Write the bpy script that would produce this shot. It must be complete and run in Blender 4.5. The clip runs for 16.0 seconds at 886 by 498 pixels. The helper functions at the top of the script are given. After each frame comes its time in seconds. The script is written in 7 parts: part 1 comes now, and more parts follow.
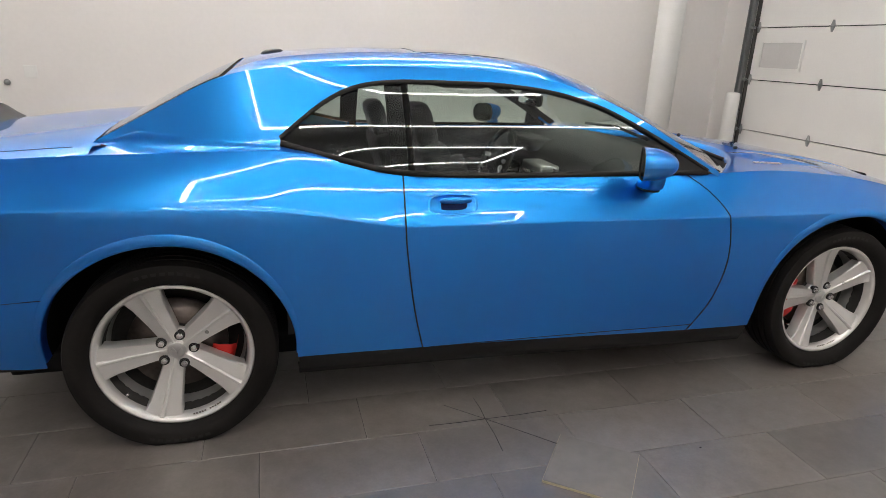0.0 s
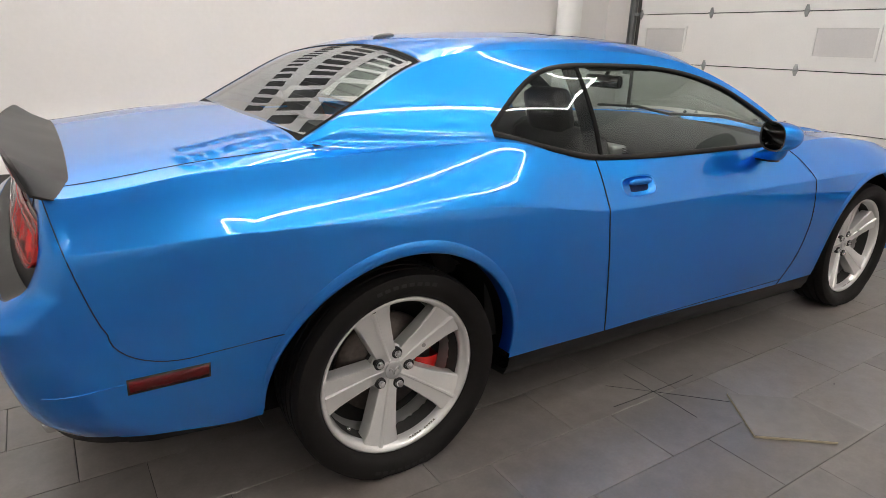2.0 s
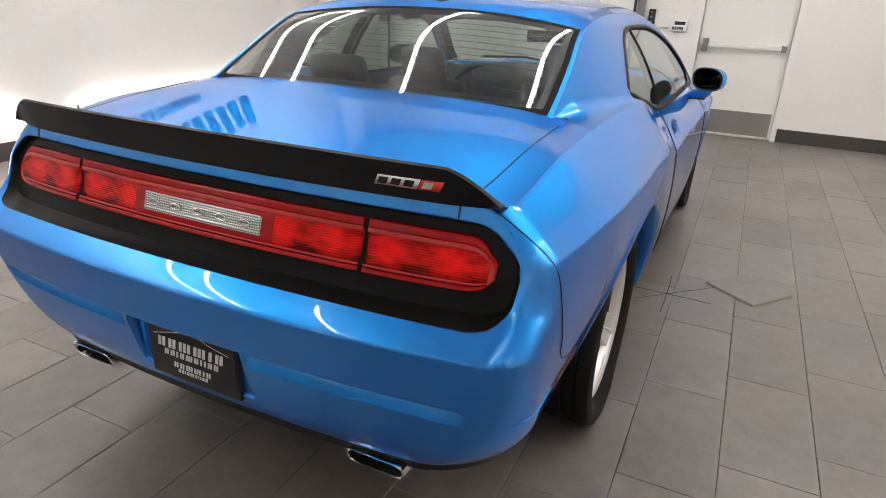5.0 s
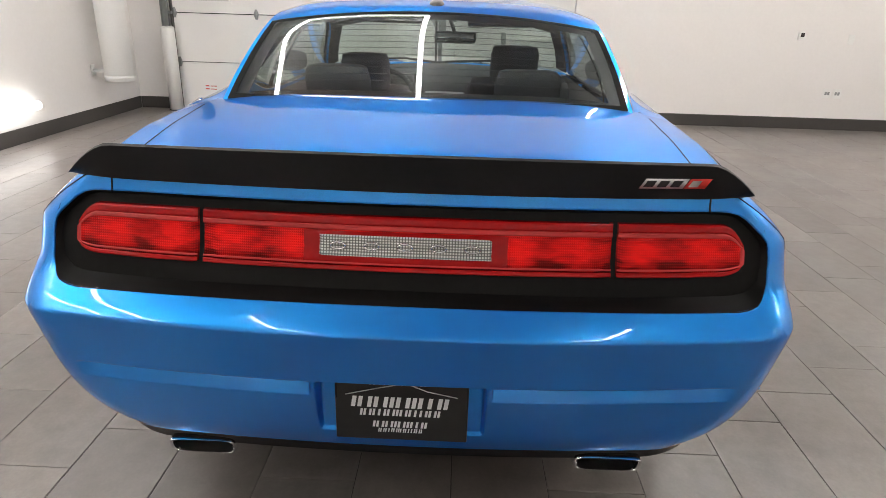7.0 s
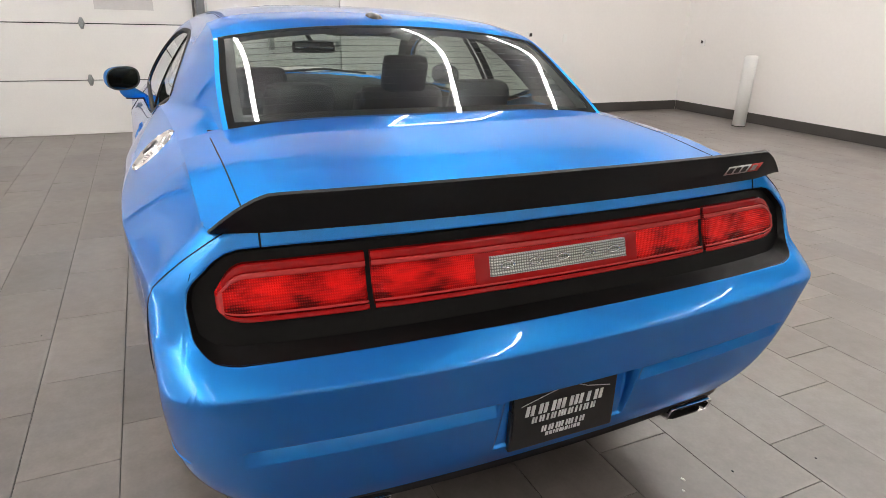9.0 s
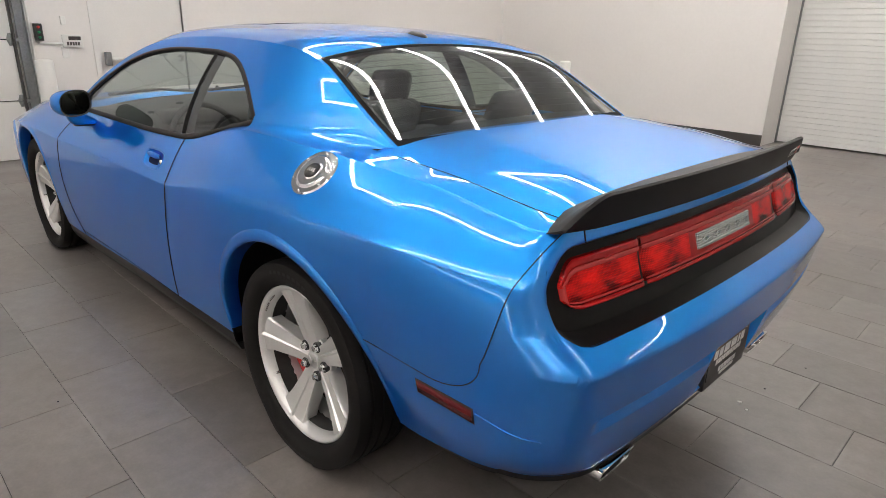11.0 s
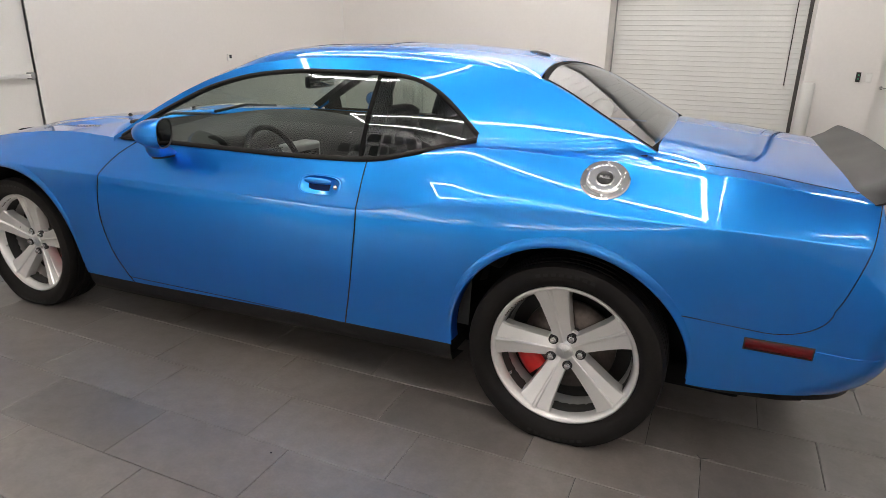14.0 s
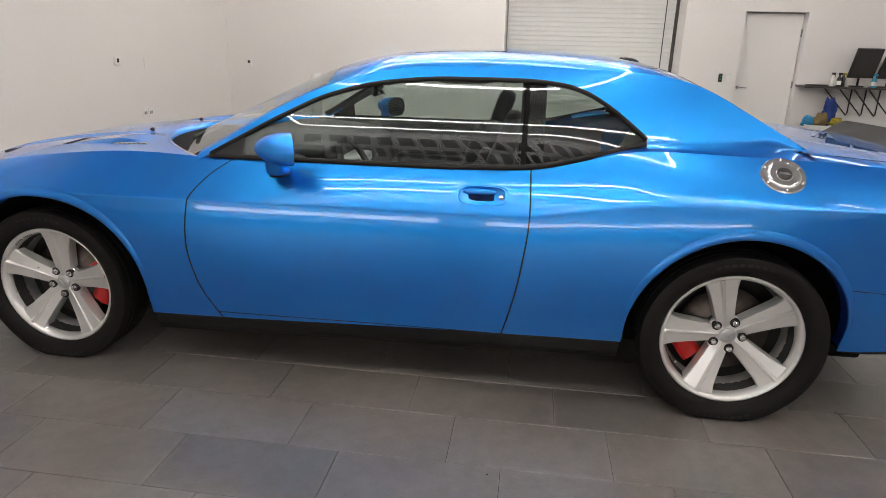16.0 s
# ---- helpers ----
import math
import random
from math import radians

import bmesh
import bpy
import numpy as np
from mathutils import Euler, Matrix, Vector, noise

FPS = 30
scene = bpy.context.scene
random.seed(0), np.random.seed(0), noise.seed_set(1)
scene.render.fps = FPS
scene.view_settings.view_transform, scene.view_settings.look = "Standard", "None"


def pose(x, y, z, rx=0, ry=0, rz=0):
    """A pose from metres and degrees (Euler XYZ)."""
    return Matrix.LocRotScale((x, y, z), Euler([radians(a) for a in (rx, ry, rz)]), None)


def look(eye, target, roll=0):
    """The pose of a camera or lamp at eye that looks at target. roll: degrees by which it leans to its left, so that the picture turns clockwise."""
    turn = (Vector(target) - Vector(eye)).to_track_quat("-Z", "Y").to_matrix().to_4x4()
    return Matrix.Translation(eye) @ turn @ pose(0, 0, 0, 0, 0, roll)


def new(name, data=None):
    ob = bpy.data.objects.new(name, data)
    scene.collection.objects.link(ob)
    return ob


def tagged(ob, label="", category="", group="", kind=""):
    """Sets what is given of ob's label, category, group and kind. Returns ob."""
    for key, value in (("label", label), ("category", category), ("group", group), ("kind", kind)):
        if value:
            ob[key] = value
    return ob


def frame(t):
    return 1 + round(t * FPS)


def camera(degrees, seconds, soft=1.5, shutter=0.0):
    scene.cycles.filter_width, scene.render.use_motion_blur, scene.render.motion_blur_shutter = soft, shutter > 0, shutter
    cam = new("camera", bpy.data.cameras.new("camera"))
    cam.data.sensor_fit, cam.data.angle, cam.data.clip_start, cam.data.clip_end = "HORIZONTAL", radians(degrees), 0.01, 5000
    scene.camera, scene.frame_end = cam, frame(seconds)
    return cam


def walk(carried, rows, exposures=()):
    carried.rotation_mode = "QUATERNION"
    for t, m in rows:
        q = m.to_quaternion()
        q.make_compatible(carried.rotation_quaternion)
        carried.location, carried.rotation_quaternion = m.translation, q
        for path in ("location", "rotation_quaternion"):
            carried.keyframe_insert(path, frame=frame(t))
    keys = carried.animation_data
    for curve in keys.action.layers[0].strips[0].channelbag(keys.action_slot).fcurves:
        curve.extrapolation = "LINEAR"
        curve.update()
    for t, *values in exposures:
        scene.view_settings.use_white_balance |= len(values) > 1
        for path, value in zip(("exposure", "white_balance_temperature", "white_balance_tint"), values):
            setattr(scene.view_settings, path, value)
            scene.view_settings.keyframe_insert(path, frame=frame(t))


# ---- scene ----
cam = camera(71.1, 16.0, soft=0.85)

PATH = [
    (0, (0.351, -3.064, 1.445), (0.885, -1.238, 0.829), 2.4),
    (0.5, (-0.013, -2.951, 1.437), (0.654, -1.166, 0.829), 2.3),
    (1, (-0.322, -2.793, 1.404), (0.459, -1.054, 0.8), 2.1),
    (1.5, (-0.586, -2.602, 1.395), (0.328, -0.929, 0.792), 1.9),
    (2, (-0.874, -2.433, 1.377), (0.17, -0.847, 0.749), 1.9),
    (2.5, (-1.104, -2.261, 1.36), (0.043, -0.777, 0.664), 1.9),
    (3, (-1.288, -2.043, 1.361), (-0.01, -0.681, 0.644), 1.8),
    (3.5, (-1.466, -1.861, 1.363), (-0.076, -0.616, 0.642), 1.6),
    (4, (-1.689, -1.667, 1.395), (-0.197, -0.549, 0.672), 1.5),
    (4.2, (-1.766, -1.57, 1.403), (-0.235, -0.513, 0.669), 1.9),
    (6.3, (-2.245, -0.467, 1.39), (-0.409, -0.164, 0.659), 1.6),
    (6.5, (-2.247, -0.356, 1.395), (-0.4, -0.121, 0.664), 1.6),
    (7, (-2.254, -0.114, 1.385), (-0.392, -0.071, 0.658), 1.7),
    (7.5, (-2.274, 0.138, 1.409), (-0.417, -0.045, 0.688), 1.6),
    (8, (-2.245, 0.36, 1.402), (-0.416, -0.02, 0.687), 1.4),
    (8.2, (-2.211, 0.452, 1.407), (-0.404, -0.019, 0.69), 1.5),
    (10.3, (-1.832, 1.479, 1.4), (-0.366, 0.295, 0.729), 1.5),
    (10.5, (-1.772, 1.578, 1.397), (-0.346, 0.347, 0.726), 1.6),
    (11, (-1.617, 1.851, 1.417), (-0.29, 0.51, 0.753), 1.5),
    (11.5, (-1.448, 2.059, 1.417), (-0.193, 0.651, 0.753), 1.4),
    (12, (-1.244, 2.253, 1.428), (-0.063, 0.781, 0.765), 1.3),
    (12.5, (-1.058, 2.447, 1.423), (0.035, 0.907, 0.765), 1.4),
    (13, (-0.865, 2.659, 1.444), (0.092, 1.03, 0.789), 1.5),
    (13.5, (-0.652, 2.799, 1.413), (0.22, 1.116, 0.776), 1.3),
    (14, (-0.408, 2.928, 1.442), (0.349, 1.189, 0.807), 1.1),
    (14.5, (-0.098, 3.091, 1.445), (0.538, 1.301, 0.819), 1.1),
    (15, (0.192, 3.199, 1.457), (0.701, 1.368, 0.834), 1.2),
    (15.5, (0.531, 3.235, 1.455), (0.912, 1.373, 0.834), 1.3),
    (16, (0.843, 3.268, 1.436), (1.101, 1.384, 0.818), 1.4),
]
walk(cam, [(t, look(eye, target, roll)) for t, eye, target, roll in PATH],
     exposures=[(0, 0.15), (2.5, 0.25), (4, 0.3), (7, 0.52), (8.2, 0.5), (10.5, 0.33), (11, 0.19), (12, 0.15), (16, 0.1)])

# ---- light ----
world = bpy.data.worlds.new("world")
scene.world = world
world.use_nodes = True
world.node_tree.nodes["Background"].inputs[0].default_value = (0.6, 0.65, 0.7, 1)
world.node_tree.nodes["Background"].inputs[1].default_value = 0.02
LED_POWER = 37.5
WALL_LED_POWER = 7.5


# ---- materials ----
def mat(name):
    m = bpy.data.materials.new(name)
    m.use_nodes = True
    nt = m.node_tree
    nt.nodes.clear()
    out = nt.nodes.new("ShaderNodeOutputMaterial")
    return m, nt, out


def node(nt, kind, **vals):
    n = nt.nodes.new(kind)
    for k, v in vals.items():
        if k in n.inputs:
            n.inputs[k].default_value = v
    return n


def coords(nt, scale):
    c = nt.nodes.new("ShaderNodeTexCoord")
    m = nt.nodes.new("ShaderNodeMapping")
    m.inputs["Scale"].default_value = scale if isinstance(scale, tuple) else (scale,) * 3
    nt.links.new(c.outputs["Object"], m.inputs["Vector"])
    return m.outputs[0]


def surface(name, color, rough=0.5, metal=0.0, vary=0.12, grain=60.0, blotch=3.0, bump=0.1, bump_scale=200.0, coat=0.0, spec=0.5,
            rough_vary=0.08, per_object=0.0, sheen=0.0):
    """A principled surface with colour variation at two scales, uneven gloss and fine relief."""
    m, nt, out = mat(name)
    b = node(nt, "ShaderNodeBsdfPrincipled", Metallic=metal, Roughness=rough)
    b.inputs["Coat Weight"].default_value = coat
    b.inputs["Coat Roughness"].default_value = 0.03
    b.inputs["Specular IOR Level"].default_value = spec
    b.inputs["Sheen Weight"].default_value = sheen
    n1 = node(nt, "ShaderNodeTexNoise", Scale=1.0, Detail=4.0)
    nt.links.new(coords(nt, grain), n1.inputs["Vector"])
    n2 = node(nt, "ShaderNodeTexNoise", Scale=1.0, Detail=3.0)
    nt.links.new(coords(nt, blotch), n2.inputs["Vector"])
    mix = nt.nodes.new("ShaderNodeMath")
    mix.operation = "ADD"
    nt.links.new(n1.outputs["Fac"], mix.inputs[0])
    nt.links.new(n2.outputs["Fac"], mix.inputs[1])
    mr = node(nt, "ShaderNodeMapRange")
    mr.inputs["From Min"].default_value, mr.inputs["From Max"].default_value = 0.6, 1.4
    mr.inputs["To Min"].default_value, mr.inputs["To Max"].default_value = 1 - vary, 1 + vary
    nt.links.new(mix.outputs[0], mr.inputs["Value"])
    value = mr.outputs[0]
    if per_object:
        info = nt.nodes.new("ShaderNodeObjectInfo")
        r = node(nt, "ShaderNodeMapRange")
        r.inputs["To Min"].default_value, r.inputs["To Max"].default_value = 1 - per_object, 1 + per_object
        nt.links.new(info.outputs["Random"], r.inputs["Value"])
        mu = nt.nodes.new("ShaderNodeMath")
        mu.operation = "MULTIPLY"
        nt.links.new(value, mu.inputs[0])
        nt.links.new(r.outputs[0], mu.inputs[1])
        value = mu.outputs[0]
    hs = nt.nodes.new("ShaderNodeHueSaturation")
    hs.inputs["Color"].default_value = (*color, 1)
    nt.links.new(value, hs.inputs["Value"])
    nt.links.new(hs.outputs[0], b.inputs["Base Color"])
    rr = node(nt, "ShaderNodeMapRange")
    rr.inputs["To Min"].default_value, rr.inputs["To Max"].default_value = max(0.01, rough - rough_vary), min(1, rough + rough_vary)
    nt.links.new(n2.outputs["Fac"], rr.inputs["Value"])
    nt.links.new(rr.outputs[0], b.inputs["Roughness"])
    if bump:
        n3 = node(nt, "ShaderNodeTexNoise", Scale=1.0, Detail=3.0)
        nt.links.new(coords(nt, bump_scale), n3.inputs["Vector"])
        bp = node(nt, "ShaderNodeBump", Strength=bump, Distance=0.002)
        nt.links.new(n3.outputs["Fac"], bp.inputs["Height"])
        nt.links.new(bp.outputs[0], b.inputs["Normal"])
    nt.links.new(b.outputs[0], out.inputs[0])
    return m


def car_paint():
    """Royal blue under a sparkling cyan-blue flake layer and clear coat."""
    m, nt, out = mat("blue_paint")
    v = node(nt, "ShaderNodeTexVoronoi", Scale=1.0)
    nt.links.new(coords(nt, 1400.0), v.inputs["Vector"])
    sep = nt.nodes.new("ShaderNodeSeparateColor")
    nt.links.new(v.outputs["Color"], sep.inputs[0])
    n = node(nt, "ShaderNodeTexNoise", Scale=1.0, Detail=2.0)
    nt.links.new(coords(nt, 2.5), n.inputs["Vector"])
    layers = []
    for color, metal, rough, spread in (((0.009, 0.056, 0.490), 0.0, 0.50, 0.05), ((0.018, 0.355, 0.900), 1.0, 0.33, 0.14)):
        b = node(nt, "ShaderNodeBsdfPrincipled", Metallic=metal)
        b.inputs["Specular IOR Level"].default_value = 0.5 if metal else 0.0
        if metal:
            b.inputs["Specular Tint"].default_value = (0.30, 0.66, 0.97, 1)
        b.inputs["Coat Weight"].default_value = 1.0
        b.inputs["Coat Roughness"].default_value = 0.012
        b.inputs["Coat IOR"].default_value = 1.5
        hs = nt.nodes.new("ShaderNodeHueSaturation")
        hs.inputs["Color"].default_value = (*color, 1)
        mr = node(nt, "ShaderNodeMapRange")
        mr.inputs["To Min"].default_value, mr.inputs["To Max"].default_value = 1 - spread, 1 + spread
        nt.links.new(sep.outputs[0], mr.inputs["Value"])
        nt.links.new(mr.outputs[0], hs.inputs["Value"])
        nt.links.new(hs.outputs[0], b.inputs["Base Color"])
        rr = node(nt, "ShaderNodeMapRange")
        rr.inputs["To Min"].default_value, rr.inputs["To Max"].default_value = rough - 0.02, rough + 0.02
        nt.links.new(n.outputs["Fac"], rr.inputs["Value"])
        nt.links.new(rr.outputs[0], b.inputs["Roughness"])
        layers.append(b)
    mix = nt.nodes.new("ShaderNodeMixShader")
    mix.inputs[0].default_value = 0.66
    nt.links.new(layers[0].outputs[0], mix.inputs[1])
    nt.links.new(layers[1].outputs[0], mix.inputs[2])
    nt.links.new(mix.outputs[0], out.inputs[0])
    return m


def glass(name, tint, gloss=1.0):
    """Thin tinted pane: clear with a fresnel reflection."""
    m, nt, out = mat(name)
    t = node(nt, "ShaderNodeBsdfTransparent")
    t.inputs["Color"].default_value = (*tint, 1)
    g = node(nt, "ShaderNodeBsdfGlossy", Roughness=0.01)
    g.inputs["Color"].default_value = (0.95, 0.97, 1.0, 1)
    f = node(nt, "ShaderNodeLayerWeight", Blend=0.5)
    pw = nt.nodes.new("ShaderNodeMath")
    pw.operation = "POWER"
    pw.inputs[1].default_value = 4.2
    nt.links.new(f.outputs["Facing"], pw.inputs[0])
    mu = nt.nodes.new("ShaderNodeMath")
    mu.operation = "MULTIPLY_ADD"
    mu.inputs[1].default_value, mu.inputs[2].default_value = 0.92 * gloss, 0.06
    nt.links.new(pw.outputs[0], mu.inputs[0])
    mix = nt.nodes.new("ShaderNodeMixShader")
    nt.links.new(mu.outputs[0], mix.inputs[0])
    nt.links.new(t.outputs[0], mix.inputs[1])
    nt.links.new(g.outputs[0], mix.inputs[2])
    nt.links.new(mix.outputs[0], out.inputs[0])
    return m


def lamp_glow(name, color, power):
    m, nt, out = mat(name)
    e = node(nt, "ShaderNodeEmission", Strength=power)
    e.inputs["Color"].default_value = (*color, 1)
    nt.links.new(e.outputs[0], out.inputs[0])
    return m


def red_lens():
    """Prismatic red lamp plastic: fine grid, glow of reflector cups and dark bulb holders painted in."""
    m, nt, out = mat("red_lens")
    b = node(nt, "ShaderNodeBsdfPrincipled", Roughness=0.22)
    b.inputs["Specular IOR Level"].default_value = 0.12
    b.inputs["Coat Weight"].default_value = 0.06
    b.inputs["Coat Roughness"].default_value = 0.03
    c = nt.nodes.new("ShaderNodeTexCoord")
    sp = nt.nodes.new("ShaderNodeSeparateXYZ")
    nt.links.new(c.outputs["Object"], sp.inputs[0])

    def math_node(op, a, b_, c_=None):
        n = nt.nodes.new("ShaderNodeMath")
        n.operation = op
        for i, v in enumerate((a, b_, c_)):
            if v is None:
                continue
            if isinstance(v, (int, float)):
                n.inputs[i].default_value = v
            else:
                nt.links.new(v, n.inputs[i])
        return n.outputs[0]

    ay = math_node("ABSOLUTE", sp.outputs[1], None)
    # Cups and a mid-height band: reflected light painted into the base colour.
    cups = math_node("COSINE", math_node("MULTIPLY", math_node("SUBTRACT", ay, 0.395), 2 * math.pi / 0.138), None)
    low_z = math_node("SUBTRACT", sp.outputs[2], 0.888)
    glow_band = math_node("SUBTRACT", 1.0, math_node("MULTIPLY", math_node("MULTIPLY", low_z, low_z), 620.0))
    w2 = node(nt, "ShaderNodeTexNoise", Scale=1.0, Detail=2.0)
    nt.links.new(coords(nt, (1, 22, 60)), w2.inputs["Vector"])
    waves = []
    for axis, sc in (("Y", 66.0), ("Z", 58.0)):
        w = node(nt, "ShaderNodeTexWave", Scale=sc, Distortion=0.0)
        w.bands_direction = axis
        nt.links.new(c.outputs["Object"], w.inputs["Vector"])
        waves.append(w.outputs["Fac"])
    grid_ = math_node("MULTIPLY", waves[0], waves[1])
    v = math_node("MULTIPLY_ADD", cups, 0.16, math_node("MULTIPLY", glow_band, 0.40))
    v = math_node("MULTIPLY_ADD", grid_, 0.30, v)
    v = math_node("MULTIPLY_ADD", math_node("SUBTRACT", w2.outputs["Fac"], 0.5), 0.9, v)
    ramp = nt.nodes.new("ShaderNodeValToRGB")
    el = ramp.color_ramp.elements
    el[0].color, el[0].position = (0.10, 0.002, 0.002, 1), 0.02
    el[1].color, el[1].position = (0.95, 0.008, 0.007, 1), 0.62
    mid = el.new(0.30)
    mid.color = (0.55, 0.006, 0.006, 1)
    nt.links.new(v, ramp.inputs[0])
    nt.links.new(ramp.outputs[0], b.inputs["Base Color"])
    bp = node(nt, "ShaderNodeBump", Strength=0.45, Distance=0.002)
    nt.links.new(grid_, bp.inputs["Height"])
    nt.links.new(bp.outputs[0], b.inputs["Normal"])
    nt.links.new(b.outputs[0], out.inputs[0])
    return m


def ribbed_lens():
    """Clear ribbed lamp plastic over a grey reflector."""
    m, nt, out = mat("clear_ribbed_lens")
    b = node(nt, "ShaderNodeBsdfPrincipled", Roughness=0.18, Metallic=0.3)
    c = nt.nodes.new("ShaderNodeTexCoord")
    w = node(nt, "ShaderNodeTexWave", Scale=52.0, Distortion=0.3)
    w.bands_direction = "Z"
    nt.links.new(c.outputs["Object"], w.inputs["Vector"])
    w_ = node(nt, "ShaderNodeTexWave", Scale=48.0, Distortion=0.3)
    w_.bands_direction = "Y"
    nt.links.new(c.outputs["Object"], w_.inputs["Vector"])
    both = nt.nodes.new("ShaderNodeMath")
    both.operation = "MULTIPLY"
    nt.links.new(w.outputs["Fac"], both.inputs[0])
    nt.links.new(w_.outputs["Fac"], both.inputs[1])
    ramp = nt.nodes.new("ShaderNodeValToRGB")
    ramp.color_ramp.elements[0].color, ramp.color_ramp.elements[0].position = (0.20, 0.20, 0.19, 1), 0.02
    ramp.color_ramp.elements[1].color, ramp.color_ramp.elements[1].position = (0.82, 0.82, 0.80, 1), 0.50
    nt.links.new(both.outputs[0], ramp.inputs[0])
    nt.links.new(ramp.outputs[0], b.inputs["Base Color"])
    bp = node(nt, "ShaderNodeBump", Strength=0.6, Distance=0.002)
    nt.links.new(w.outputs["Fac"], bp.inputs["Height"])
    nt.links.new(bp.outputs[0], b.inputs["Normal"])
    nt.links.new(b.outputs[0], out.inputs[0])
    return m


def porcelain():
    """Worn grey-brown floor tile: cloudy stains, bluish patches, scuffs and uneven gloss, running on from tile to tile."""
    m, nt, out = mat("grey_porcelain")
    b = node(nt, "ShaderNodeBsdfPrincipled", Roughness=0.34)
    b.inputs["Specular IOR Level"].default_value = 0.9
    geo = nt.nodes.new("ShaderNodeNewGeometry")
    info = nt.nodes.new("ShaderNodeObjectInfo")

    def noise_at(scale, detail, rough=0.55, dist=0.0):
        n = node(nt, "ShaderNodeTexNoise", Scale=scale, Detail=detail, Roughness=rough, Distortion=dist)
        nt.links.new(geo.outputs["Position"], n.inputs["Vector"])
        return n.outputs["Fac"]

    def ramp(fac, p0, c0, p1, c1):
        r = nt.nodes.new("ShaderNodeValToRGB")
        r.color_ramp.elements[0].position, r.color_ramp.elements[0].color = p0, (*c0, 1)
        r.color_ramp.elements[1].position, r.color_ramp.elements[1].color = p1, (*c1, 1)
        nt.links.new(fac, r.inputs[0])
        return r.outputs[0]

    def blend(kind, fac, a, c):
        x = nt.nodes.new("ShaderNodeMix")
        x.data_type, x.blend_type = "RGBA", kind
        if isinstance(fac, float):
            x.inputs[0].default_value = fac
        else:
            nt.links.new(fac, x.inputs[0])
        nt.links.new(a, x.inputs[6])
        if isinstance(c, tuple):
            x.inputs[7].default_value = (*c, 1)
        else:
            nt.links.new(c, x.inputs[7])
        return x.outputs[2]

    base = ramp(noise_at(1.6, 3.0, 0.5), 0.20, (0.126, 0.107, 0.098), 0.80, (0.208, 0.181, 0.167))
    base = blend("MIX", ramp(noise_at(1.1, 3.0, 0.6), 0.42, (0, 0, 0), 0.80, (0.60, 0.60, 0.60)), base, (0.140, 0.143, 0.150))
    base = blend("MULTIPLY", 1.0, base, ramp(noise_at(14.0, 5.0, 0.65), 0.25, (0.80, 0.79, 0.78), 0.75, (1.14, 1.14, 1.14)))
    base = blend("MULTIPLY", 1.0, base, ramp(noise_at(90.0, 3.0), 0.2, (0.90, 0.90, 0.90), 0.8, (1.08, 1.08, 1.08)))
    base = blend("MIX", ramp(noise_at(3.6, 4.0, 0.6), 0.42, (0, 0, 0), 0.90, (0.26, 0.26, 0.26)), base, (0.26, 0.245, 0.23))
    # pale worn rims along the joints, broken up by noise
    uv = nt.nodes.new("ShaderNodeUVMap")
    uv.uv_map = "rim"
    sp = nt.nodes.new("ShaderNodeSeparateXYZ")
    nt.links.new(uv.outputs[0], sp.inputs[0])
    far_edge = None
    for axis, start in ((0, 0.93), (1, 0.87)):
        ab = nt.nodes.new("ShaderNodeMath")
        ab.operation = "ABSOLUTE"
        nt.links.new(sp.outputs[axis], ab.inputs[0])
        e = node(nt, "ShaderNodeMapRange")
        e.inputs["From Min"].default_value, e.inputs["From Max"].default_value = start, 1.0
        nt.links.new(ab.outputs[0], e.inputs["Value"])
        if far_edge is None:
            far_edge = e.outputs[0]
        else:
            mx = nt.nodes.new("ShaderNodeMath")
            mx.operation = "MAXIMUM"
            nt.links.new(far_edge, mx.inputs[0])
            nt.links.new(e.outputs[0], mx.inputs[1])
            far_edge = mx.outputs[0]
    gate = node(nt, "ShaderNodeMapRange")
    gate.inputs["From Min"].default_value, gate.inputs["From Max"].default_value = 0.42, 0.66
    gate.inputs["To Min"].default_value, gate.inputs["To Max"].default_value = 0.0, 0.42
    nt.links.new(noise_at(2.3, 4.0, 0.65, 0.3), gate.inputs["Value"])
    rim_fac = nt.nodes.new("ShaderNodeMath")
    rim_fac.operation = "MULTIPLY"
    nt.links.new(far_edge, rim_fac.inputs[0])
    nt.links.new(gate.outputs[0], rim_fac.inputs[1])
    base = blend("MIX", rim_fac.outputs[0], base, (0.27, 0.25, 0.23))
    r = node(nt, "ShaderNodeMapRange")
    r.inputs["To Min"].default_value, r.inputs["To Max"].default_value = 0.84, 1.12
    nt.links.new(info.outputs["Random"], r.inputs["Value"])
    hs = nt.nodes.new("ShaderNodeHueSaturation")
    nt.links.new(base, hs.inputs["Color"])
    nt.links.new(r.outputs[0], hs.inputs["Value"])
    nt.links.new(hs.outputs[0], b.inputs["Base Color"])
    rr = node(nt, "ShaderNodeMapRange")
    rr.inputs["From Min"].default_value, rr.inputs["From Max"].default_value = 0.15, 0.85
    rr.inputs["To Min"].default_value, rr.inputs["To Max"].default_value = 0.27, 0.43
    nt.links.new(noise_at(3.2, 3.0, 0.5), rr.inputs["Value"])
    nt.links.new(rr.outputs[0], b.inputs["Roughness"])
    nt.links.new(b.outputs[0], out.inputs[0])
    return m


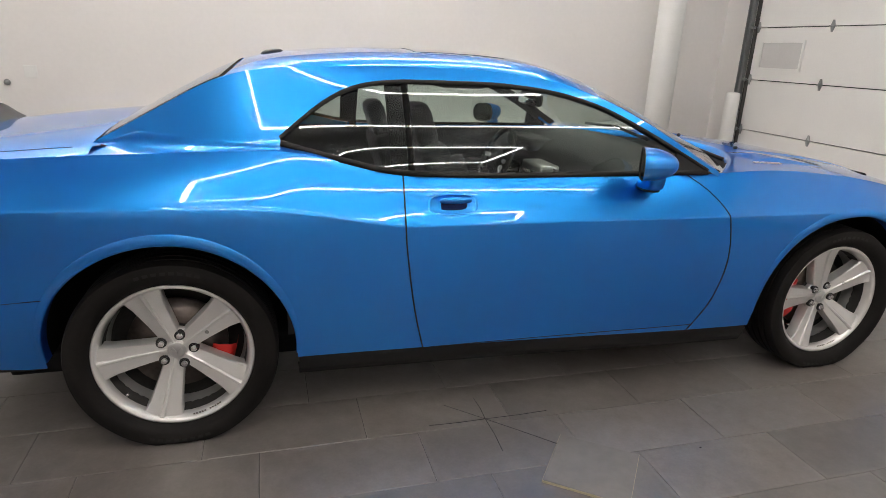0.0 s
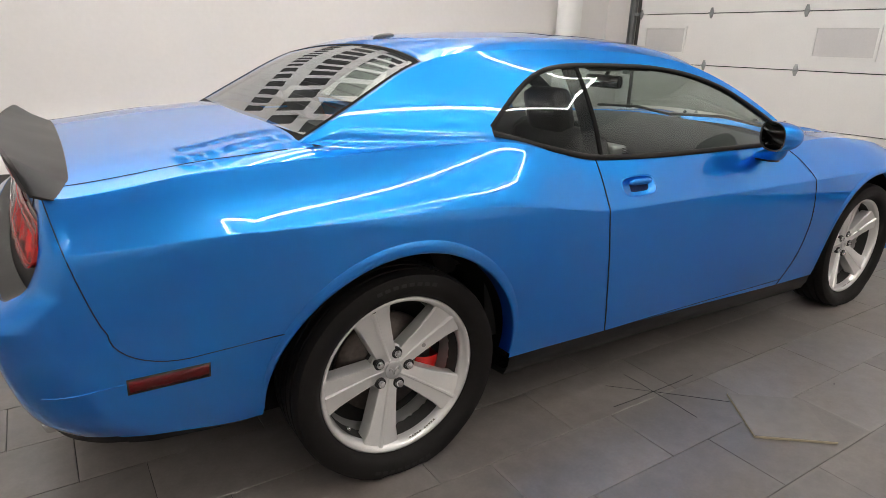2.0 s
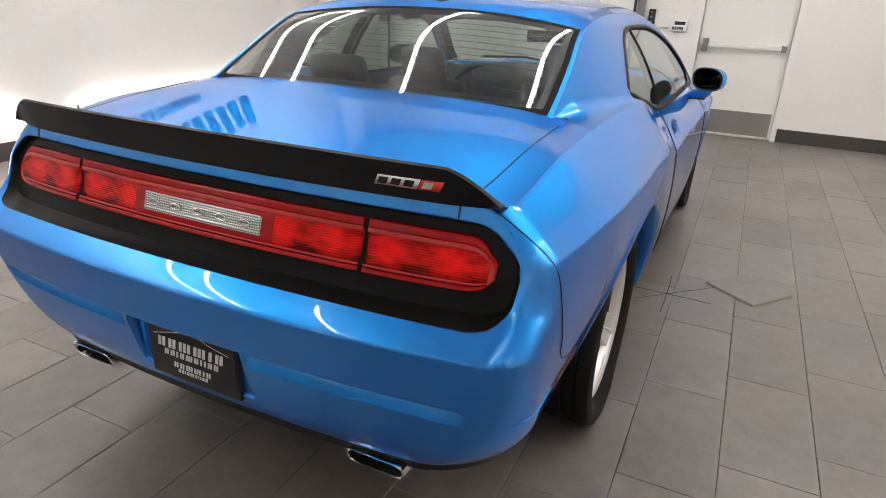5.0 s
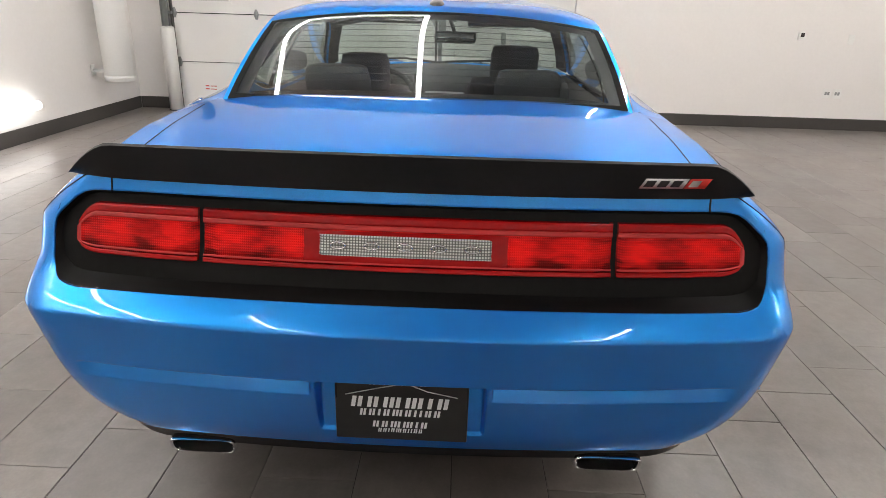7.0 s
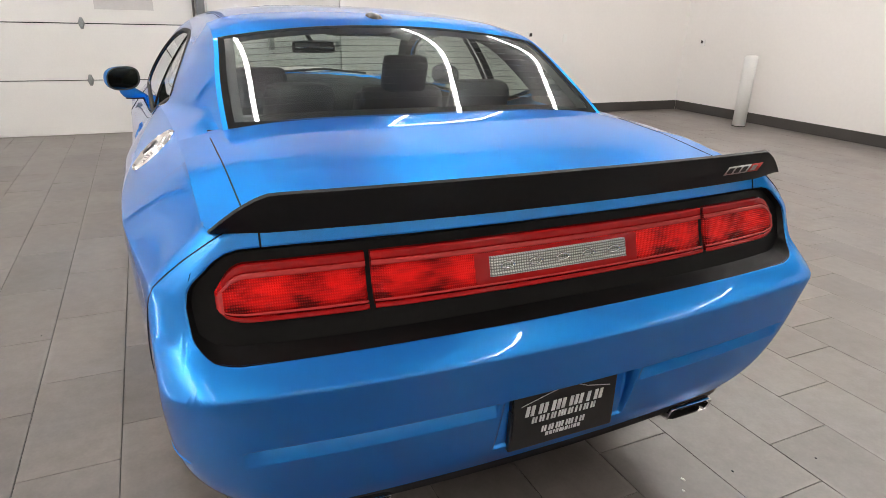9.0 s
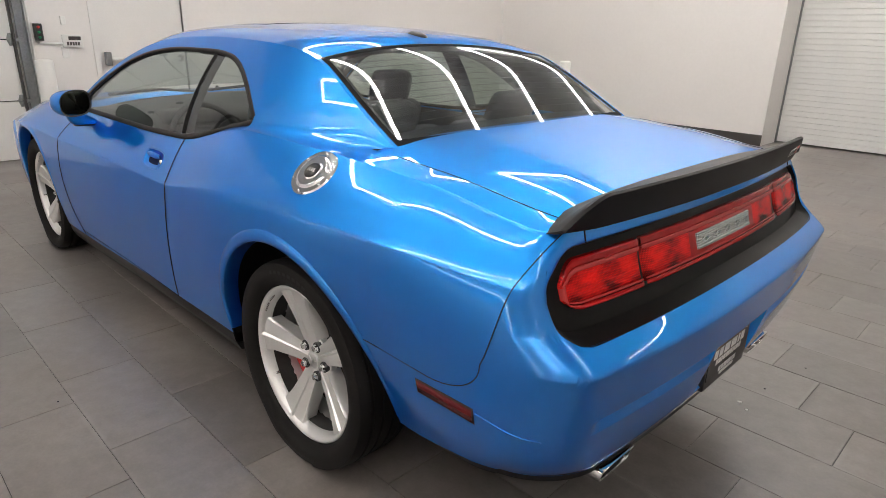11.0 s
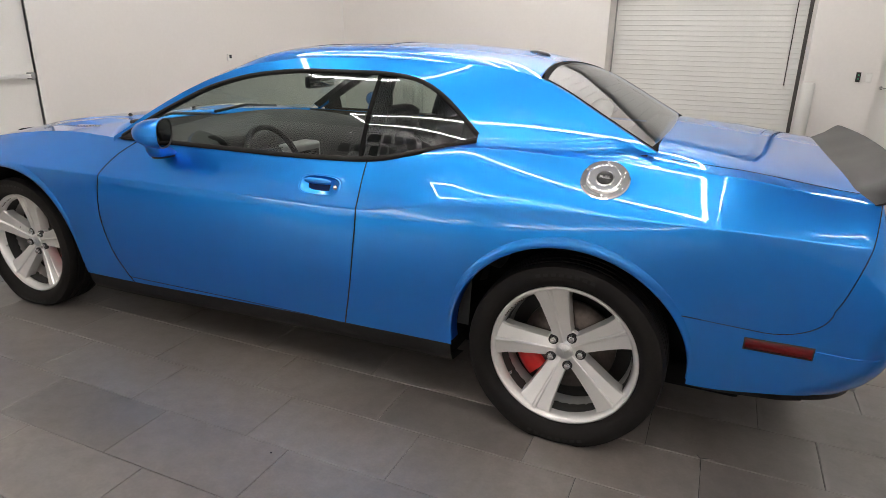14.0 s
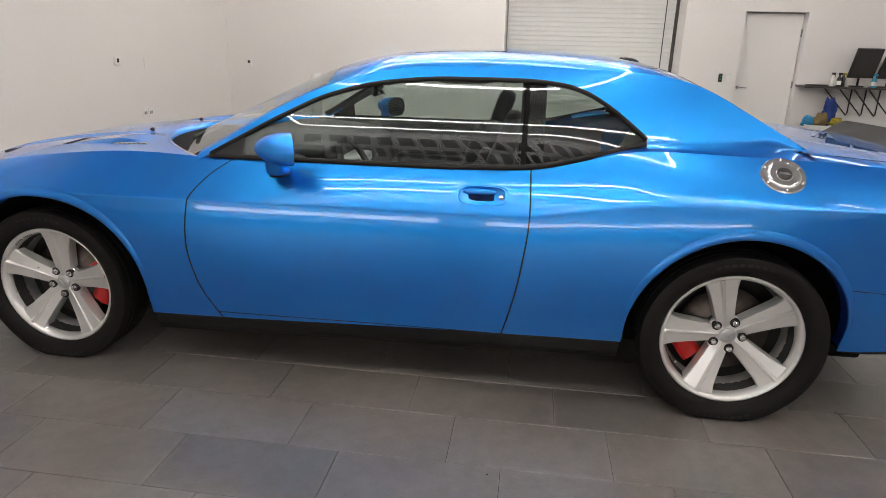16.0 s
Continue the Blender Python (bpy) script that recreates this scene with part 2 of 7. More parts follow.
PAINT = car_paint()
BLACK_SATIN = surface("satin_black", (0.0085, 0.0085, 0.009), 0.44, vary=0.25, bump=0.08, bump_scale=400, spec=0.26)
RECESS_BLACK = surface("recess_black", (0.006, 0.0055, 0.0055), 0.40, vary=0.25, bump=0.06, bump_scale=400, spec=0.13)
BLACK_TRIM = surface("black_trim", (0.014, 0.014, 0.015), 0.30, vary=0.2, bump=0.04)
SEAL = surface("black_seal", (0.012, 0.0108, 0.010), 0.5, vary=0.2, bump=0.05, spec=0.22)
BLACK_MATTE = surface("matte_black", (0.006, 0.006, 0.006), 0.9, vary=0.2, spec=0.2)
HOLLOW_SHADE = surface("hollow_shade_blue", (0.003, 0.012, 0.055), 0.6, vary=0.1, bump=0, spec=0.08)
GAP = surface("gap_shadow", (0.004, 0.006, 0.010), 0.8, vary=0.1, bump=0)
RUBBER = surface("tyre_rubber", (0.0075, 0.0064, 0.006), 0.68, vary=0.25, grain=90, blotch=9, bump=0.25, bump_scale=350, spec=0.2)
SILVER = surface("silver_wheel_paint", (0.72, 0.71, 0.70), 0.30, metal=0.60, vary=0.06, grain=300, bump=0.06, bump_scale=900, coat=0.4)
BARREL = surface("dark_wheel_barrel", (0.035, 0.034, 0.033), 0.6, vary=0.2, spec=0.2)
CHROME = surface("chrome", (0.82, 0.82, 0.83), 0.07, metal=1.0, vary=0.03, bump=0, rough_vary=0.03)
STEEL = surface("brake_steel", (0.12, 0.10, 0.09), 0.45, metal=0.9, vary=0.35, blotch=25)
DARK_STEEL = surface("dark_steel", (0.06, 0.06, 0.06), 0.4, metal=0.7, vary=0.2)
CALIPER = surface("red_caliper", (0.55, 0.012, 0.010), 0.4, vary=0.15, coat=0.3)
RED_LENS = red_lens()
DEEP_RED = surface("deep_red_plastic", (0.36, 0.005, 0.006), 0.16, vary=0.15, grain=30, bump=0.05, spec=0.25, coat=0.08)
PALE_RED = surface("pale_red_bevel", (0.52, 0.035, 0.035), 0.25, vary=0.10, bump=0, spec=0.3, coat=0.10)
MARKER = surface("dark_red_lens", (0.0960, 0.0014, 0.0030), 0.18, vary=0.2, spec=0.25, coat=0.25, bump=0.3, bump_scale=260)
AMBER = surface("amber_lens", (0.75, 0.22, 0.02), 0.2, vary=0.1, coat=1.0)
CLEAR_LENS = surface("clear_ribbed_lens", (0.80, 0.80, 0.78), 0.16, metal=0.3, vary=0.4, grain=140, blotch=45, bump=0.7, bump_scale=160, coat=1.0)
SIDE_GLASS = glass("side_glass", (0.60, 0.665, 0.625))
REAR_GLASS = glass("rear_glass", (0.56, 0.62, 0.585))
CLEAR_GLASS = glass("windscreen_glass", (0.80, 0.86, 0.83))
DARK_GLASS = surface("dark_sunroof_glass", (0.01, 0.011, 0.012), 0.04, vary=0.1, bump=0, coat=1.0, rough_vary=0.02)
LEATHER = surface("dark_leather", (0.030, 0.030, 0.032), 0.55, vary=0.2, grain=120, bump=0.35, bump_scale=420)
DASH = surface("dash_plastic", (0.034, 0.035, 0.036), 0.6, vary=0.15, bump=0.3, bump_scale=500)
HEADLINER = surface("headliner", (0.16, 0.16, 0.155), 0.9, vary=0.1)
PILLAR_CLOTH = surface("dark_pillar_cloth", (0.055, 0.055, 0.054), 0.9, vary=0.12)
SILVER_TRIM = surface("silver_trim", (0.6, 0.6, 0.6), 0.3, metal=0.8, vary=0.1)
# Near-black metal for the faces of the door mirrors.
DARK_MIRROR = surface("dark_mirror_glass", (0.07, 0.075, 0.072), 0.03, metal=1.0, vary=0.02, bump=0, rough_vary=0.005)
MIRROR = surface("mirror_glass", (0.88, 0.89, 0.90), 0.02, metal=1.0, vary=0.01, bump=0, rough_vary=0.005)
WALL = surface("white_wall_paint", (0.800, 0.777, 0.758), 0.42, vary=0.025, grain=25, blotch=0.7, bump=0.12, bump_scale=90)
DOOR_WHITE = surface("white_door_paint", (0.80, 0.79, 0.77), 0.38, vary=0.03, bump=0.08, bump_scale=120)
# Ceiling colour lowered below the walls' to darken its reflection in the car.
CEILING = surface("darkened_ceiling", (0.46, 0.46, 0.455), 0.8, vary=0.05)
BASE = surface("dark_rubber_base", (0.055, 0.050, 0.047), 0.45, vary=0.15)
GREY_METAL = surface("grey_galvanised", (0.30, 0.31, 0.31), 0.42, metal=0.7, vary=0.2)
KICK = surface("brushed_kick_plate", (0.36, 0.35, 0.33), 0.38, metal=0.8, vary=0.1)
PLASTIC_WHITE = surface("white_plastic", (0.80, 0.80, 0.78), 0.4, vary=0.03)
SHUTTER = surface("shutter_slats", (0.74, 0.74, 0.72), 0.42, vary=0.04)
PANE = surface("frosted_pane", (0.62, 0.61, 0.60), 0.2, vary=0.05)
LETTER = surface("black_vinyl", (0.012, 0.012, 0.013), 0.5, vary=0.1)
TILE = porcelain()
LOOSE_TILE = surface("loose_porcelain", (0.205, 0.186, 0.172), 0.42, vary=0.15, grain=22, blotch=3)
TILE_BISCUIT = surface("tile_biscuit", (0.42, 0.36, 0.25), 0.8, vary=0.12)
GROUT = surface("dark_grout", (0.045, 0.042, 0.040), 0.8, vary=0.25)
LED = lamp_glow("led_tube", (1.0, 0.95, 0.895), LED_POWER)
SOFT_LED = lamp_glow("soft_led_tube", (1.0, 0.95, 0.895), LED_POWER * 0.76)
REAR_LED = lamp_glow("rear_led_tube", (1.0, 0.95, 0.895), LED_POWER * 0.75)
WALL_LED = lamp_glow("wall_led_tube", (1.0, 0.965, 0.92), WALL_LED_POWER)
PLATE_BLACK = surface("plate_black", (0.012, 0.012, 0.012), 0.35, vary=0.15)
PLATE_WHITE = surface("plate_white", (0.72, 0.72, 0.72), 0.4, vary=0.05)
BADGE_RED = surface("badge_red", (0.62, 0.03, 0.02), 0.3, vary=0.05)
SCREEN = surface("dark_screen", (0.05, 0.045, 0.045), 0.2, vary=0.1)
CLOTH_BLUE = surface("blue_cloth", (0.02, 0.05, 0.22), 0.9, vary=0.2)
CLOTH_CYAN = surface("cyan_cloth", (0.03, 0.22, 0.42), 0.9, vary=0.2)
CLOTH_YELLOW = surface("yellow_cloth", (0.38, 0.30, 0.03), 0.9, vary=0.2)
CLOTH_BROWN = surface("brown_cloth", (0.20, 0.14, 0.06), 0.9, vary=0.2)
PAPER = surface("paper_cup", (0.75, 0.74, 0.70), 0.6, vary=0.05)
BLUE_PLASTIC = surface("blue_bottle", (0.05, 0.30, 0.50), 0.3, vary=0.1)
CONTROL_BLACK = surface("control_black", (0.02, 0.02, 0.02), 0.4)
GREEN = surface("green_button", (0.03, 0.35, 0.15), 0.4)


# ---- mesh helpers ----
def curve(xs, ys):
    """A smooth monotone-ish curve through a few stations."""
    xs, ys = np.array(xs, float), np.array(ys, float)
    d = np.diff(ys) / np.diff(xs)
    m = np.zeros(len(xs))
    m[0], m[-1] = d[0], d[-1]
    for i in range(1, len(xs) - 1):
        m[i] = 0 if d[i - 1] * d[i] <= 0 else 2 * d[i - 1] * d[i] / (d[i - 1] + d[i])

    def at(x):
        x = min(max(x, xs[0]), xs[-1])
        i = min(max(int(np.searchsorted(xs, x)) - 1, 0), len(xs) - 2)
        h = xs[i + 1] - xs[i]
        t = (x - xs[i]) / h
        return float((2 * t**3 - 3 * t**2 + 1) * ys[i] + (t**3 - 2 * t**2 + t) * h * m[i]
                     + (3 * t**2 - 2 * t**3) * ys[i + 1] + (t**3 - t**2) * h * m[i + 1])
    return at


def flow(xs, ys, soften=0.08):
    """The same curve softened, so that reflections run evenly along it."""
    base, a, b = curve(xs, ys), xs[0], xs[-1]
    lo, hi = (ys[1] - ys[0]) / (xs[1] - xs[0]), (ys[-1] - ys[-2]) / (xs[-1] - xs[-2])
    px = np.linspace(a, b, 900)
    step = px[1] - px[0]
    k = int(3 * soften / step) + 1
    ext = np.linspace(a - k * step, b + k * step, 900 + 2 * k)
    val = np.array([base(x) if a <= x <= b else (ys[0] + lo * (x - a) if x < a else ys[-1] + hi * (x - b)) for x in ext])
    w = np.exp(-0.5 * (np.arange(-k, k + 1) * step / soften) ** 2)
    sm = np.convolve(val, w / w.sum(), "valid")
    return lambda x: float(np.interp(x, px, sm))


def part(name, bm, material, parent=None, label="", smooth=True, angle=None):
    """Links a bmesh as one mesh object under a thing or a part."""
    bmesh.ops.recalc_face_normals(bm, faces=bm.faces)
    me = bpy.data.meshes.new(name)
    bm.to_mesh(me)
    bm.free()
    if smooth:
        for p in me.polygons:
            p.use_smooth = True
        if angle:
            me.set_sharp_from_angle(angle=radians(angle))
    me.materials.append(material)
    ob = new(name, me)
    if parent is not None:
        ob.parent = parent
        if parent.parent is None:
            ob.matrix_parent_inverse = parent.matrix_basis.inverted()
    if label:
        ob["label"] = label
    return ob


def thing(name, label, category, at=(0, 0, 0), group="", kind=""):
    ob = new(name)
    ob.location = at
    ob.empty_display_size = 0.1
    return tagged(ob, label, category, group, kind)


def grid_into(bm, rows):
    """Faces over rows of points, all of one length."""
    vs = [[bm.verts.new(p) for p in r] for r in rows]
    for a, b in zip(vs, vs[1:]):
        for i in range(len(a) - 1):
            q = [a[i], a[i + 1], b[i + 1], b[i]]
            pts = []
            for v in q:
                if all((v.co - w.co).length > 1e-6 for w in pts):
                    pts.append(v)
            if len(pts) >= 3:
                try:
                    bm.faces.new(pts)
                except ValueError:
                    pass
    return bm


def box_into(bm, x0, x1, y0, y1, z0, z1, bevel=0.0, m=None):
    made = bmesh.ops.create_cube(bm, size=1.0)["verts"]
    for v in made:
        v.co = Vector(((x0 + x1) / 2 + v.co.x * (x1 - x0), (y0 + y1) / 2 + v.co.y * (y1 - y0), (z0 + z1) / 2 + v.co.z * (z1 - z0)))
    if bevel:
        edges = list({e for v in made for e in v.link_edges})
        r = bmesh.ops.bevel(bm, geom=edges, offset=bevel, segments=2, affect="EDGES", profile=0.6)
        made = list({v for f in r["faces"] for v in f.verts} | {v for v in made if v.is_valid})
    if m is not None:
        for v in made:
            v.co = m @ v.co
    return bm


def box(*a, **k):
    return box_into(bmesh.new(), *a, **k)


def tube_into(bm, pts, r, sides=8, closed=False, caps=True):
    pts = [Vector(p) for p in pts]
    rings = []
    n = len(pts)
    up = Vector((0, 0, 1))
    for i, p in enumerate(pts):
        a, b = (pts[i - 1] if (i or closed) else p), (pts[(i + 1) % n] if (i < n - 1 or closed) else p)
        d = (b - a).normalized()
        s = d.cross(up if abs(d.z) < 0.95 else Vector((1, 0, 0))).normalized()
        t = s.cross(d)
        rr = r(i / max(1, n - 1)) if callable(r) else r
        rings.append([bm.verts.new(p + rr * (math.cos(2 * math.pi * k / sides) * s + math.sin(2 * math.pi * k / sides) * t)) for k in range(sides)])
    pairs = list(zip(rings, rings[1:])) + ([(rings[-1], rings[0])] if closed else [])
    for a, b in pairs:
        for k in range(sides):
            bm.faces.new((a[k], a[(k + 1) % sides], b[(k + 1) % sides], b[k]))
    if caps and not closed:
        bm.faces.new(rings[0][::-1])
        bm.faces.new(rings[-1])
    return bm


def tube(pts, r, sides=8, closed=False, caps=True):
    return tube_into(bmesh.new(), pts, r, sides, closed, caps)


def lathe_into(bm, profile, steps=48, axis="y", centre=(0, 0, 0), closed=False, caps=True):
    """Turns a profile of (radius, height along the axis) round the axis."""
    rings = []
    cx, cy, cz = centre
    for r, h in profile:
        ring = []
        for k in range(steps):
            a = 2 * math.pi * k / steps
            c, s = r * math.cos(a), r * math.sin(a)
            p = (c + cx, h + cy, s + cz) if axis == "y" else ((c + cx, s + cy, h + cz) if axis == "z" else (h + cx, c + cy, s + cz))
            ring.append(bm.verts.new(p))
        rings.append(ring)
    pairs = list(zip(rings, rings[1:])) + ([(rings[-1], rings[0])] if closed else [])
    for a, b in pairs:
        for k in range(steps):
            bm.faces.new((a[k], a[(k + 1) % steps], b[(k + 1) % steps], b[k]))
    if not closed and caps:
        if profile[0][0] > 1e-5:
            bm.faces.new(rings[0][::-1])
        if profile[-1][0] > 1e-5:
            bm.faces.new(rings[-1])
    bmesh.ops.remove_doubles(bm, verts=bm.verts, dist=1e-6)
    return bm


def lathe(*a, **k):
    return lathe_into(bmesh.new(), *a, **k)


def frange(a, b, n):
    return [a + (b - a) * i / n for i in range(n + 1)]


# ---- car shape: x forward from the rear axle, y to its left ----
WB, AXLE, ARCH = 2.946, 0.362, 0.430
X0, X1 = -0.445, 3.39
FRONT_R = 0.475
crease_z = flow([-0.95, -0.45, 0.0, 0.25, 0.45, 0.65, 0.85, 1.3, 2.2, 2.9, 3.4, 3.9], [0.90, 0.915, 0.913, 0.905, 0.885, 0.850, 0.820, 0.818, 0.815, 0.812, 0.785, 0.70], 0.05)
width = flow([-0.6, -0.43, 0.0, 0.4, 0.85, 1.3, 2.2, 2.9, 3.37, 3.5], [0.935, 0.940, 0.955, 0.952, 0.940, 0.940, 0.952, 0.950, 0.912, 0.895])
shoulder_z = flow([-0.9, -0.43, 0.0, 0.42, 0.6, 0.85, 1.3, 2.1, 2.5, 3.0, 3.4, 3.9], [1.010, 1.052, 1.068, 1.078, 1.038, 0.985, 0.975, 0.975, 0.980, 0.940, 0.865, 0.72], 0.06)
shoulder_y = flow([-0.9, -0.43, 0.0, 0.42, 0.85, 1.3, 2.1, 2.5, 3.0, 3.4, 3.9], [0.772, 0.780, 0.790, 0.812, 0.838, 0.842, 0.838, 0.80, 0.78, 0.76, 0.70])
sill_z = curve([-0.9, -0.43, 0.43, 2.5, 3.4], [0.33, 0.31, 0.315, 0.275, 0.27])
deck_z = flow([-1.0, -0.85, -0.5, -0.1, 2.2, 2.6, 2.9, 3.3, 3.64, 3.9], [1.018, 1.036, 1.077, 1.116, 0.99, 1.0, 0.988, 0.945, 0.870, 0.76], 0.10)
roof_z = flow([-0.30, 0.0, 0.2, 0.36, 0.5, 0.8, 1.1, 1.4, 1.7, 2.0, 2.3, 2.6], [1.066, 1.234, 1.344, 1.396, 1.412, 1.434, 1.438, 1.425, 1.372, 1.25, 1.11, 0.985], 0.09)
rail_z = flow([-0.30, 0.0, 0.2, 0.36, 0.6, 0.9, 1.2, 1.5, 1.75, 2.0, 2.25, 2.5], [1.046, 1.212, 1.318, 1.352, 1.365, 1.372, 1.366, 1.336, 1.254, 1.121, 0.968, 0.87], 0.07)
belt_z = flow([0.30, 0.40, 0.6, 0.85, 1.3, 2.3], [1.120, 1.100, 1.048, 0.997, 0.983, 0.983], 0.04)
top_z = flow([0.30, 0.38, 0.46, 0.54, 0.64, 0.74, 0.9, 1.2, 1.45, 1.68, 1.88, 2.06, 2.2, 2.3], [1.03, 1.10, 1.165, 1.225, 1.280, 1.307, 1.318, 1.316, 1.296, 1.242, 1.150, 1.052, 0.975, 0.92], 0.025)


def side(x, z):
    """Half width of the body's side at a station and a height."""
    zc, w = crease_z(x), width(x)
    u = z - zc
    soft = 0.026 * math.exp(-(((x - 0.12) / 0.30) ** 2))
    d = max(0.0, -u)
    back = min(1.0, max(0.0, (0.35 - x) / 0.75))
    tuck = min(1.0, max(0.0, (-0.10 - x) / 0.30))
    y = w + 0.09 * (1 - back) * d - (0.30 - 0.17 * back + 0.22 * tuck) * d * d
    h = shoulder_z(x) - zc
    up = lambda v: (math.sqrt(v * v + soft * soft) + v) / 2
    e = min(1.0, up(u) / up(h))
    return y - (w - shoulder_y(x)) * (0.86 * e + 0.14 * e**3)


def cabin(x, z):
    """Half width of the cabin's side at a station and a height."""
    h = max(0.0, z - 0.975)
    flat = min(1.0, max(0.0, (0.80 - x) / 0.45))
    flat *= flat * (3 - 2 * flat)
    y = 0.842 - (0.28 + 0.20 * flat) * h - (0.78 - 0.52 * flat) * h * h
    if x < 0.45:
        y -= 0.13 * ((0.45 - x) / 0.7) ** 1.6
    return y


def side_rows(x, zb):
    """Heights up the side at a station, from zb over the crease to the shoulder."""
    zc, zs = crease_z(x), shoulder_z(x)
    rows = [zb + (zc - 0.006 - zb) * k / 9 for k in range(10)] + [zc - 0.002, zc + 0.004]
    return rows + [zc + 0.012 + (zs - zc - 0.012) * k / 18 for k in range(19)]


def lower_edge(x):
    """The lower edge of the painted side, round the wheel openings."""
    for c in (0.0, WB):
        r = FRONT_R if c and x < c else ARCH
        if abs(x - c) < r:
            return max(sill_z(x), AXLE + ARCH * (1 - (abs(x - c) / r) ** 2.2) ** (1 / 2.2 if c and x < c else 0.5))
    return sill_z(x)


def side_strip(bm, sgn, xs, edge_low=None, bottom=None):
    """Side panel over stations; bottom gives its lower edge."""
    cols = []
    for x in xs:
        zb = bottom(x) if bottom else sill_z(x)
        cols.append([(x, sgn * side(x, z), z) for z in side_rows(x, zb)])
    return grid_into(bm, cols)


door_rear = curve([0.27, 0.33, 0.48, 0.64, 0.82, 1.0], [0.925, 0.909, 0.872, 0.846, 0.829, 0.836])
door_front = curve([0.27, 0.31, 0.46, 0.63, 0.81, 0.90, 0.99], [2.13, 2.155, 2.225, 2.253, 2.232, 2.168, 2.045])


HX, HZ = 1.016, 0.889


def cup_reach(x, z):
    """How far a point lies out from the middle of the door handle's cup: 1 on its rim."""
    return ((abs(x - HX) / 0.098) ** 3.33 + (abs(z - HZ) / 0.036) ** 3.33) ** 0.3


def edged_panel(bm, sgn, left, right, n, bottom=None):
    """Side panel between two edges, each a number or a curve over the height."""
    cols = []
    for i in range(n + 1):
        s = i / n
        def xat(z):
            a = left(z) if callable(left) else left
            b = right(z) if callable(right) else right
            return a + (b - a) * s
        xm = xat(0.8)
        col = []
        for z in side_rows(xm, (bottom(xm) if bottom else sill_z(xm))):
            x = xat(z)
            k = len(col)
            zz = side_rows(x, (bottom(x) if bottom else sill_z(x)))[k]
            x = xat(zz)
            zz = side_rows(x, (bottom(x) if bottom else sill_z(x)))[k]
            col.append((x, sgn * side(x, zz), zz))
        cols.append(col)
    return grid_into(bm, cols)


def arch_columns(c, a, b, n=40):
    """Stations over a wheel opening, dense at its ends."""
    out = [math.sin(math.pi * (k / n - 0.5)) for k in range(n + 1)]
    out = [c + (FRONT_R if c and s_ < 0 else ARCH) * s_ for s_ in out]
    return [x for x in out if a - 1e-6 <= x <= b + 1e-6]


def arch_point(c, a, grow):
    """A point of a wheel opening's rim, pushed outwards by grow."""
    co, si = math.cos(a), math.sin(a)
    if c and co < 0:
        q = (abs(co) ** 2.2 + abs(si) ** 2.2) ** (-1 / 2.2)
        return c + (FRONT_R + grow) * co * q, AXLE + (ARCH + grow) * si * q
    return c + (ARCH + grow) * co, AXLE + (ARCH + grow) * si


# rear end: sections wrap from the side at X0 to the tail
TAIL = curve([0.30, 0.36, 0.42, 0.50, 0.58, 0.66, 0.712, 0.722, 0.732, 0.780, 0.80, 0.83, 0.87, 0.92, 0.985, 1.01], [0.955, 0.998, 1.03, 1.055, 1.074, 1.088, 1.098, 1.099, 1.092, 1.032, 1.006, 0.988, 0.972, 0.958, 0.940, 0.934])
CORNER_W = flow([0.30, 0.36, 0.42, 0.50, 0.60, 0.70, 0.80, 0.87, 0.895, 0.93, 1.01], [0.825, 0.842, 0.862, 0.880, 0.890, 0.893, 0.887, 0.879, 0.874, 0.850, 0.770], 0.008)
CORNER_R = curve([0.30, 0.36, 0.42, 0.50, 0.60, 0.70, 0.80, 0.90, 1.02], [0.30, 0.25, 0.20, 0.155, 0.125, 0.095, 0.075, 0.060, 0.055])
BOW = 0.042


def ease(v):
    v = min(1.0, max(0.0, v))
    return v * v * (3 - 2 * v)


def dent(y, z):
    """Depth of the long inset ledges and of the plate recess in the lower bumper."""
    a = abs(y)
    ledge = 0.018 * min(1.0, max(0.0, (z - 0.550) / 0.034)) * ease((0.592 - z) / 0.008) * ease((a - 0.205) / 0.006) * ease((0.765 - a) / 0.03)
    well = (0.008 + 0.14 * max(0.0, z - 0.432) * 1.6) * ease((z - 0.432) / 0.006) * ease((0.592 - z) / 0.007) * ease((0.194 - a) / 0.006)
    return ledge + well


def corner_field(x, y, z0, z1):
    """Zero on the rear end's skin on a level, growing outwards."""
    e = max(0.0, (X0 - x) / 0.505)
    w = side(X0, z0)
    a = abs(y) - (w + (CORNER_W(z1) - w) * min(1.3, e) ** 1.15)
    b = -(TAIL(z1) - BOW * (abs(y) / 0.75) ** 2.2) + dent(y, z1) - x
    r = CORNER_R(z1)
    return min(max(a, b) + r, 0.0) + math.hypot(max(a + r, 0.0), max(b + r, 0.0)) - r


def tail_lift(y, z):
    """The bumper's crest climbs a little towards its corners."""
    w = min(1.0, max(0.0, (z - 0.45) / 0.2)) * min(1.0, max(0.0, (0.90 - z) / 0.12))
    return 0.010 * w * min(1.0, abs(y) / 0.90) ** 2.5


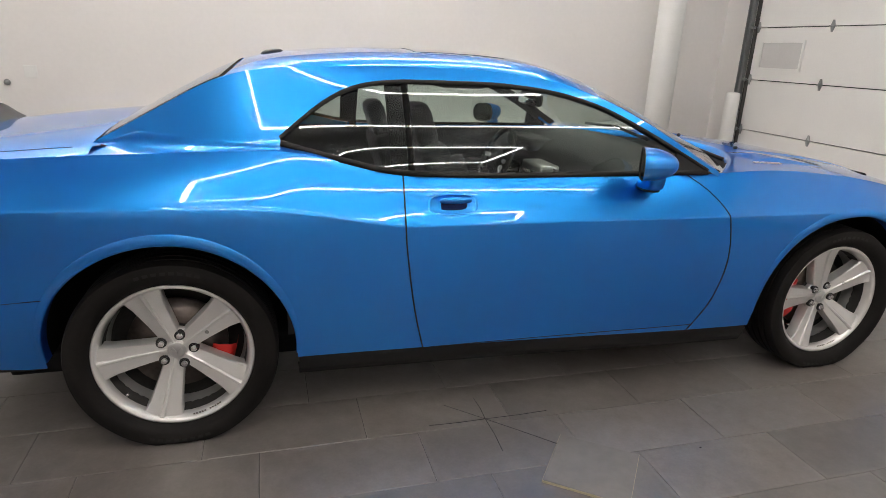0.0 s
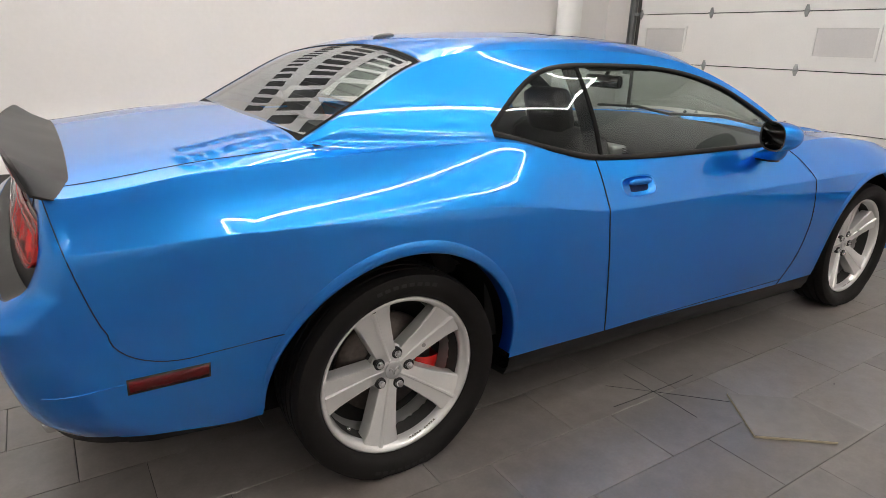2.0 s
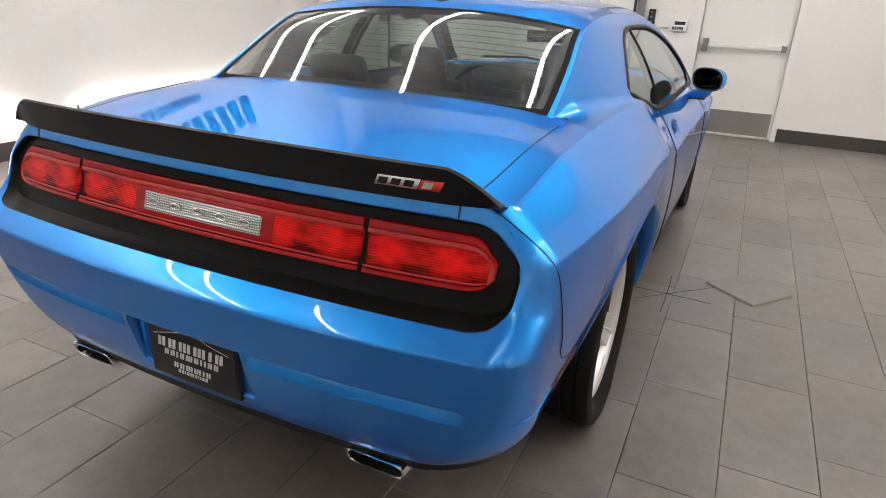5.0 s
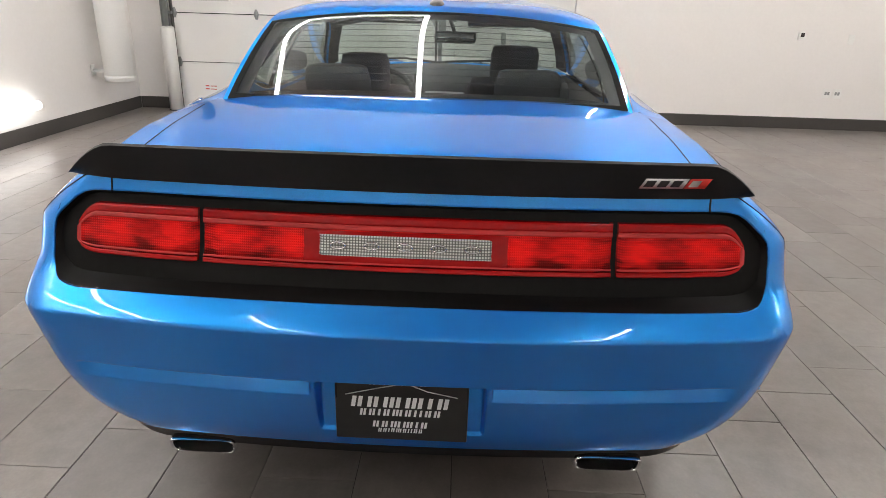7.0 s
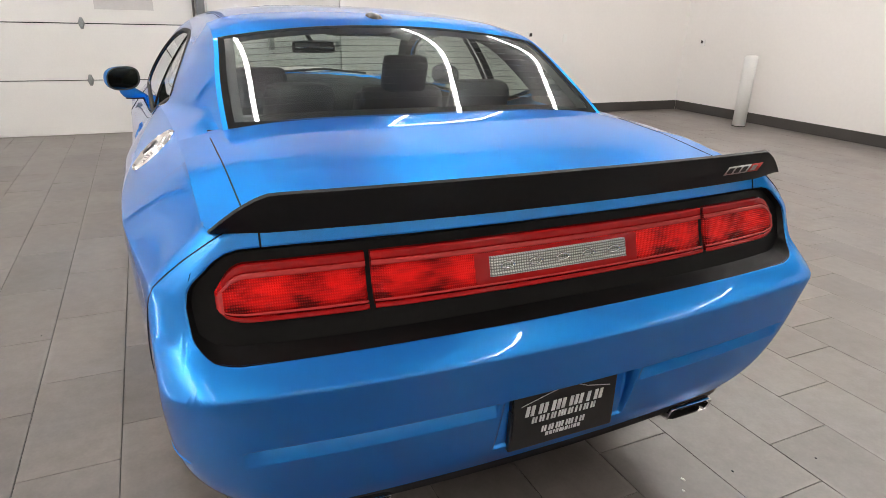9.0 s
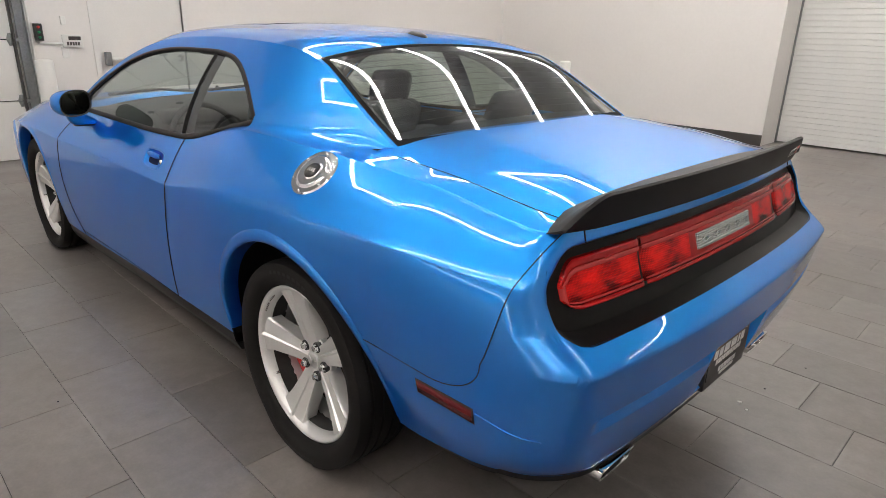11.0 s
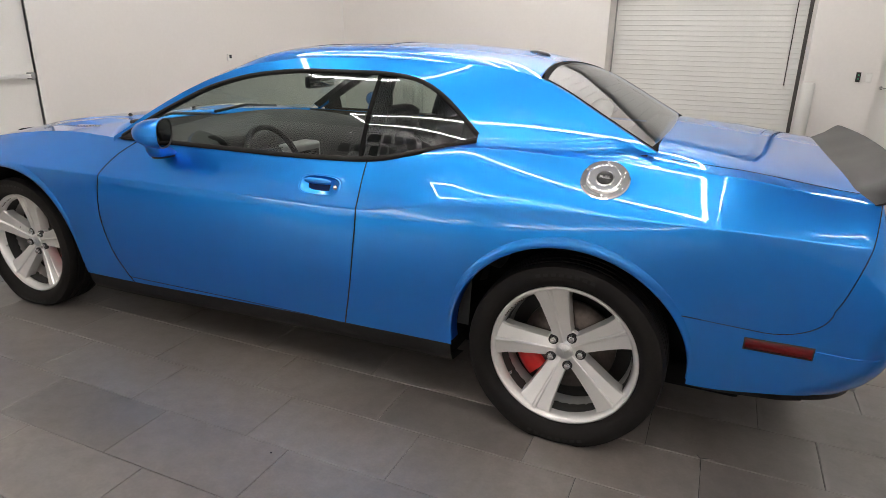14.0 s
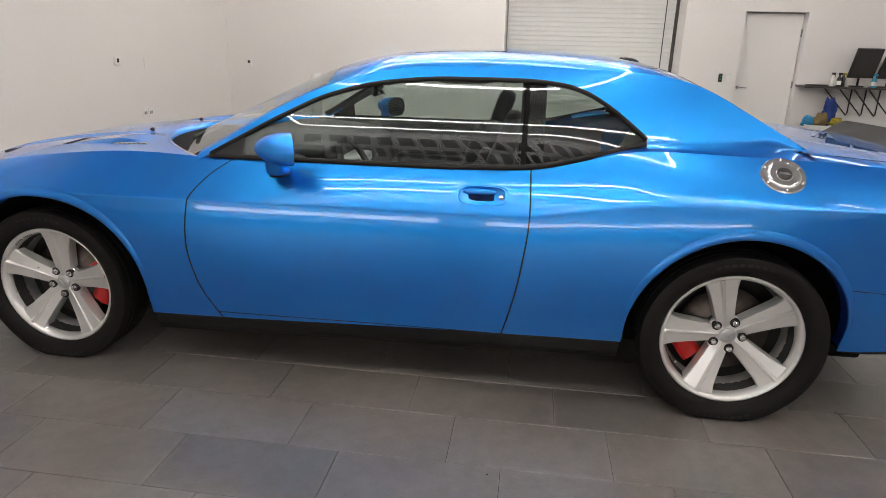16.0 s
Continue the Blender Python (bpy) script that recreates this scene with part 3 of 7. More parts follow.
def tail_levels():
    zs0 = side_rows(X0, sill_z(X0))
    zb1, zc1, zt1 = 0.368, 0.90, 1.006
    out = []
    for z in zs0:
        if z <= crease_z(X0):
            out.append((z, zb1 + (z - zs0[0]) / (crease_z(X0) - zs0[0]) * (zc1 - zb1)))
        else:
            out.append((z, zc1 + (z - crease_z(X0)) / (shoulder_z(X0) - crease_z(X0)) * (zt1 - zc1)))
    fine = []
    for (a, b), (c, d) in zip(out, out[1:]):
        m = max(1, round((d - b) / (0.003 if 0.53 < b < 0.60 or 0.41 < b < 0.44 else 0.007)))
        fine += [(a + (c - a) * k / m, b + (d - b) * k / m) for k in range(m)]
    return fine + [out[-1]]


LEVELS = tail_levels()


def tail_section(z0, z1, t):
    """A point of the rear end: t from 0 at the side to 1 at the middle."""
    a = t * math.pi / 2
    dx, dy = -math.sin(a), math.cos(a)
    lo, hi = 0.3, 1.5
    for _ in range(26):
        mid = (lo + hi) / 2
        if corner_field(X0 + dx * mid, dy * mid, z0, z1) < 0:
            lo = mid
        else:
            hi = mid
    x, y = X0 + dx * lo, dy * lo
    s = ease((X0 - x) / 0.42)
    z = z0 + (z1 - z0) * s
    return x, y, z + tail_lift(y, z) * min(1.0, (X0 - x) / 0.38)


def tail_x(y, z):
    """Where the rear end lies behind a point of the tail's face."""
    zz = z
    for _ in range(4):
        zz = z - tail_lift(y, zz)
    z0 = float(np.interp(zz, [b for _, b in LEVELS], [a for a, _ in LEVELS]))
    lo, hi = -1.2, X0
    for _ in range(22):
        mid = (lo + hi) / 2
        if corner_field(mid, y, z0, zz) < 0:
            hi = mid
        else:
            lo = mid
    return hi


def nose_section(z, t, n=3.0):
    a = t * math.pi / 2
    w = side(X1, z)
    depth = 0.50 - 0.10 * abs(z - 0.62) / 0.35
    f = max(0.0, math.sin(a)) ** (2 / n)
    return X1 + depth * f, w * max(0.0, math.cos(a)) ** (2 / n), z if z < 0.55 else 0.55 + (z - 0.55) * (1 - 0.42 * f)


car = thing("car", "glossy metallic blue two-door muscle coupe parked on grey tiles", "car")

# painted panels, each side
for sgn in (1, -1):
    bm = edged_panel(bmesh.new(), sgn, lambda z: door_rear(z) + 0.003, lambda z: door_front(z) - 0.003, 120)
    hollow = [f for f in bm.faces if any(cup_reach(v.co.x, v.co.z) < 0.90 for v in f.verts)]
    bmesh.ops.delete(bm, geom=hollow, context="FACES")
    door = part("door", bm, PAINT, car, "blue coupe door")
    bm = bmesh.new()
    edged_panel(bm, sgn, ARCH, lambda z: door_rear(z) - 0.003, 18)
    side_strip(bm, sgn, arch_columns(0, -ARCH, ARCH), bottom=lambda x: max(AXLE, lower_edge(x)))
    side_strip(bm, sgn, frange(X0, -ARCH, 2))
    bmesh.ops.remove_doubles(bm, verts=bm.verts, dist=2e-4)
    part("quarter_panel", bm, PAINT, car)
    bm = bmesh.new()
    edged_panel(bm, sgn, lambda z: door_front(z) + 0.003, WB - FRONT_R, 18)
    side_strip(bm, sgn, arch_columns(WB, WB - FRONT_R, WB + ARCH), bottom=lambda x: max(AXLE, lower_edge(x)))
    side_strip(bm, sgn, frange(WB + ARCH, X1, 2))
    bmesh.ops.remove_doubles(bm, verts=bm.verts, dist=2e-4)
    part("front_fender", bm, PAINT, car)

    # rolled lips round the wheel openings
    for c in (0.0, WB):
        lip, rows = bmesh.new(), []
        for k in range(57):
            a = math.pi * (k / 56 * 1.04 - 0.02)
            row = []
            fade = max(0.0, math.sin(a)) ** 0.6
            for dr, dy in ((0.036 * fade + 0.002, 0.0006), (0.028 * fade + 0.001, 0.0045 * fade), (0.008 * fade, 0.006 * fade), (-0.002, 0.003 * fade), (-0.004, -0.006), (-0.004, -0.06)):
                x, z = arch_point(c, a, dr)
                row.append((x, sgn * (side(x, max(z, sill_z(x))) + dy), z))
            rows.append(row)
        part("wheel_arch_lip", grid_into(lip, rows), PAINT, car)
        liner, rows = bmesh.new(), []
        for k in range(33):
            a = math.pi * (k / 32 * 1.08 - 0.04)
            rim_x, rim_z = arch_point(c, a, 0.0)
            rim_y = side(rim_x, max(rim_z, sill_z(rim_x))) - 0.012
            rows.append([(*p[:1], sgn * y, p[1]) for p, y in ((arch_point(c, a, 0.0), rim_y), (arch_point(c, a, 0.02), 0.8), (arch_point(c, a, 0.02), 0.56), (arch_point(c, a, 0.10 - ARCH), 0.55))])
        part("arch_liner", grid_into(liner, rows), BLACK_MATTE, car, "black plastic wheel arch liner")

    # black sill under the door
    rows = []
    for x in frange(ARCH + 0.005, WB - FRONT_R - 0.01, 30):
        zt = sill_z(x)
        y = side(x, zt)
        rows.append([(x, sgn * (y - 0.004), zt + 0.004), (x, sgn * (y - 0.002), zt - 0.006), (x, sgn * (y - 0.010), zt - 0.045),
                     (x, sgn * (y - 0.03), zt - 0.085), (x, sgn * (y - 0.15), zt - 0.10)])
    part("sill", grid_into(bmesh.new(), rows), BLACK_SATIN, car, "black plastic sill strip")

# rear bumper and tail: rows follow the outline of the lamp recess
PANW, YC = 0.826, 0.848
pan_low = curve([0, 0.5, 0.74, 0.785, 0.812, 0.822, PANW], [0.771, 0.771, 0.772, 0.779, 0.799, 0.818, 0.868])
pan_top = curve([0, 0.6, 0.725, 0.755, 0.79, 0.820, PANW], [0.974, 0.974, 0.972, 0.962, 0.934, 0.902, 0.872])
HALF = 30
ts = [1 - abs(1 - k / HALF) for k in range(2 * HALF + 1)]
z1s = [b for _, b in LEVELS]
KL = min(range(len(z1s)), key=lambda k: abs(z1s[k] - 0.785))
KT = min(range(len(z1s)), key=lambda k: abs(z1s[k] - 0.965))
face_y = frange(0.0, 0.180, 4) + [0.187, 0.190, 0.194, 0.200, 0.205, 0.208, 0.212] + frange(0.25, 0.66, 9) + [0.69, 0.72, 0.745, 0.765, 0.78, 0.79, 0.80, 0.806, 0.811, 0.815, 0.819, 0.822, 0.8245, PANW, 0.835, YC]


def narrow(k):
    """How far the tail's face narrows on level k."""
    z0, z1 = LEVELS[k]
    return min(1.0, (CORNER_W(z1) - 0.030) / YC)


def face_point(k, y):
    """A point of the tail's face on level k."""
    z1 = z1s[k]
    z = z1 + tail_lift(y, z1)
    f = 1.0 if y <= PANW else (YC - y) / (YC - PANW)
    up = max(0, k - KT) / (len(z1s) - 1 - KT)
    down = min(1.0, 2.2 * max(0, KL - k) / KL)
    down *= down * (3 - 2 * down)
    y *= f * (1 + (narrow(len(z1s) - 1) - 1) * up + (narrow(k) - 1) * down) + (1 - f) * narrow(k)
    q = min(y, PANW)
    zl, zt = z1s[KL] + tail_lift(y, z1s[KL]), z1s[KT] + tail_lift(y, z1s[KT])
    zm = float(np.interp(z, [0.30, 0.66, zl, zt, 1.006], [0.30, 0.66, pan_low(q), pan_top(q), 1.006]))
    z += (zm - z) * f
    return tail_x(y, z), y, z


WRAP = 32
rows = []
for k, (z0, z1) in enumerate(LEVELS):
    lo, hi = 0.0, 1.0
    for _ in range(24):
        mid = (lo + hi) / 2
        if tail_section(z0, z1, mid)[1] > YC * narrow(k):
            lo = mid
        else:
            hi = mid
    half = [tail_section(z0, z1, hi * (1 - (1 - j / WRAP) ** 2.0)) for j in range(WRAP)] + [face_point(k, y) for y in face_y[::-1]]
    rows.append(half + [(x, -y, z) for x, y, z in half[-2::-1]])
tuck = [min(1.0, max(0.0, (X0 - x) / 0.30)) for x, y, z in rows[0]]
low = [(x + 0.16 * f, y * (1 - 0.05 - 0.05 * f), z - 0.02 - 0.04 * f) for (x, y, z), f in zip(rows[0], tuck)]
bm = bmesh.new()
grid = [[bm.verts.new(p) for p in r] for r in rows]
NC = len(rows[0])
first = WRAP + 2
for k in range(len(rows) - 1):
    for j in range(NC - 1):
        if KL <= k < KT and first <= j < NC - 1 - first:
            continue
        bm.faces.new((grid[k][j], grid[k][j + 1], grid[k + 1][j + 1], grid[k + 1][j]))
bmesh.ops.delete(bm, geom=[v for v in bm.verts if not v.link_faces], context="VERTS")
bumper = part("rear_bumper", bm, PAINT, car, "blue rear bumper with a full-width lamp recess")
LA, LB = np.array([a for a, _ in LEVELS]), np.array([b for _, b in LEVELS])


def tail_field(x, y, z):
    """Zero on the rear end's skin, growing outwards."""
    e = ease((X0 - x) / 0.42)
    zz = LA + (LB - LA) * e
    w = np.clip((zz - 0.45) / 0.2, 0, 1) * np.clip((0.90 - zz) / 0.12, 0, 1)
    zz = zz + 0.010 * w * min(1.0, abs(y) / 0.90) ** 2.5 * min(1.0, max(0.0, (X0 - x) / 0.38))
    z1 = float(np.interp(z, zz, LB))
    return corner_field(x, y, float(np.interp(z1, LB, LA)), z1)


normals = []
for v in bumper.data.vertices:
    x, y, z = v.co
    h = 0.002
    g = Vector((tail_field(x + h, y, z) - tail_field(x - h, y, z), tail_field(x, y + h, z) - tail_field(x, y - h, z), tail_field(x, y, z + h) - tail_field(x, y, z - h)))
    normals.append(g.normalized() if g.length > 1e-9 else Vector((-1, 0, 0)))
bumper.data.normals_split_custom_set_from_vertices(normals)
part("rear_valance", grid_into(bmesh.new(), [[(x + 0.010 * f, y * 0.985, z + 0.002) for (x, y, z), f in zip(rows[0], tuck)], [(x + 0.015 * f, y * 0.975, z - 0.012 - 0.023 * f) for (x, y, z), f in zip(rows[0], tuck)], low]), BLACK_SATIN, car, "black lower valance")

# nose
rows = []
for z in side_rows(X1, sill_z(X1)):
    row = []
    for k, t in enumerate(ts):
        x, y, zz = nose_section(z, t)
        row.append((x, y if k <= HALF else -y, zz))
    rows.append(row)
part("front_bumper", grid_into(bmesh.new(), rows), PAINT, car)
rows = [[(nose_section(z, 1 - abs(y) / 0.9 * 0.55)[0] + 0.006, y, z) for y in frange(-0.74, 0.74, 20)] for z in frange(0.60, 0.78, 5)]
part("grille", grid_into(bmesh.new(), rows), BLACK_MATTE, car, "black grille")
for y in (-0.66, -0.48, 0.48, 0.66):
    bm = bmesh.new()
    bmesh.ops.create_uvsphere(bm, u_segments=20, v_segments=10, radius=0.075)
    for v in bm.verts:
        v.co = Vector((v.co.x * 0.4 + nose_section(0.7, 1 - abs(y) / 0.9 * 0.55)[0] + 0.004, v.co.y + y, v.co.z + 0.70))
    part("headlamp", bm, CLEAR_LENS, car, "round clear headlamp")


top_row = sorted(tail_section(*LEVELS[-1], t) for t in frange(0.0, 0.7, 80))


def deck_edge(x):
    """The outer edge of the deck or hood: half width and height."""
    if x >= X0:
        return shoulder_y(x), shoulder_z(x)
    return float(np.interp(x, [p[0] for p in top_row], [p[1] for p in top_row])), float(np.interp(x, [p[0] for p in top_row], [p[2] for p in top_row]))


def shelf_z(x, y, top):
    """Height across the hood or deck between the shoulders."""
    ys, zs = deck_edge(x)
    p = 4.6 if x < 1 else 2.8
    return zs + (top - zs) * (1 - min(1.0, abs(y) / ys) ** p)


def top_patch(x0, x1, nx, y0, y1, ny, lift=0.0):
    rows = []
    for x in frange(x0, x1, nx):
        f, e = shoulder_y(x) / 0.8, deck_edge(x)[0]
        a, b = [math.copysign(e, y) if abs(y) == 0.8 else y * f for y in (y0, y1)]
        rows.append([(x, y, shelf_z(x, y, deck_z(x)) + lift) for y in frange(a, b, ny)])
    return grid_into(bmesh.new(), rows)


LID = 0.715
TAILX = -0.905
part("trunk_lid", top_patch(TAILX, -0.20, 26, -LID, LID, 30), PAINT, car, "blue trunk lid")
for sgn in (1, -1):
    part("deck_side", top_patch(TAILX, -0.22, 30, sgn * LID, sgn * 0.8, 8), PAINT, car)
    rows = []
    for x in frange(0.38, 0.60, 10):
        ys, zs = shoulder_y(x), shoulder_z(x)
        yc, zc = cabin(x, zs + 0.012) - 0.002, zs + 0.012
        rows.append([(x, sgn * ys, zs), (x, sgn * (ys * 0.6 + yc * 0.4), zs + 0.003), (x, sgn * yc, zc), (x, sgn * (yc - 0.05), zc - 0.02)])
    part("quarter_ledge", grid_into(bmesh.new(), rows), PAINT, car)
part("deck_front", top_patch(-0.197, -0.10, 4, -LID, LID, 20, -0.002), BLACK_MATTE, car, "black ledge under the rear window")

# hood with raised centre and two scoops
def hood_edge(y):
    return 2.72 - 0.32 * (min(0.8, abs(y)) / 0.66) ** 2.2


def step(v):
    v = min(1.0, max(0.0, v))
    return v * v * (3 - 2 * v)


def hood_z(x, y):
    """The hood with its raised middle and two scoops."""
    a = abs(y)
    bulge = 0.010 * step((0.34 - a) / 0.06) * step((x - 2.6) / 0.3)
    scoop = 0.020 * step((0.585 - a) / 0.02) * step((a - 0.30) / 0.14) * step((x - 2.62) / 0.16) * step((3.12 - x) / 0.40)
    return shelf_z(x, y, deck_z(x) - 0.012) + bulge + scoop


rows = []
for i in range(49):
    row = []
    for y in frange(-0.8, 0.8, 108):
        x = hood_edge(y) + (3.80 - hood_edge(y)) * i / 48
        yy = y * (shoulder_y(x) / 0.8)
        row.append((x, yy, hood_z(x, yy)))
    rows.append(row)
rows.insert(0, [(x - 0.006, y, z - 0.035) for x, y, z in rows[0]])
part("hood", grid_into(bmesh.new(), rows), PAINT, car, "blue hood with two scoops")
for sgn in (1, -1):
    rows = [[(x, sgn * y, hood_z(x, y) + 0.002) for y in frange(0.38, 0.55, 8)] for x in (3.05, 3.07, 3.09)]
    part("scoop_opening", grid_into(bmesh.new(), rows), BLACK_MATTE, car)
    for k in range(7):
        x = 2.60 + 0.023 * k
        z = hood_z(x, 0.62)
        part("hood_badge", box(x, x + (0.016 if k != 1 else 0.008), sgn * 0.622 - 0.010, sgn * 0.622 + 0.010, z - 0.002, z + 0.005), SILVER_TRIM, car, "silver engine badge mark beside the hood scoop", smooth=False)
    bm = bmesh.new()
    lathe_into(bm, [(0.0001, 0.0), (0.011, 0.002), (0.012, 0.010), (0.007, 0.016), (0.0001, 0.018)], 14, "z", (2.80, sgn * 0.25, hood_z(2.80, 0.25)))
    part("washer_nozzle", bm, BLACK_TRIM, car)

# cowl at the foot of the windscreen
rows = []
for y in frange(-0.80, 0.80, 24):
    b = 0.08 * (y / 0.8) ** 2
    rows.append([(2.26 - b, y, 0.960 + 0.02 * (1 - (y / 0.8) ** 2)), (2.36 - b, y, 0.945 + 0.02 * (1 - (y / 0.8) ** 2)), (max(2.37 - b, hood_edge(y) + 0.01), y, 0.940 + 0.02 * (1 - (y / 0.8) ** 2))])
part("cowl", grid_into(bmesh.new(), rows), BLACK_MATTE, car, "black slatted cowl panel")
for y0, y1 in ((-0.62, 0.02), (0.0, 0.62)):
    part("wiper", tube([(2.42, y0, 1.0), (2.40, (y0 + y1) / 2, 1.035), (2.36, y1, 1.02)], 0.009, 6), BLACK_TRIM, car, "black wiper arm")

# roof, glass and pillars
ROOF_REAR, ROOF_FRONT = 0.215, 1.70


def roof_point(x, s):
    """A point across the roof: s from -1 to 1 between the rails."""
    zr, zt = rail_z(x), roof_z(x)
    y = s * cabin(x, zr)
    round_ = 0.40 * ease((x - 0.18) / 0.30) * ease((1.70 - x) / 0.25)
    return (x, y, zr + (zt - zr) * (1 - (1 - round_) * abs(s) ** 2.3 - round_ * abs(s) ** 12))


def roof_patch(x0, x1, nx, s0, s1, ns, lift=0.0, bow0=0.0, bow1=0.0):
    rows = []
    for i in range(nx + 1):
        row = []
        for s in frange(s0, s1, ns):
            a, b = x0 + bow0 * (1 - s * s), x1 + bow1 * (1 - s * s)
            p = roof_point(a + (b - a) * i / nx, s)
            row.append((p[0], p[1], p[2] + lift))
        rows.append(row)
    return grid_into(bmesh.new(), rows)


part("roof", roof_patch(ROOF_REAR, ROOF_FRONT, 44, -1, 1, 36, 0, 0.06, 0.05), PAINT, car, "blue roof panel")
part("headlining", roof_patch(ROOF_REAR + 0.02, ROOF_FRONT - 0.02, 20, -0.97, 0.97, 14, -0.035, 0.06, 0.05), HEADLINER, car, "grey fabric headlining")
part("sunroof", roof_patch(0.98, 1.40, 10, -0.60, 0.60, 12, 0.0015), DARK_GLASS, car, "dark glass sunroof panel")
rear_pane = part("rear_window", roof_patch(-0.225, ROOF_REAR - 0.006, 28, -0.972, 0.972, 30, 0, -0.03, 0.06), REAR_GLASS, car, "tinted curved rear window")
rear_pane.visible_shadow = False
screen = part("windscreen", roof_patch(ROOF_FRONT + 0.006, 2.295, 24, -0.965, 0.965, 26, 0, 0.05, 0.15), CLEAR_GLASS, car, "clear windscreen")
screen.visible_shadow = False
# black border of the rear window
for s0, s1 in ((-0.978, -0.946), (0.946, 0.978)):
    part("glass_border", roof_patch(-0.225, ROOF_REAR - 0.006, 20, s0, s1, 3, 0.0012, -0.03 * 0.1, 0.06 * 0.1), BLACK_MATTE, car, "black border of the rear window")
part("glass_border", roof_patch(0.190, ROOF_REAR - 0.006, 3, -0.946, 0.946, 20, 0.0012, 0.06, 0.06), BLACK_MATTE, car, "black border of the rear window")
part("glass_border", roof_patch(-0.225, -0.200, 3, -0.946, 0.946, 20, 0.0012, -0.03, -0.03), BLACK_MATTE, car, "black border of the rear window")
for k in range(10):
    x = -0.14 + k * 0.034
    part("defroster_line", tube([roof_point(x, s)[:2] + (roof_point(x, s)[2] - 0.004,) for s in frange(-0.88, 0.88, 12)], 0.0010, 4), DARK_STEEL, rear_pane)

for sgn in (1, -1):
    # sail panel behind the quarter window
    bm = bmesh.new()
    cols = []
    for x in frange(-0.30, 0.40, 40):
        zb = shoulder_z(x)
        zr = max(rail_z(x), zb + 0.004)
        out = shoulder_y(x) - cabin(x, zb)
        h1, h2 = min(0.26 * out, 0.22 * (zr - zb)), min(0.75 * out + 0.010, 0.62 * (zr - zb))
        col = []
        for k in range(13):
            # tight fold from the haunch into the upright panel
            e = k / 12
            z = zb + 2 * e * (1 - e) * h1 + e * e * h2
            col.append((x, sgn * (cabin(x, z) + out * ((1 - e) ** 2 + 0.20 * e * (1 - e))), z))
        for k in range(1, 21):
            z = zb + h2 + (zr - zb - h2) * k / 20
            col.append((x, sgn * cabin(x, z), z))
        cols.append(col)
    grid_into(bm, cols)
    cols = []
    for x in frange(0.40, 0.95, 24):
        zb, zr = max(belt_z(x) + 0.0, top_z(x)) if x < 0.95 else top_z(x), rail_z(x)
        col = []
        for k in range(15):
            z = zb + (zr - zb) * k / 14
            col.append((x, sgn * cabin(x, z), z))
        cols.append(col)
    grid_into(bm, cols)
    cols = []
    for x in frange(0.95, 2.225, 40):
        zb, zr = max(0.955, top_z(x)), max(0.960, rail_z(x))
        cols.append([(x, sgn * cabin(x, zb + (zr - zb) * k / 6), zb + (zr - zb) * k / 6) for k in range(7)])
    grid_into(bm, cols)
    # windscreen pillar's front face
    cols = []
    for x in frange(ROOF_FRONT, 2.225, 16):
        cols.append([roof_point(x, sgn * s) for s in (0.955, 0.975, 1.0)])
    grid_into(bm, cols)
    cols = []
    for x in frange(-0.24, ROOF_REAR, 16):
        cols.append([roof_point(x, sgn * s) for s in (0.974, 0.987, 1.0)])
    grid_into(bm, cols)
    bmesh.ops.remove_doubles(bm, verts=bm.verts, dist=1e-4)
    part("roof_pillar", bm, PAINT, car, "blue sail panel and roof rail")

    # dark fabric inside of the pillars and the roof rail
    bm = bmesh.new()
    grid_into(bm, [[(x, sgn * (cabin(x, z) - 0.030), z) for z in frange(min(1.05, rail_z(x) - 0.01), rail_z(x) - 0.008, 6)] for x in frange(-0.20, 0.40, 16)])
    grid_into(bm, [[(x, sgn * (cabin(x, z) - 0.030), z) for z in frange(max(belt_z(x), top_z(x)) - 0.012, rail_z(x) - 0.006, 3)] for x in frange(0.40, 2.10, 40)])
    grid_into(bm, [[(p[0], p[1], p[2] - 0.020) for p in (roof_point(x, sgn * s_) for s_ in (0.90, 0.95, 0.985))] for x in frange(-0.20, 0.24, 12)])
    grid_into(bm, [[(p[0], p[1], p[2] - 0.018) for p in (roof_point(x, sgn * s_) for s_ in (0.90, 0.95, 0.985))] for x in frange(1.66, 2.20, 12)])
    part("pillar_trim", bm, PILLAR_CLOTH, car, "dark fabric pillar trim")

    # side panes and their black surround
    def pane(x0, x1, n, grow=0.0, sink=0.006):
        cols = []
        for x in frange(x0, x1, n):
            zb, zt = belt_z(x) + 0.0, max(belt_z(x) + 0.001, top_z(x))
            cols.append([(x, sgn * (cabin(x, zb + (zt - zb) * k / 8) - sink), zb + (zt - zb) * k / 8) for k in range(9)])
        return grid_into(bmesh.new(), cols)
    q = part("quarter_window", pane(0.40, 0.865, 16), SIDE_GLASS, car, "tinted quarter window")
    d = part("door_window", pane(0.875, 2.17, 34), SIDE_GLASS, car, "tinted door window")
    q.visible_shadow = d.visible_shadow = False

    cols = []
    for x in frange(0.792, 0.862, 6):
        zb, zt = belt_z(x), top_z(x)
        cols.append([(x, sgn * (cabin(x, zb + (zt - zb) * k / 8) - 0.009), zb + (zt - zb) * k / 8) for k in range(9)])
    part("pane_border", grid_into(bmesh.new(), cols), BLACK_MATTE, q, "black printed edge of the pane")

    def ring(off):
        xs = frange(0.40, 2.17, 46)
        low_, high = [], []
        for x in xs:
            low_.append((x, belt_z(x)))
            high.append((x, max(belt_z(x), top_z(x))))
        return low_, high
    low_, high = ring(0)
    for name, line, wid in (("belt_trim", low_, -0.018), ("window_trim", high, 0.015)):
        rows = []
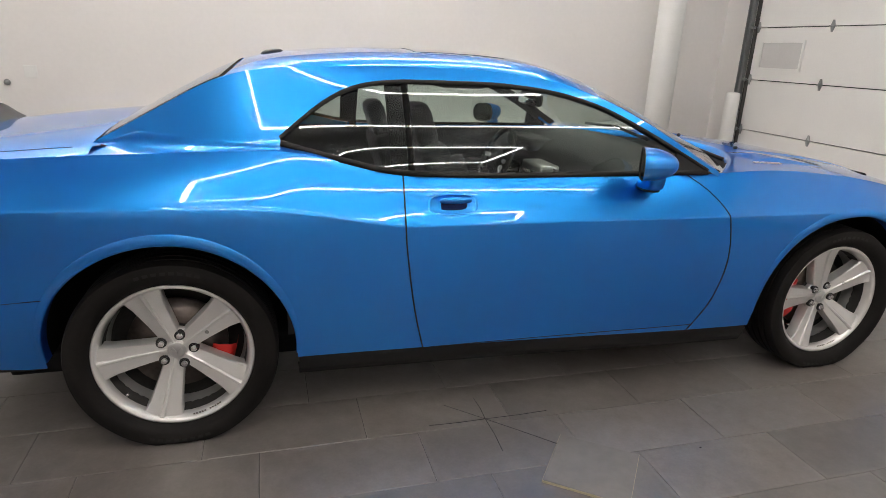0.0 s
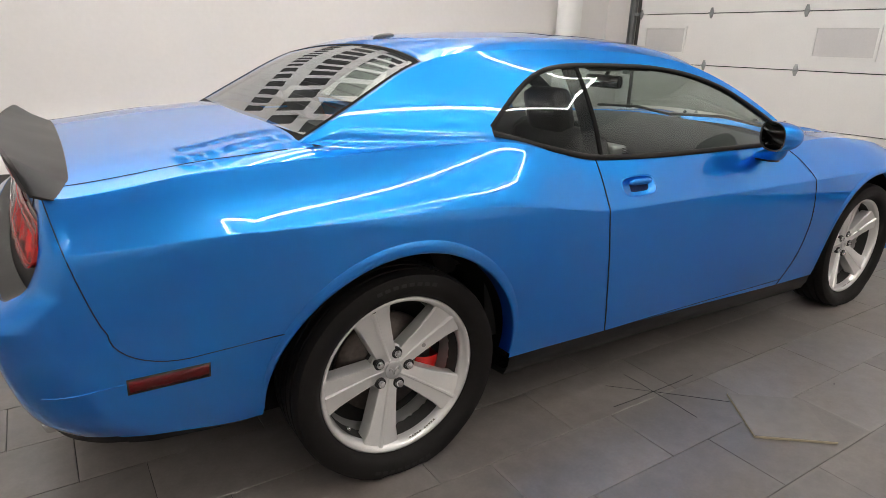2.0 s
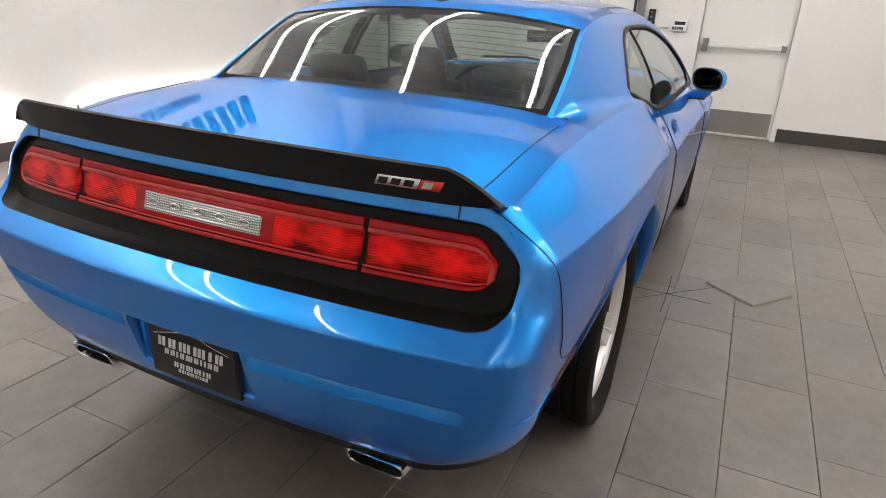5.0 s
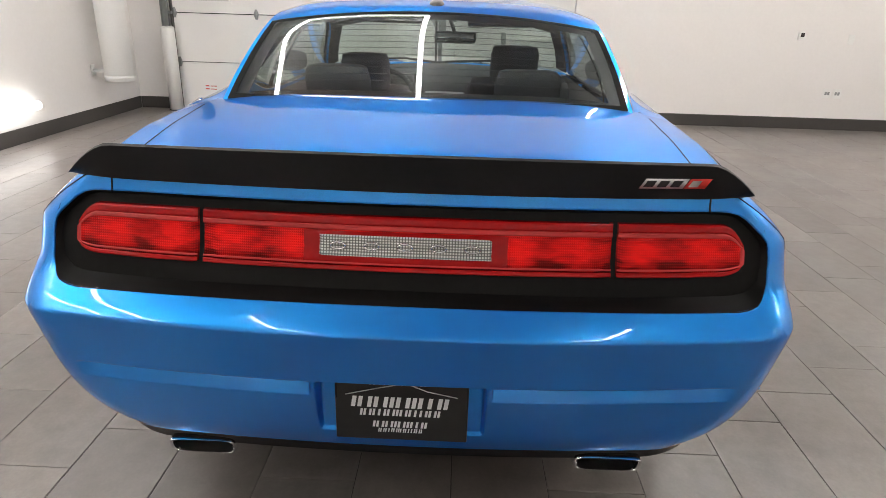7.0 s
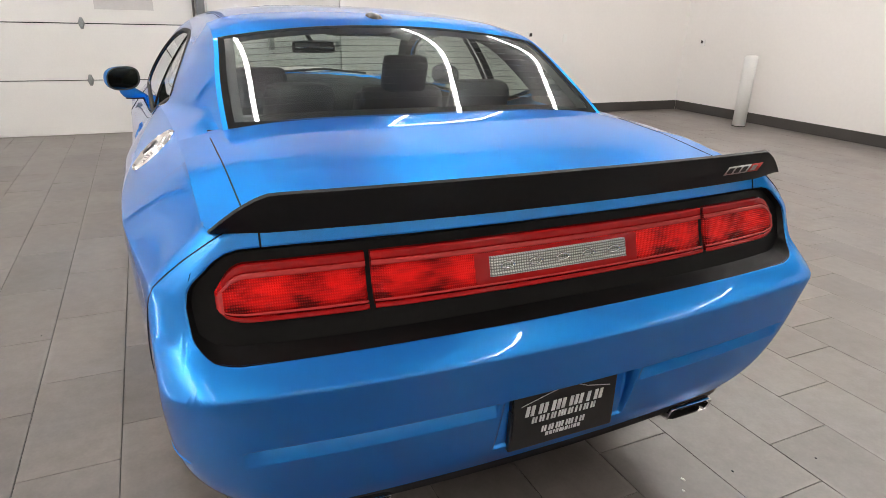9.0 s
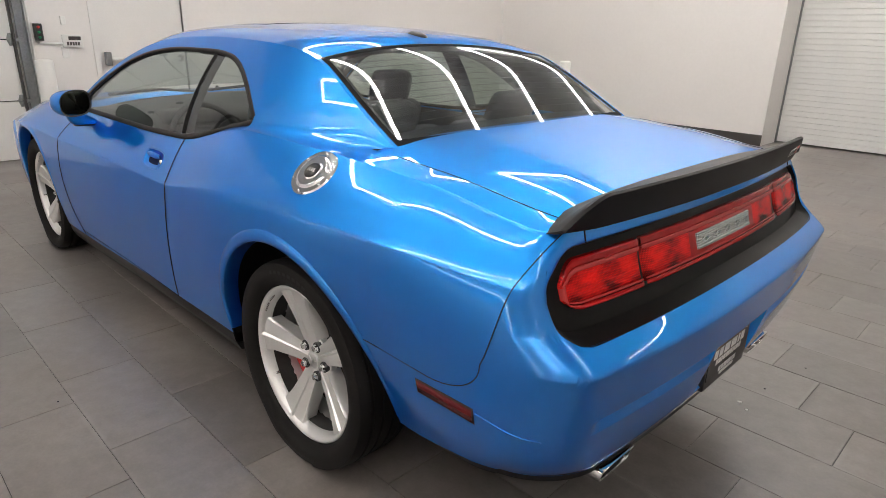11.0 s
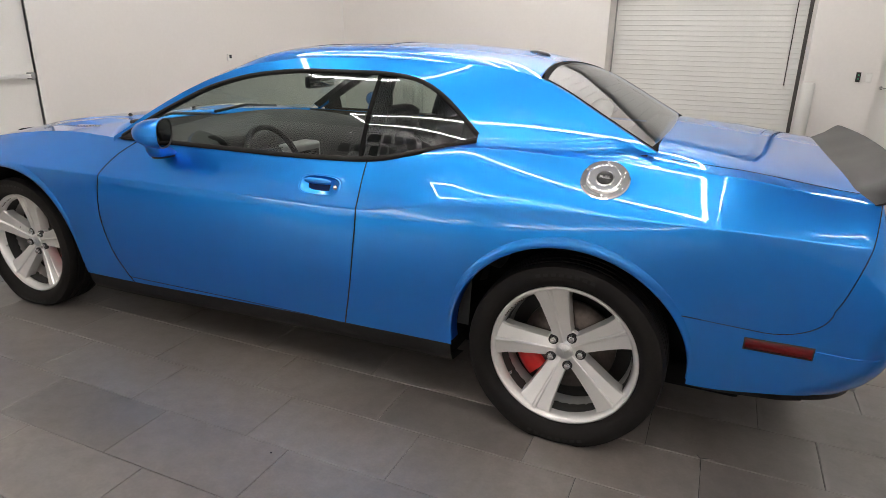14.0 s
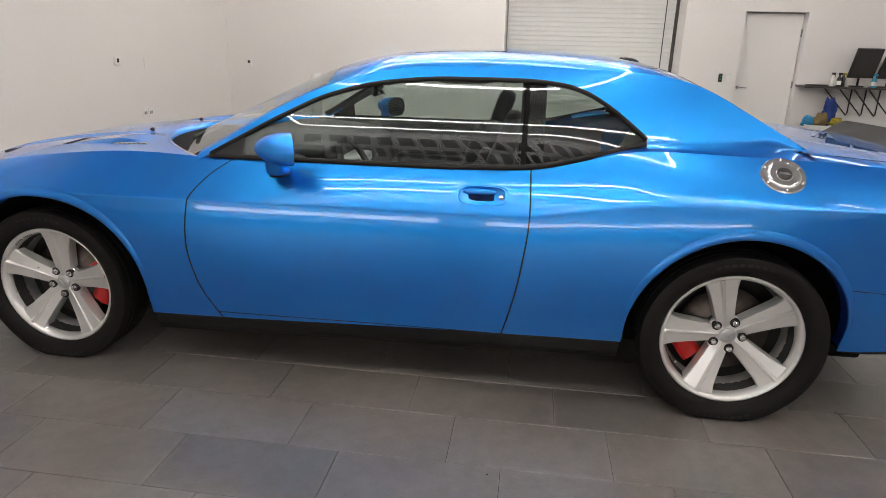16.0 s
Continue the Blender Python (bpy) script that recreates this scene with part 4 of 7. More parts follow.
        for i, (x, z) in enumerate(line):
            a, b = line[max(0, i - 1)], line[min(len(line) - 1, i + 1)]
            dx, dz = b[0] - a[0], b[1] - a[1]
            L = math.hypot(dx, dz) or 1
            nx, nz = -dz / L, dx / L
            row = []
            for f, dy in ((-0.55, -0.004), (-0.5, 0.003), (0.45, 0.004), (0.55, -0.003)):
                xx, zz = x + nx * wid * f * 1.0, z + nz * wid * f
                yy = max(cabin(xx, zz), 0) + dy
                row.append((xx, sgn * yy, zz))
            rows.append(row)
        part(name, grid_into(bmesh.new(), rows), SEAL, car, "black window surround")
    cols = []
    for x in (0.858, 0.861, 0.876, 0.879):
        zb, zt = belt_z(x), top_z(x)
        cols.append([(x, sgn * (cabin(x, zb + (zt - zb) * k / 8) - (0.001 if 0.860 < x < 0.877 else 0.006)), zb + (zt - zb) * k / 8) for k in range(9)])
    part("centre_post", grid_into(bmesh.new(), cols), BLACK_MATTE, car, "black post between the side panes")
    cols = []
    for x in (0.845, 0.86, 0.875, 0.89):
        zb, zt = belt_z(x) - 0.05, top_z(x)
        cols.append([(x, sgn * (cabin(x, zb + (zt - zb) * k / 6) - 0.03), zb + (zt - zb) * k / 6) for k in range(7)])
    part("inner_post", grid_into(bmesh.new(), cols), BLACK_MATTE, car)

    # shut lines
    def on_side(x, z, out=0.0005):
        return (x, sgn * (side(x, z) + out), z)
    part("shut_line", tube([on_side(door_rear(z), z) for z in frange(0.315, 0.985, 30)], 0.0024, 6), GAP, car)
    part("shut_line", tube([on_side(door_front(z), z) for z in frange(0.285, 0.985, 30)], 0.0021, 6), GAP, car)
    part("shut_line", tube([on_side(door_rear(0.3) + (door_front(0.3) - door_rear(0.3)) * k / 20, sill_z(1.5) + 0.012) for k in range(21)], 0.0016, 4), GAP, car)
    line = [(-0.372 - 0.258 * k / 16, 0.605 - 0.015 * k / 16) for k in range(17)]
    for k in range(1, 11):
        a = k / 10 * math.pi / 2
        line.append((-0.630 - 0.175 * math.sin(a), 0.700 - 0.110 * math.cos(a)))
    line += [(-0.805 - 0.085 * (k / 12) ** 0.8, 0.700 + 0.305 * k / 12) for k in range(1, 13)]

    def on_tail(x, z):
        """The outer skin of the rear corner at a station and a height."""
        if x > X0:
            return (x, sgn * (side(x, z) + 0.0005), z)
        e = ease((X0 - x) / 0.42)
        z1 = float(np.interp(z, [a + (b - a) * e + tail_lift(0.88, a + (b - a) * e) for a, b in LEVELS], z1s))
        z0 = float(np.interp(z1, z1s, [a for a, _ in LEVELS]))
        lo, hi = 0.0, 1.1
        for _ in range(24):
            mid = (lo + hi) / 2
            if corner_field(x, mid, z0, z1) < 0:
                lo = mid
            else:
                hi = mid
        return (x, sgn * (lo + 0.0005), z)
    part("shut_line", tube([on_tail(x, z) for x, z in line], 0.0015, 5), GAP, car)
    part("bumper_fold", tube([on_tail(-0.78 - 0.178 * k / 24, 0.552 - 0.004 * k / 24) for k in range(25)], 0.0018, 6), PAINT, car)
    part("shut_line", tube([(x, sgn * (LID + 0.0025) * (shoulder_y(x) / 0.8), shelf_z(x, LID * (shoulder_y(x) / 0.8), deck_z(x)) - 0.001) for x in frange(TAILX, -0.28, 24)], 0.0022, 6), GAP, car)

    part("shut_line", tube([(tail_x(0.678, z) - 0.0005, sgn * 0.678, z) for z in frange(0.972, 1.006, 5)], 0.0022, 5), GAP, car)

    # side marker lamps
    rows = []
    for x in frange(-0.585, -0.775, 12):
        row = []
        for z, o in ((0.521, -0.002), (0.523, 0.004), (0.557, 0.004), (0.559, -0.002)):
            p = on_tail(x, z)
            row.append((x, p[1] + sgn * o, z))
        rows.append(row)
    marker = part("side_marker", grid_into(bmesh.new(), rows), MARKER, car, "dark red rear side marker lamp")
    rows = [[(x, on_tail(x, z)[1] + sgn * o, z) for z, o in ((0.516, -0.002), (0.517, 0.0016), (0.563, 0.0016), (0.564, -0.002))] for x in frange(-0.580, -0.780, 12)]
    part("bezel", grid_into(bmesh.new(), rows), SEAL, marker, "black bezel")
    rows = [[(x, sgn * (nose_section(0.6, 0.0)[1] + o) if x < X1 else sgn * (0.905 + o - (x - X1) * 0.25), z) for z, o in ((0.585, -0.004), (0.587, 0.006), (0.617, 0.006), (0.619, -0.004))] for x in frange(3.40, 3.52, 6)]
    part("side_marker", grid_into(bmesh.new(), rows), AMBER, car, "amber front side marker lamp")

    # door handle in its oval cup
    hx, hz = HX, HZ
    hy = lambda x, z: side(x, z)
    rows = []
    for k in range(29):
        a = 2 * math.pi * k / 28
        row = []
        for f, o in ((1.20, 0.0002), (1.05, 0.0008), (1.0, 0.0008), (0.985, -0.0006), (0.965, 0.0022), (0.92, 0.0028), (0.87, 0.0), (0.80, -0.004), (0.4, -0.008), (0.0, -0.009)):
            c, s = math.cos(a), math.sin(a)
            ex = 0.098 * f * (abs(c) ** 0.6) * (1 if c > 0 else -1)
            ez = 0.036 * f * (abs(s) ** 0.6) * (1 if s > 0 else -1)
            x, z = hx + ex, hz + ez
            row.append((x, sgn * (hy(x, z) + o), z))
        rows.append(row)
    part("handle_cup", grid_into(bmesh.new(), rows), PAINT, door)
    rows = []
    for x in frange(hx - 0.050, hx + 0.076, 16):
        u = (x - hx - 0.013) / 0.063
        row = []
        for k in range(13):
            a = 2 * math.pi * k / 12
            e = max(0.15, (1 - abs(u) ** 4)) ** 0.5
            z = hz + 0.013 + 0.013 * math.cos(a) * e
            row.append((x, sgn * (hy(x, hz + 0.013) + 0.001 + 0.009 * math.sin(a) * e), z))
        rows.append(row)
    part("handle", grid_into(bmesh.new(), rows), PAINT, door, "blue pull handle")
    # Dark sheet over the cup's floor, coloured as the shade under the handle.
    rows = [[(x, sgn * (hy(x, z) - 0.0062), z) for z in frange(hz - 0.025, hz + 0.004, 5)] for x in frange(hx - 0.046, hx + 0.072, 12)]
    part("handle_slot", grid_into(bmesh.new(), rows), HOLLOW_SHADE, door, "dark patch coloured as the shade under the handle")
    if sgn > 0:
        part("key_lock", lathe([(0.0001, 0.006), (0.009, 0.006), (0.011, 0.002), (0.011, -0.004)], 16, "y", (hx - 0.072, hy(hx, hz - 0.004) - 0.004, hz - 0.004)), CHROME, door, "chrome key lock")

    # door mirror
    bm, rows = bmesh.new(), []
    for k in range(15):
        e = k / 14
        x = 1.757 + 0.138 * (1 - (1 - e) ** 1.8)
        r = max(0.0, 1 - ((x - 1.757) / 0.138) ** 2.3) ** 0.55
        row = []
        for j in range(33):
            a = 2 * math.pi * j / 32
            c, s = math.cos(a), math.sin(a)
            row.append((x, sgn * (0.975 + 0.090 * r * abs(c) ** 0.75 * (1 if c > 0 else -1) - 0.014 * e), 1.046 + 0.062 * r * abs(s) ** 0.8 * (1 if s > 0 else -1) - 0.004 * c + 0.004 * e))
        rows.append(row)
    grid_into(bm, rows)
    tw = Matrix.Translation((1.80, sgn * 0.985, 0)) @ Matrix.Rotation(radians(27 * sgn), 4, "Z") @ Matrix.Translation((-1.80, -sgn * 0.985, 0))
    for v in bm.verts:
        v.co = tw @ v.co
    mirror = part("door_mirror", bm, PAINT, car, "blue body-coloured door mirror")
    rim_bm = grid_into(bmesh.new(), [[(p[0] - 0.002, p[1], p[2]) for p in rows[0]], [(p[0] + 0.002, sgn * 0.975 + (p[1] - sgn * 0.975) * 0.90, 1.046 + (p[2] - 1.046) * 0.88) for p in rows[0]]])
    for v in rim_bm.verts:
        v.co = tw @ v.co
    part("mirror_rim", rim_bm, BLACK_TRIM, mirror)
    face_bm = grid_into(bmesh.new(), [[(1.757 + (p[0] - 1.755) * f, sgn * 0.975 + (p[1] - sgn * 0.975) * f, 1.046 + (p[2] - 1.046) * f) for p in rows[0]] for f in (0.90, 0.5, 0.001)])
    for v in face_bm.verts:
        v.co = tw @ v.co
    part("mirror_glass", face_bm, DARK_MIRROR, mirror, "dark mirror glass facing the rear", smooth=False)
    foot = []
    for z, x0, x1, y0, y1 in ((1.012, 1.800, 1.868, 0.930, 1.000), (0.985, 1.798, 1.872, 0.905, 0.992), (0.962, 1.796, 1.878, 0.868, 0.985), (0.944, 1.800, 1.880, 0.846, 0.972), (0.938, 1.806, 1.874, 0.846, 0.962)):
        ring_ = []
        for j in range(21):
            a = 2 * math.pi * j / 20
            c, s = math.cos(a), math.sin(a)
            ring_.append(((x0 + x1) / 2 + (x1 - x0) / 2 * abs(c) ** 0.7 * (1 if c > 0 else -1), sgn * ((y0 + y1) / 2 + (y1 - y0) / 2 * abs(s) ** 0.7 * (1 if s > 0 else -1)), z))
        foot.append(ring_)
    arm = part("mirror_arm", grid_into(bmesh.new(), foot), PAINT, mirror)
    part("arm_gasket", grid_into(bmesh.new(), [[(p[0], p[1], p[2] + 0.001) for p in foot[-1]], [(p[0], p[1], 0.930) for p in foot[-1]], [(1.84, sgn * 0.90, 0.930)] * 21]), BLACK_TRIM, arm)
    # triangle where the mirror meets the glass
    rows = [[(2.02 + 0.15 * k / 6, sgn * (cabin(2.0, 0.985 + e * max(0.004, top_z(2.02 + 0.15 * k / 6) - 0.985)) + 0.001), 0.985 + e * max(0.004, top_z(2.02 + 0.15 * k / 6) - 0.985)) for e in (0, 0.5, 1)] for k in range(7)]
    part("sail_trim", grid_into(bmesh.new(), rows), BLACK_TRIM, car)

# fuel filler on the left haunch
FUEL = Vector((-0.087, 0, 1.016))
bm = bmesh.new()
lathe_into(bm, [(0.0001, 0.010), (0.028, 0.010), (0.031, 0.007), (0.035, 0.0065), (0.050, 0.010), (0.057, 0.008), (0.062, 0.004), (0.078, 0.0035), (0.082, -0.001), (0.082, -0.014)], 48, "z")
n = Vector((-(side(FUEL.x + 0.04, FUEL.z) - side(FUEL.x - 0.04, FUEL.z)) / 0.08, 1, -(side(FUEL.x, FUEL.z + 0.03) - side(FUEL.x, FUEL.z - 0.03)) / 0.06)).normalized()
turn = n.to_track_quat("Z", "Y").to_matrix().to_4x4()
place = Matrix.Translation((FUEL.x, side(FUEL.x, FUEL.z) + 0.001, FUEL.z)) @ turn
for v in bm.verts:
    v.co = place @ v.co
cap = part("fuel_cap", bm, CHROME, car, "round chrome fuel filler door", angle=35)
bm = bmesh.new()
lathe_into(bm, [(0.0001, 0.0125), (0.026, 0.0125), (0.028, 0.009)], 32, "z")
for v in bm.verts:
    v.co = place @ v.co
part("cap_centre", bm, BLACK_TRIM, cap)
txt = bpy.data.curves.new("fuel_word", "FONT")
txt.body, txt.size, txt.align_x, txt.align_y, txt.extrude = "FUEL", 0.017, "CENTER", "CENTER", 0.0004
tob = new("fuel_word", txt)
me = bpy.data.meshes.new_from_object(tob)
bpy.data.objects.remove(tob)
right = Vector((-1, 0, 0))
upv = n.cross(right).normalized()
for v in me.vertices:
    v.co = Vector((FUEL.x, side(FUEL.x, FUEL.z) + 0.001, FUEL.z)) + n * 0.0132 + right * v.co.x + upv * v.co.y + n * v.co.z
me.materials.append(SILVER_TRIM)
word = new("fuel_word", me)
word.parent = cap
for k in range(6):
    a = 2 * math.pi * (k + 0.5) / 6
    bm = bmesh.new()
    lathe_into(bm, [(0.0001, 0.008), (0.004, 0.007), (0.0045, 0.002)], 10, "z", (0.071 * math.cos(a), 0.071 * math.sin(a), 0))
    for v in bm.verts:
        v.co = place @ v.co
    part("cap_bolt", bm, CHROME, cap)

# lamp band across the tail
def panel_x(y, z):
    """The recessed lamp panel, leaning and slightly bowed."""
    return max(-(0.985 - 0.35 * (z - 0.80)) + 0.052 * (abs(y) / 0.8) ** 3, tail_x(y, z) + 0.014)


rows = []
for y in frange(-PANW, PANW, 60):
    a, b = pan_low(abs(y)), pan_top(abs(y))
    rows.append([(panel_x(y, a + (b - a) * k / 8), y, a + (b - a) * k / 8) for k in range(9)])
part("lamp_surround", grid_into(bmesh.new(), rows), RECESS_BLACK, car, "matte black panel round the tail lamps")
rim_y = [-y for y in face_y[:0:-1] if y <= PANW] + [y for y in face_y if y <= PANW]
rim = [(y, pan_low(abs(y))) for y in rim_y] + [(y, pan_top(abs(y))) for y in rim_y[::-1]]
rows, walls = [], []
for i, (y, z) in enumerate(rim):
    (ya, za), (yb, zb) = rim[i - 1], rim[(i + 1) % len(rim)]
    dy, dz = yb - ya, zb - za
    L = math.hypot(dy, dz) or 1.0
    ny, nz = dz / L, -dy / L
    px = panel_x(y, z)
    bx = tail_x(y, z)
    rows.append([(bx + 0.007, y - ny * 0.0015, z - nz * 0.0015), (bx + 0.002, y, z), (bx - 0.0010, y + ny * 0.001, z + nz * 0.001), (bx - 0.0004, y + ny * 0.004, z + nz * 0.004)])
    deep = max(px + 0.003, bx + 0.006)
    walls.append([(deep, y - ny * 0.016, z - nz * 0.016), (px * 0.7 + bx * 0.3, y - ny * 0.008, z - nz * 0.008), (px * 0.3 + bx * 0.7, y - ny * 0.003, z - nz * 0.003), (bx + 0.003, y - ny * 0.0008, z - nz * 0.0008)])
for name, strip, material in (("lamp_surround_lip", rows, PAINT), ("lamp_surround_wall", walls, RECESS_BLACK)):
    bm = grid_into(bmesh.new(), strip + strip[:1])
    bmesh.ops.remove_doubles(bm, verts=bm.verts, dist=1e-5)
    part(name, bm, material, car)
lamp_low = curve([0, 0.5, 0.715, 0.750, 0.772], [0.829, 0.830, 0.833, 0.841, 0.860])
lamp_top = curve([0, 0.5, 0.715, 0.737, 0.772], [0.945, 0.945, 0.943, 0.935, 0.892])


def lens_strip(y0, y1, f0, f1, out, edge=0.0):
    """A band of the lamp between two parts of its height, standing out from the panel."""
    rows = []
    n = 26
    for i, y in enumerate(frange(y0, y1, n)):
        za, zb = lamp_low(abs(y)), lamp_top(abs(y))
        a, b = za + (zb - za) * f0, za + (zb - za) * f1
        o = out if 0 < i < n else edge
        rows.append([(panel_x(y, a) - edge, y, a)] + [(panel_x(y, a + (b - a) * e) - o, y, a + (b - a) * e) for e in (0.04, 0.28, 0.5, 0.72, 0.96)] + [(panel_x(y, b) - edge, y, b)])
    return grid_into(bmesh.new(), rows)


def clear_lens():
    rows = []
    for y in frange(-0.194, 0.194, 40):
        e = min(1.0, (0.194 - abs(y)) / 0.004)
        rows.append([(panel_x(y, z) - 0.012 - o * e, y, z) for z, o in ((0.859, 0.0), (0.861, 0.0045), (0.866, 0.0052), (0.868, 0.0030), (0.885, 0.0030), (0.902, 0.0045), (0.905, 0.0))])
    return grid_into(bmesh.new(), rows)


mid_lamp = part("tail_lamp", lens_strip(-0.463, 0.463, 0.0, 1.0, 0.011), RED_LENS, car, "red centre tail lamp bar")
part("lens_centre", lens_strip(-0.236, 0.236, 0.10, 0.73, 0.0125, 0.010), DEEP_RED, mid_lamp, "smooth dark red middle of the lamp bar")
part("reverse_lamp", clear_lens(), ribbed_lens(), mid_lamp, "clear ribbed lens in the middle of the lamp bar")
for k in range(5):
    bm = bmesh.new()
    y = 0.150 - 0.075 * k
    tube_into(bm, [(panel_x(0, 0.88) - 0.0175, y + 0.017 * math.cos(a), 0.884 + 0.008 * math.sin(a)) for a in frange(0, 2 * math.pi, 16)[:-1]], 0.0026, 6, closed=True)
    part("lens_mark", bm, CHROME, mid_lamp)
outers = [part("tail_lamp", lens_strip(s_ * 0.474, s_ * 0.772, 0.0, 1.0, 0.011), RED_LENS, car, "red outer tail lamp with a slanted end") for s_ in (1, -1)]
for lamp_, y0, y1 in ((mid_lamp, -0.462, 0.462), (outers[0], 0.475, 0.767), (outers[1], -0.475, -0.767)):
    part("lower_band", lens_strip(y0, y1, 0.005, 0.085, 0.0130, 0.009), DEEP_RED, lamp_, "dark red lower edge of the lens")
    part("upper_band", lens_strip(y0, y1, 0.83, 0.995, 0.0118, 0.009), DEEP_RED, lamp_, "dark red upper edge of the lens")
    part("upper_bevel", lens_strip(y0, y1, 0.745, 0.835, 0.0140, 0.010), PALE_RED, lamp_, "pale bevel along the lens")
    part("lower_line", lens_strip(y0, y1, 0.115, 0.150, 0.0130, 0.010), PALE_RED, lamp_)
for s_ in (1, -1):
    part("lamp_end_bevel", grid_into(bmesh.new(), [[(panel_x(s_ * y, lamp_low(y) + (lamp_top(y) - lamp_low(y)) * e) - o, s_ * y, lamp_low(y) + (lamp_top(y) - lamp_low(y)) * e) for e in frange(0.06, 0.80, 6)] for y, o in ((0.759, 0.0112), (0.763, 0.0135), (0.769, 0.0125), (0.7718, 0.002))]), PALE_RED, outers[0 if s_ > 0 else 1])

# plate in the lower bumper's recess
plate = part("plate_holder", box(tail_x(0, 0.5) - 0.010, tail_x(0, 0.5) + 0.01, -0.156, 0.156, 0.417, 0.593, bevel=0.004), BLACK_TRIM, car, "black dealer plate in a black holder", smooth=False)
PX = tail_x(0, 0.5) - 0.0115
part("dealer_plate", box(PX - 0.002, PX + 0.001, -0.150, 0.150, 0.449, 0.589), PLATE_BLACK, plate, "black plate with pale bars", smooth=False)


def plate_bars(y0, y1, z0, z1, strokes, x):
    """Plain slanted bars, one to three for each character."""
    unit = (y0 - y1) / (sum(strokes) + 0.55 * (len(strokes) - 1))
    y = y0
    for n in strokes:
        w = unit * n
        bm = bmesh.new()
        for k in range(n):
            a = y - unit * k
            vs = [bm.verts.new((xx, yy - (zz - z0) * 0.16, zz)) for xx in (x, x - 0.0015) for yy, zz in ((a, z0), (a, z1), (a - unit * 0.66, z1), (a - unit * 0.66, z0))]
            for f in ((0, 1, 2, 3), (7, 6, 5, 4), (0, 4, 5, 1), (1, 5, 6, 2), (2, 6, 7, 3), (3, 7, 4, 0)):
                bm.faces.new([vs[i] for i in f])
        part("plate_bar", bm, PLATE_WHITE, plate, smooth=False)
        y -= w + unit * 0.55


plate_bars(0.118, -0.112, 0.512, 0.54, (2, 2, 3, 3, 1, 2), PX - 0.002)
plate_bars(0.098, -0.092, 0.489, 0.506, (2, 2, 1, 2, 3, 2, 1, 1, 2, 2), PX - 0.002)
plate_bars(0.068, -0.062, 0.457, 0.473, (2, 2, 3, 3, 1, 2), PX - 0.002)
plate_bars(0.055, -0.05, 0.443, 0.453, (2, 2, 1, 2, 3, 2, 1, 1, 2, 2), PX - 0.002)
plate_bars(0.075, -0.06, 0.573, 0.587, (2, 2, 2, 3, 2, 2), PX - 0.002)


def bars(y0, y1, z0, z1, n, x, slant=0.0, gap=0.22):
    """A row of letter-sized plain bars."""
    bm = bmesh.new()
    w = (y0 - y1) / n
    for k in range(n):
        a, b = y0 - w * k, y0 - w * (k + 1 - gap)
        box_into(bm, x - 0.0015, x, min(a, b), max(a, b), z0, z1)
    return bm


part("plate_mountain", tube([(PX - 0.003, 0.13, 0.544), (PX - 0.003, 0.05, 0.565), (PX - 0.003, -0.01, 0.579), (PX - 0.003, -0.06, 0.559), (PX - 0.003, -0.13, 0.545)], 0.0012, 5), PLATE_WHITE, plate)

# exhaust tips
for sgn in (1, -1):
    rows = []
    for x, f in ((-0.78, 0.96), (-0.960, 1.0), (-0.978, 1.0), (-0.981, 0.95), (-0.978, 0.90), (-0.84, 0.86)):
        row = []
        for k in range(29):
            a = 2 * math.pi * k / 28
            c, s = math.cos(a), math.sin(a)
            zz = 0.027 * f * abs(s) ** 0.45 * (1 if s > 0 else -1)
            row.append((x - 0.012 * (zz / 0.036) * (x < -0.94), sgn * 0.515 + 0.085 * f * abs(c) ** 0.4 * (1 if c > 0 else -1), 0.322 + zz))
        rows.append(row)
    tip = part("exhaust_tip", grid_into(bmesh.new(), rows), CHROME, car, "rectangular chrome exhaust tip", angle=50)
    part("exhaust_bore", box(-0.88, -0.84, sgn * 0.515 - 0.075, sgn * 0.515 + 0.075, 0.299, 0.345), BLACK_MATTE, tip)

# rear spoiler
SPAN = 0.770
rows = []
for y in frange(-SPAN, SPAN, 72):
    q = abs(y) / SPAN
    end = min(1.0, max(0.0, (q - 0.85) / 0.15))
    back = -0.985 + 0.055 * q**2.2 + 0.020 * end**1.3
    front = -0.80 - 0.020 * q**2 + 0.005 * end
    top = 1.096 - 0.008 * q**2 - 0.070 * end**1.5
    base = min(shelf_z(-0.80, min(abs(y), 0.74), deck_z(-0.80)), 1.05) - 0.006 - 0.016 * end
    lowz = 1.008 - 0.002 * q**3
    rows.append([(front, y, base), (front - 0.02, y, base + 0.005), ((front + back) / 2 - 0.005, y, base + (top - base) * 0.45), (back + 0.014, y, top - 0.003), (back + 0.005, y, top),
                 (back - 0.002, y, top - 0.004), (back + 0.006, y, (top + lowz) / 2), (back + 0.020, y, lowz), (back + 0.07, y, lowz - 0.008), (front, y, base - 0.006)])
bm = grid_into(bmesh.new(), rows)
bm.faces.new([bm.verts.new(p) for p in rows[0][:-1]])
bm.faces.new([bm.verts.new(p) for p in rows[-1][:-1]])
bmesh.ops.remove_doubles(bm, verts=bm.verts, dist=1e-5)
spoiler = part("rear_spoiler", bm, BLACK_SATIN, car, "matte black rear spoiler", angle=40)
sx = lambda y: -0.984 + 0.055 * (abs(y) / SPAN) ** 2.2


def badge_x(y, z):
    return sx(y) + (1.09 - z) * 0.20


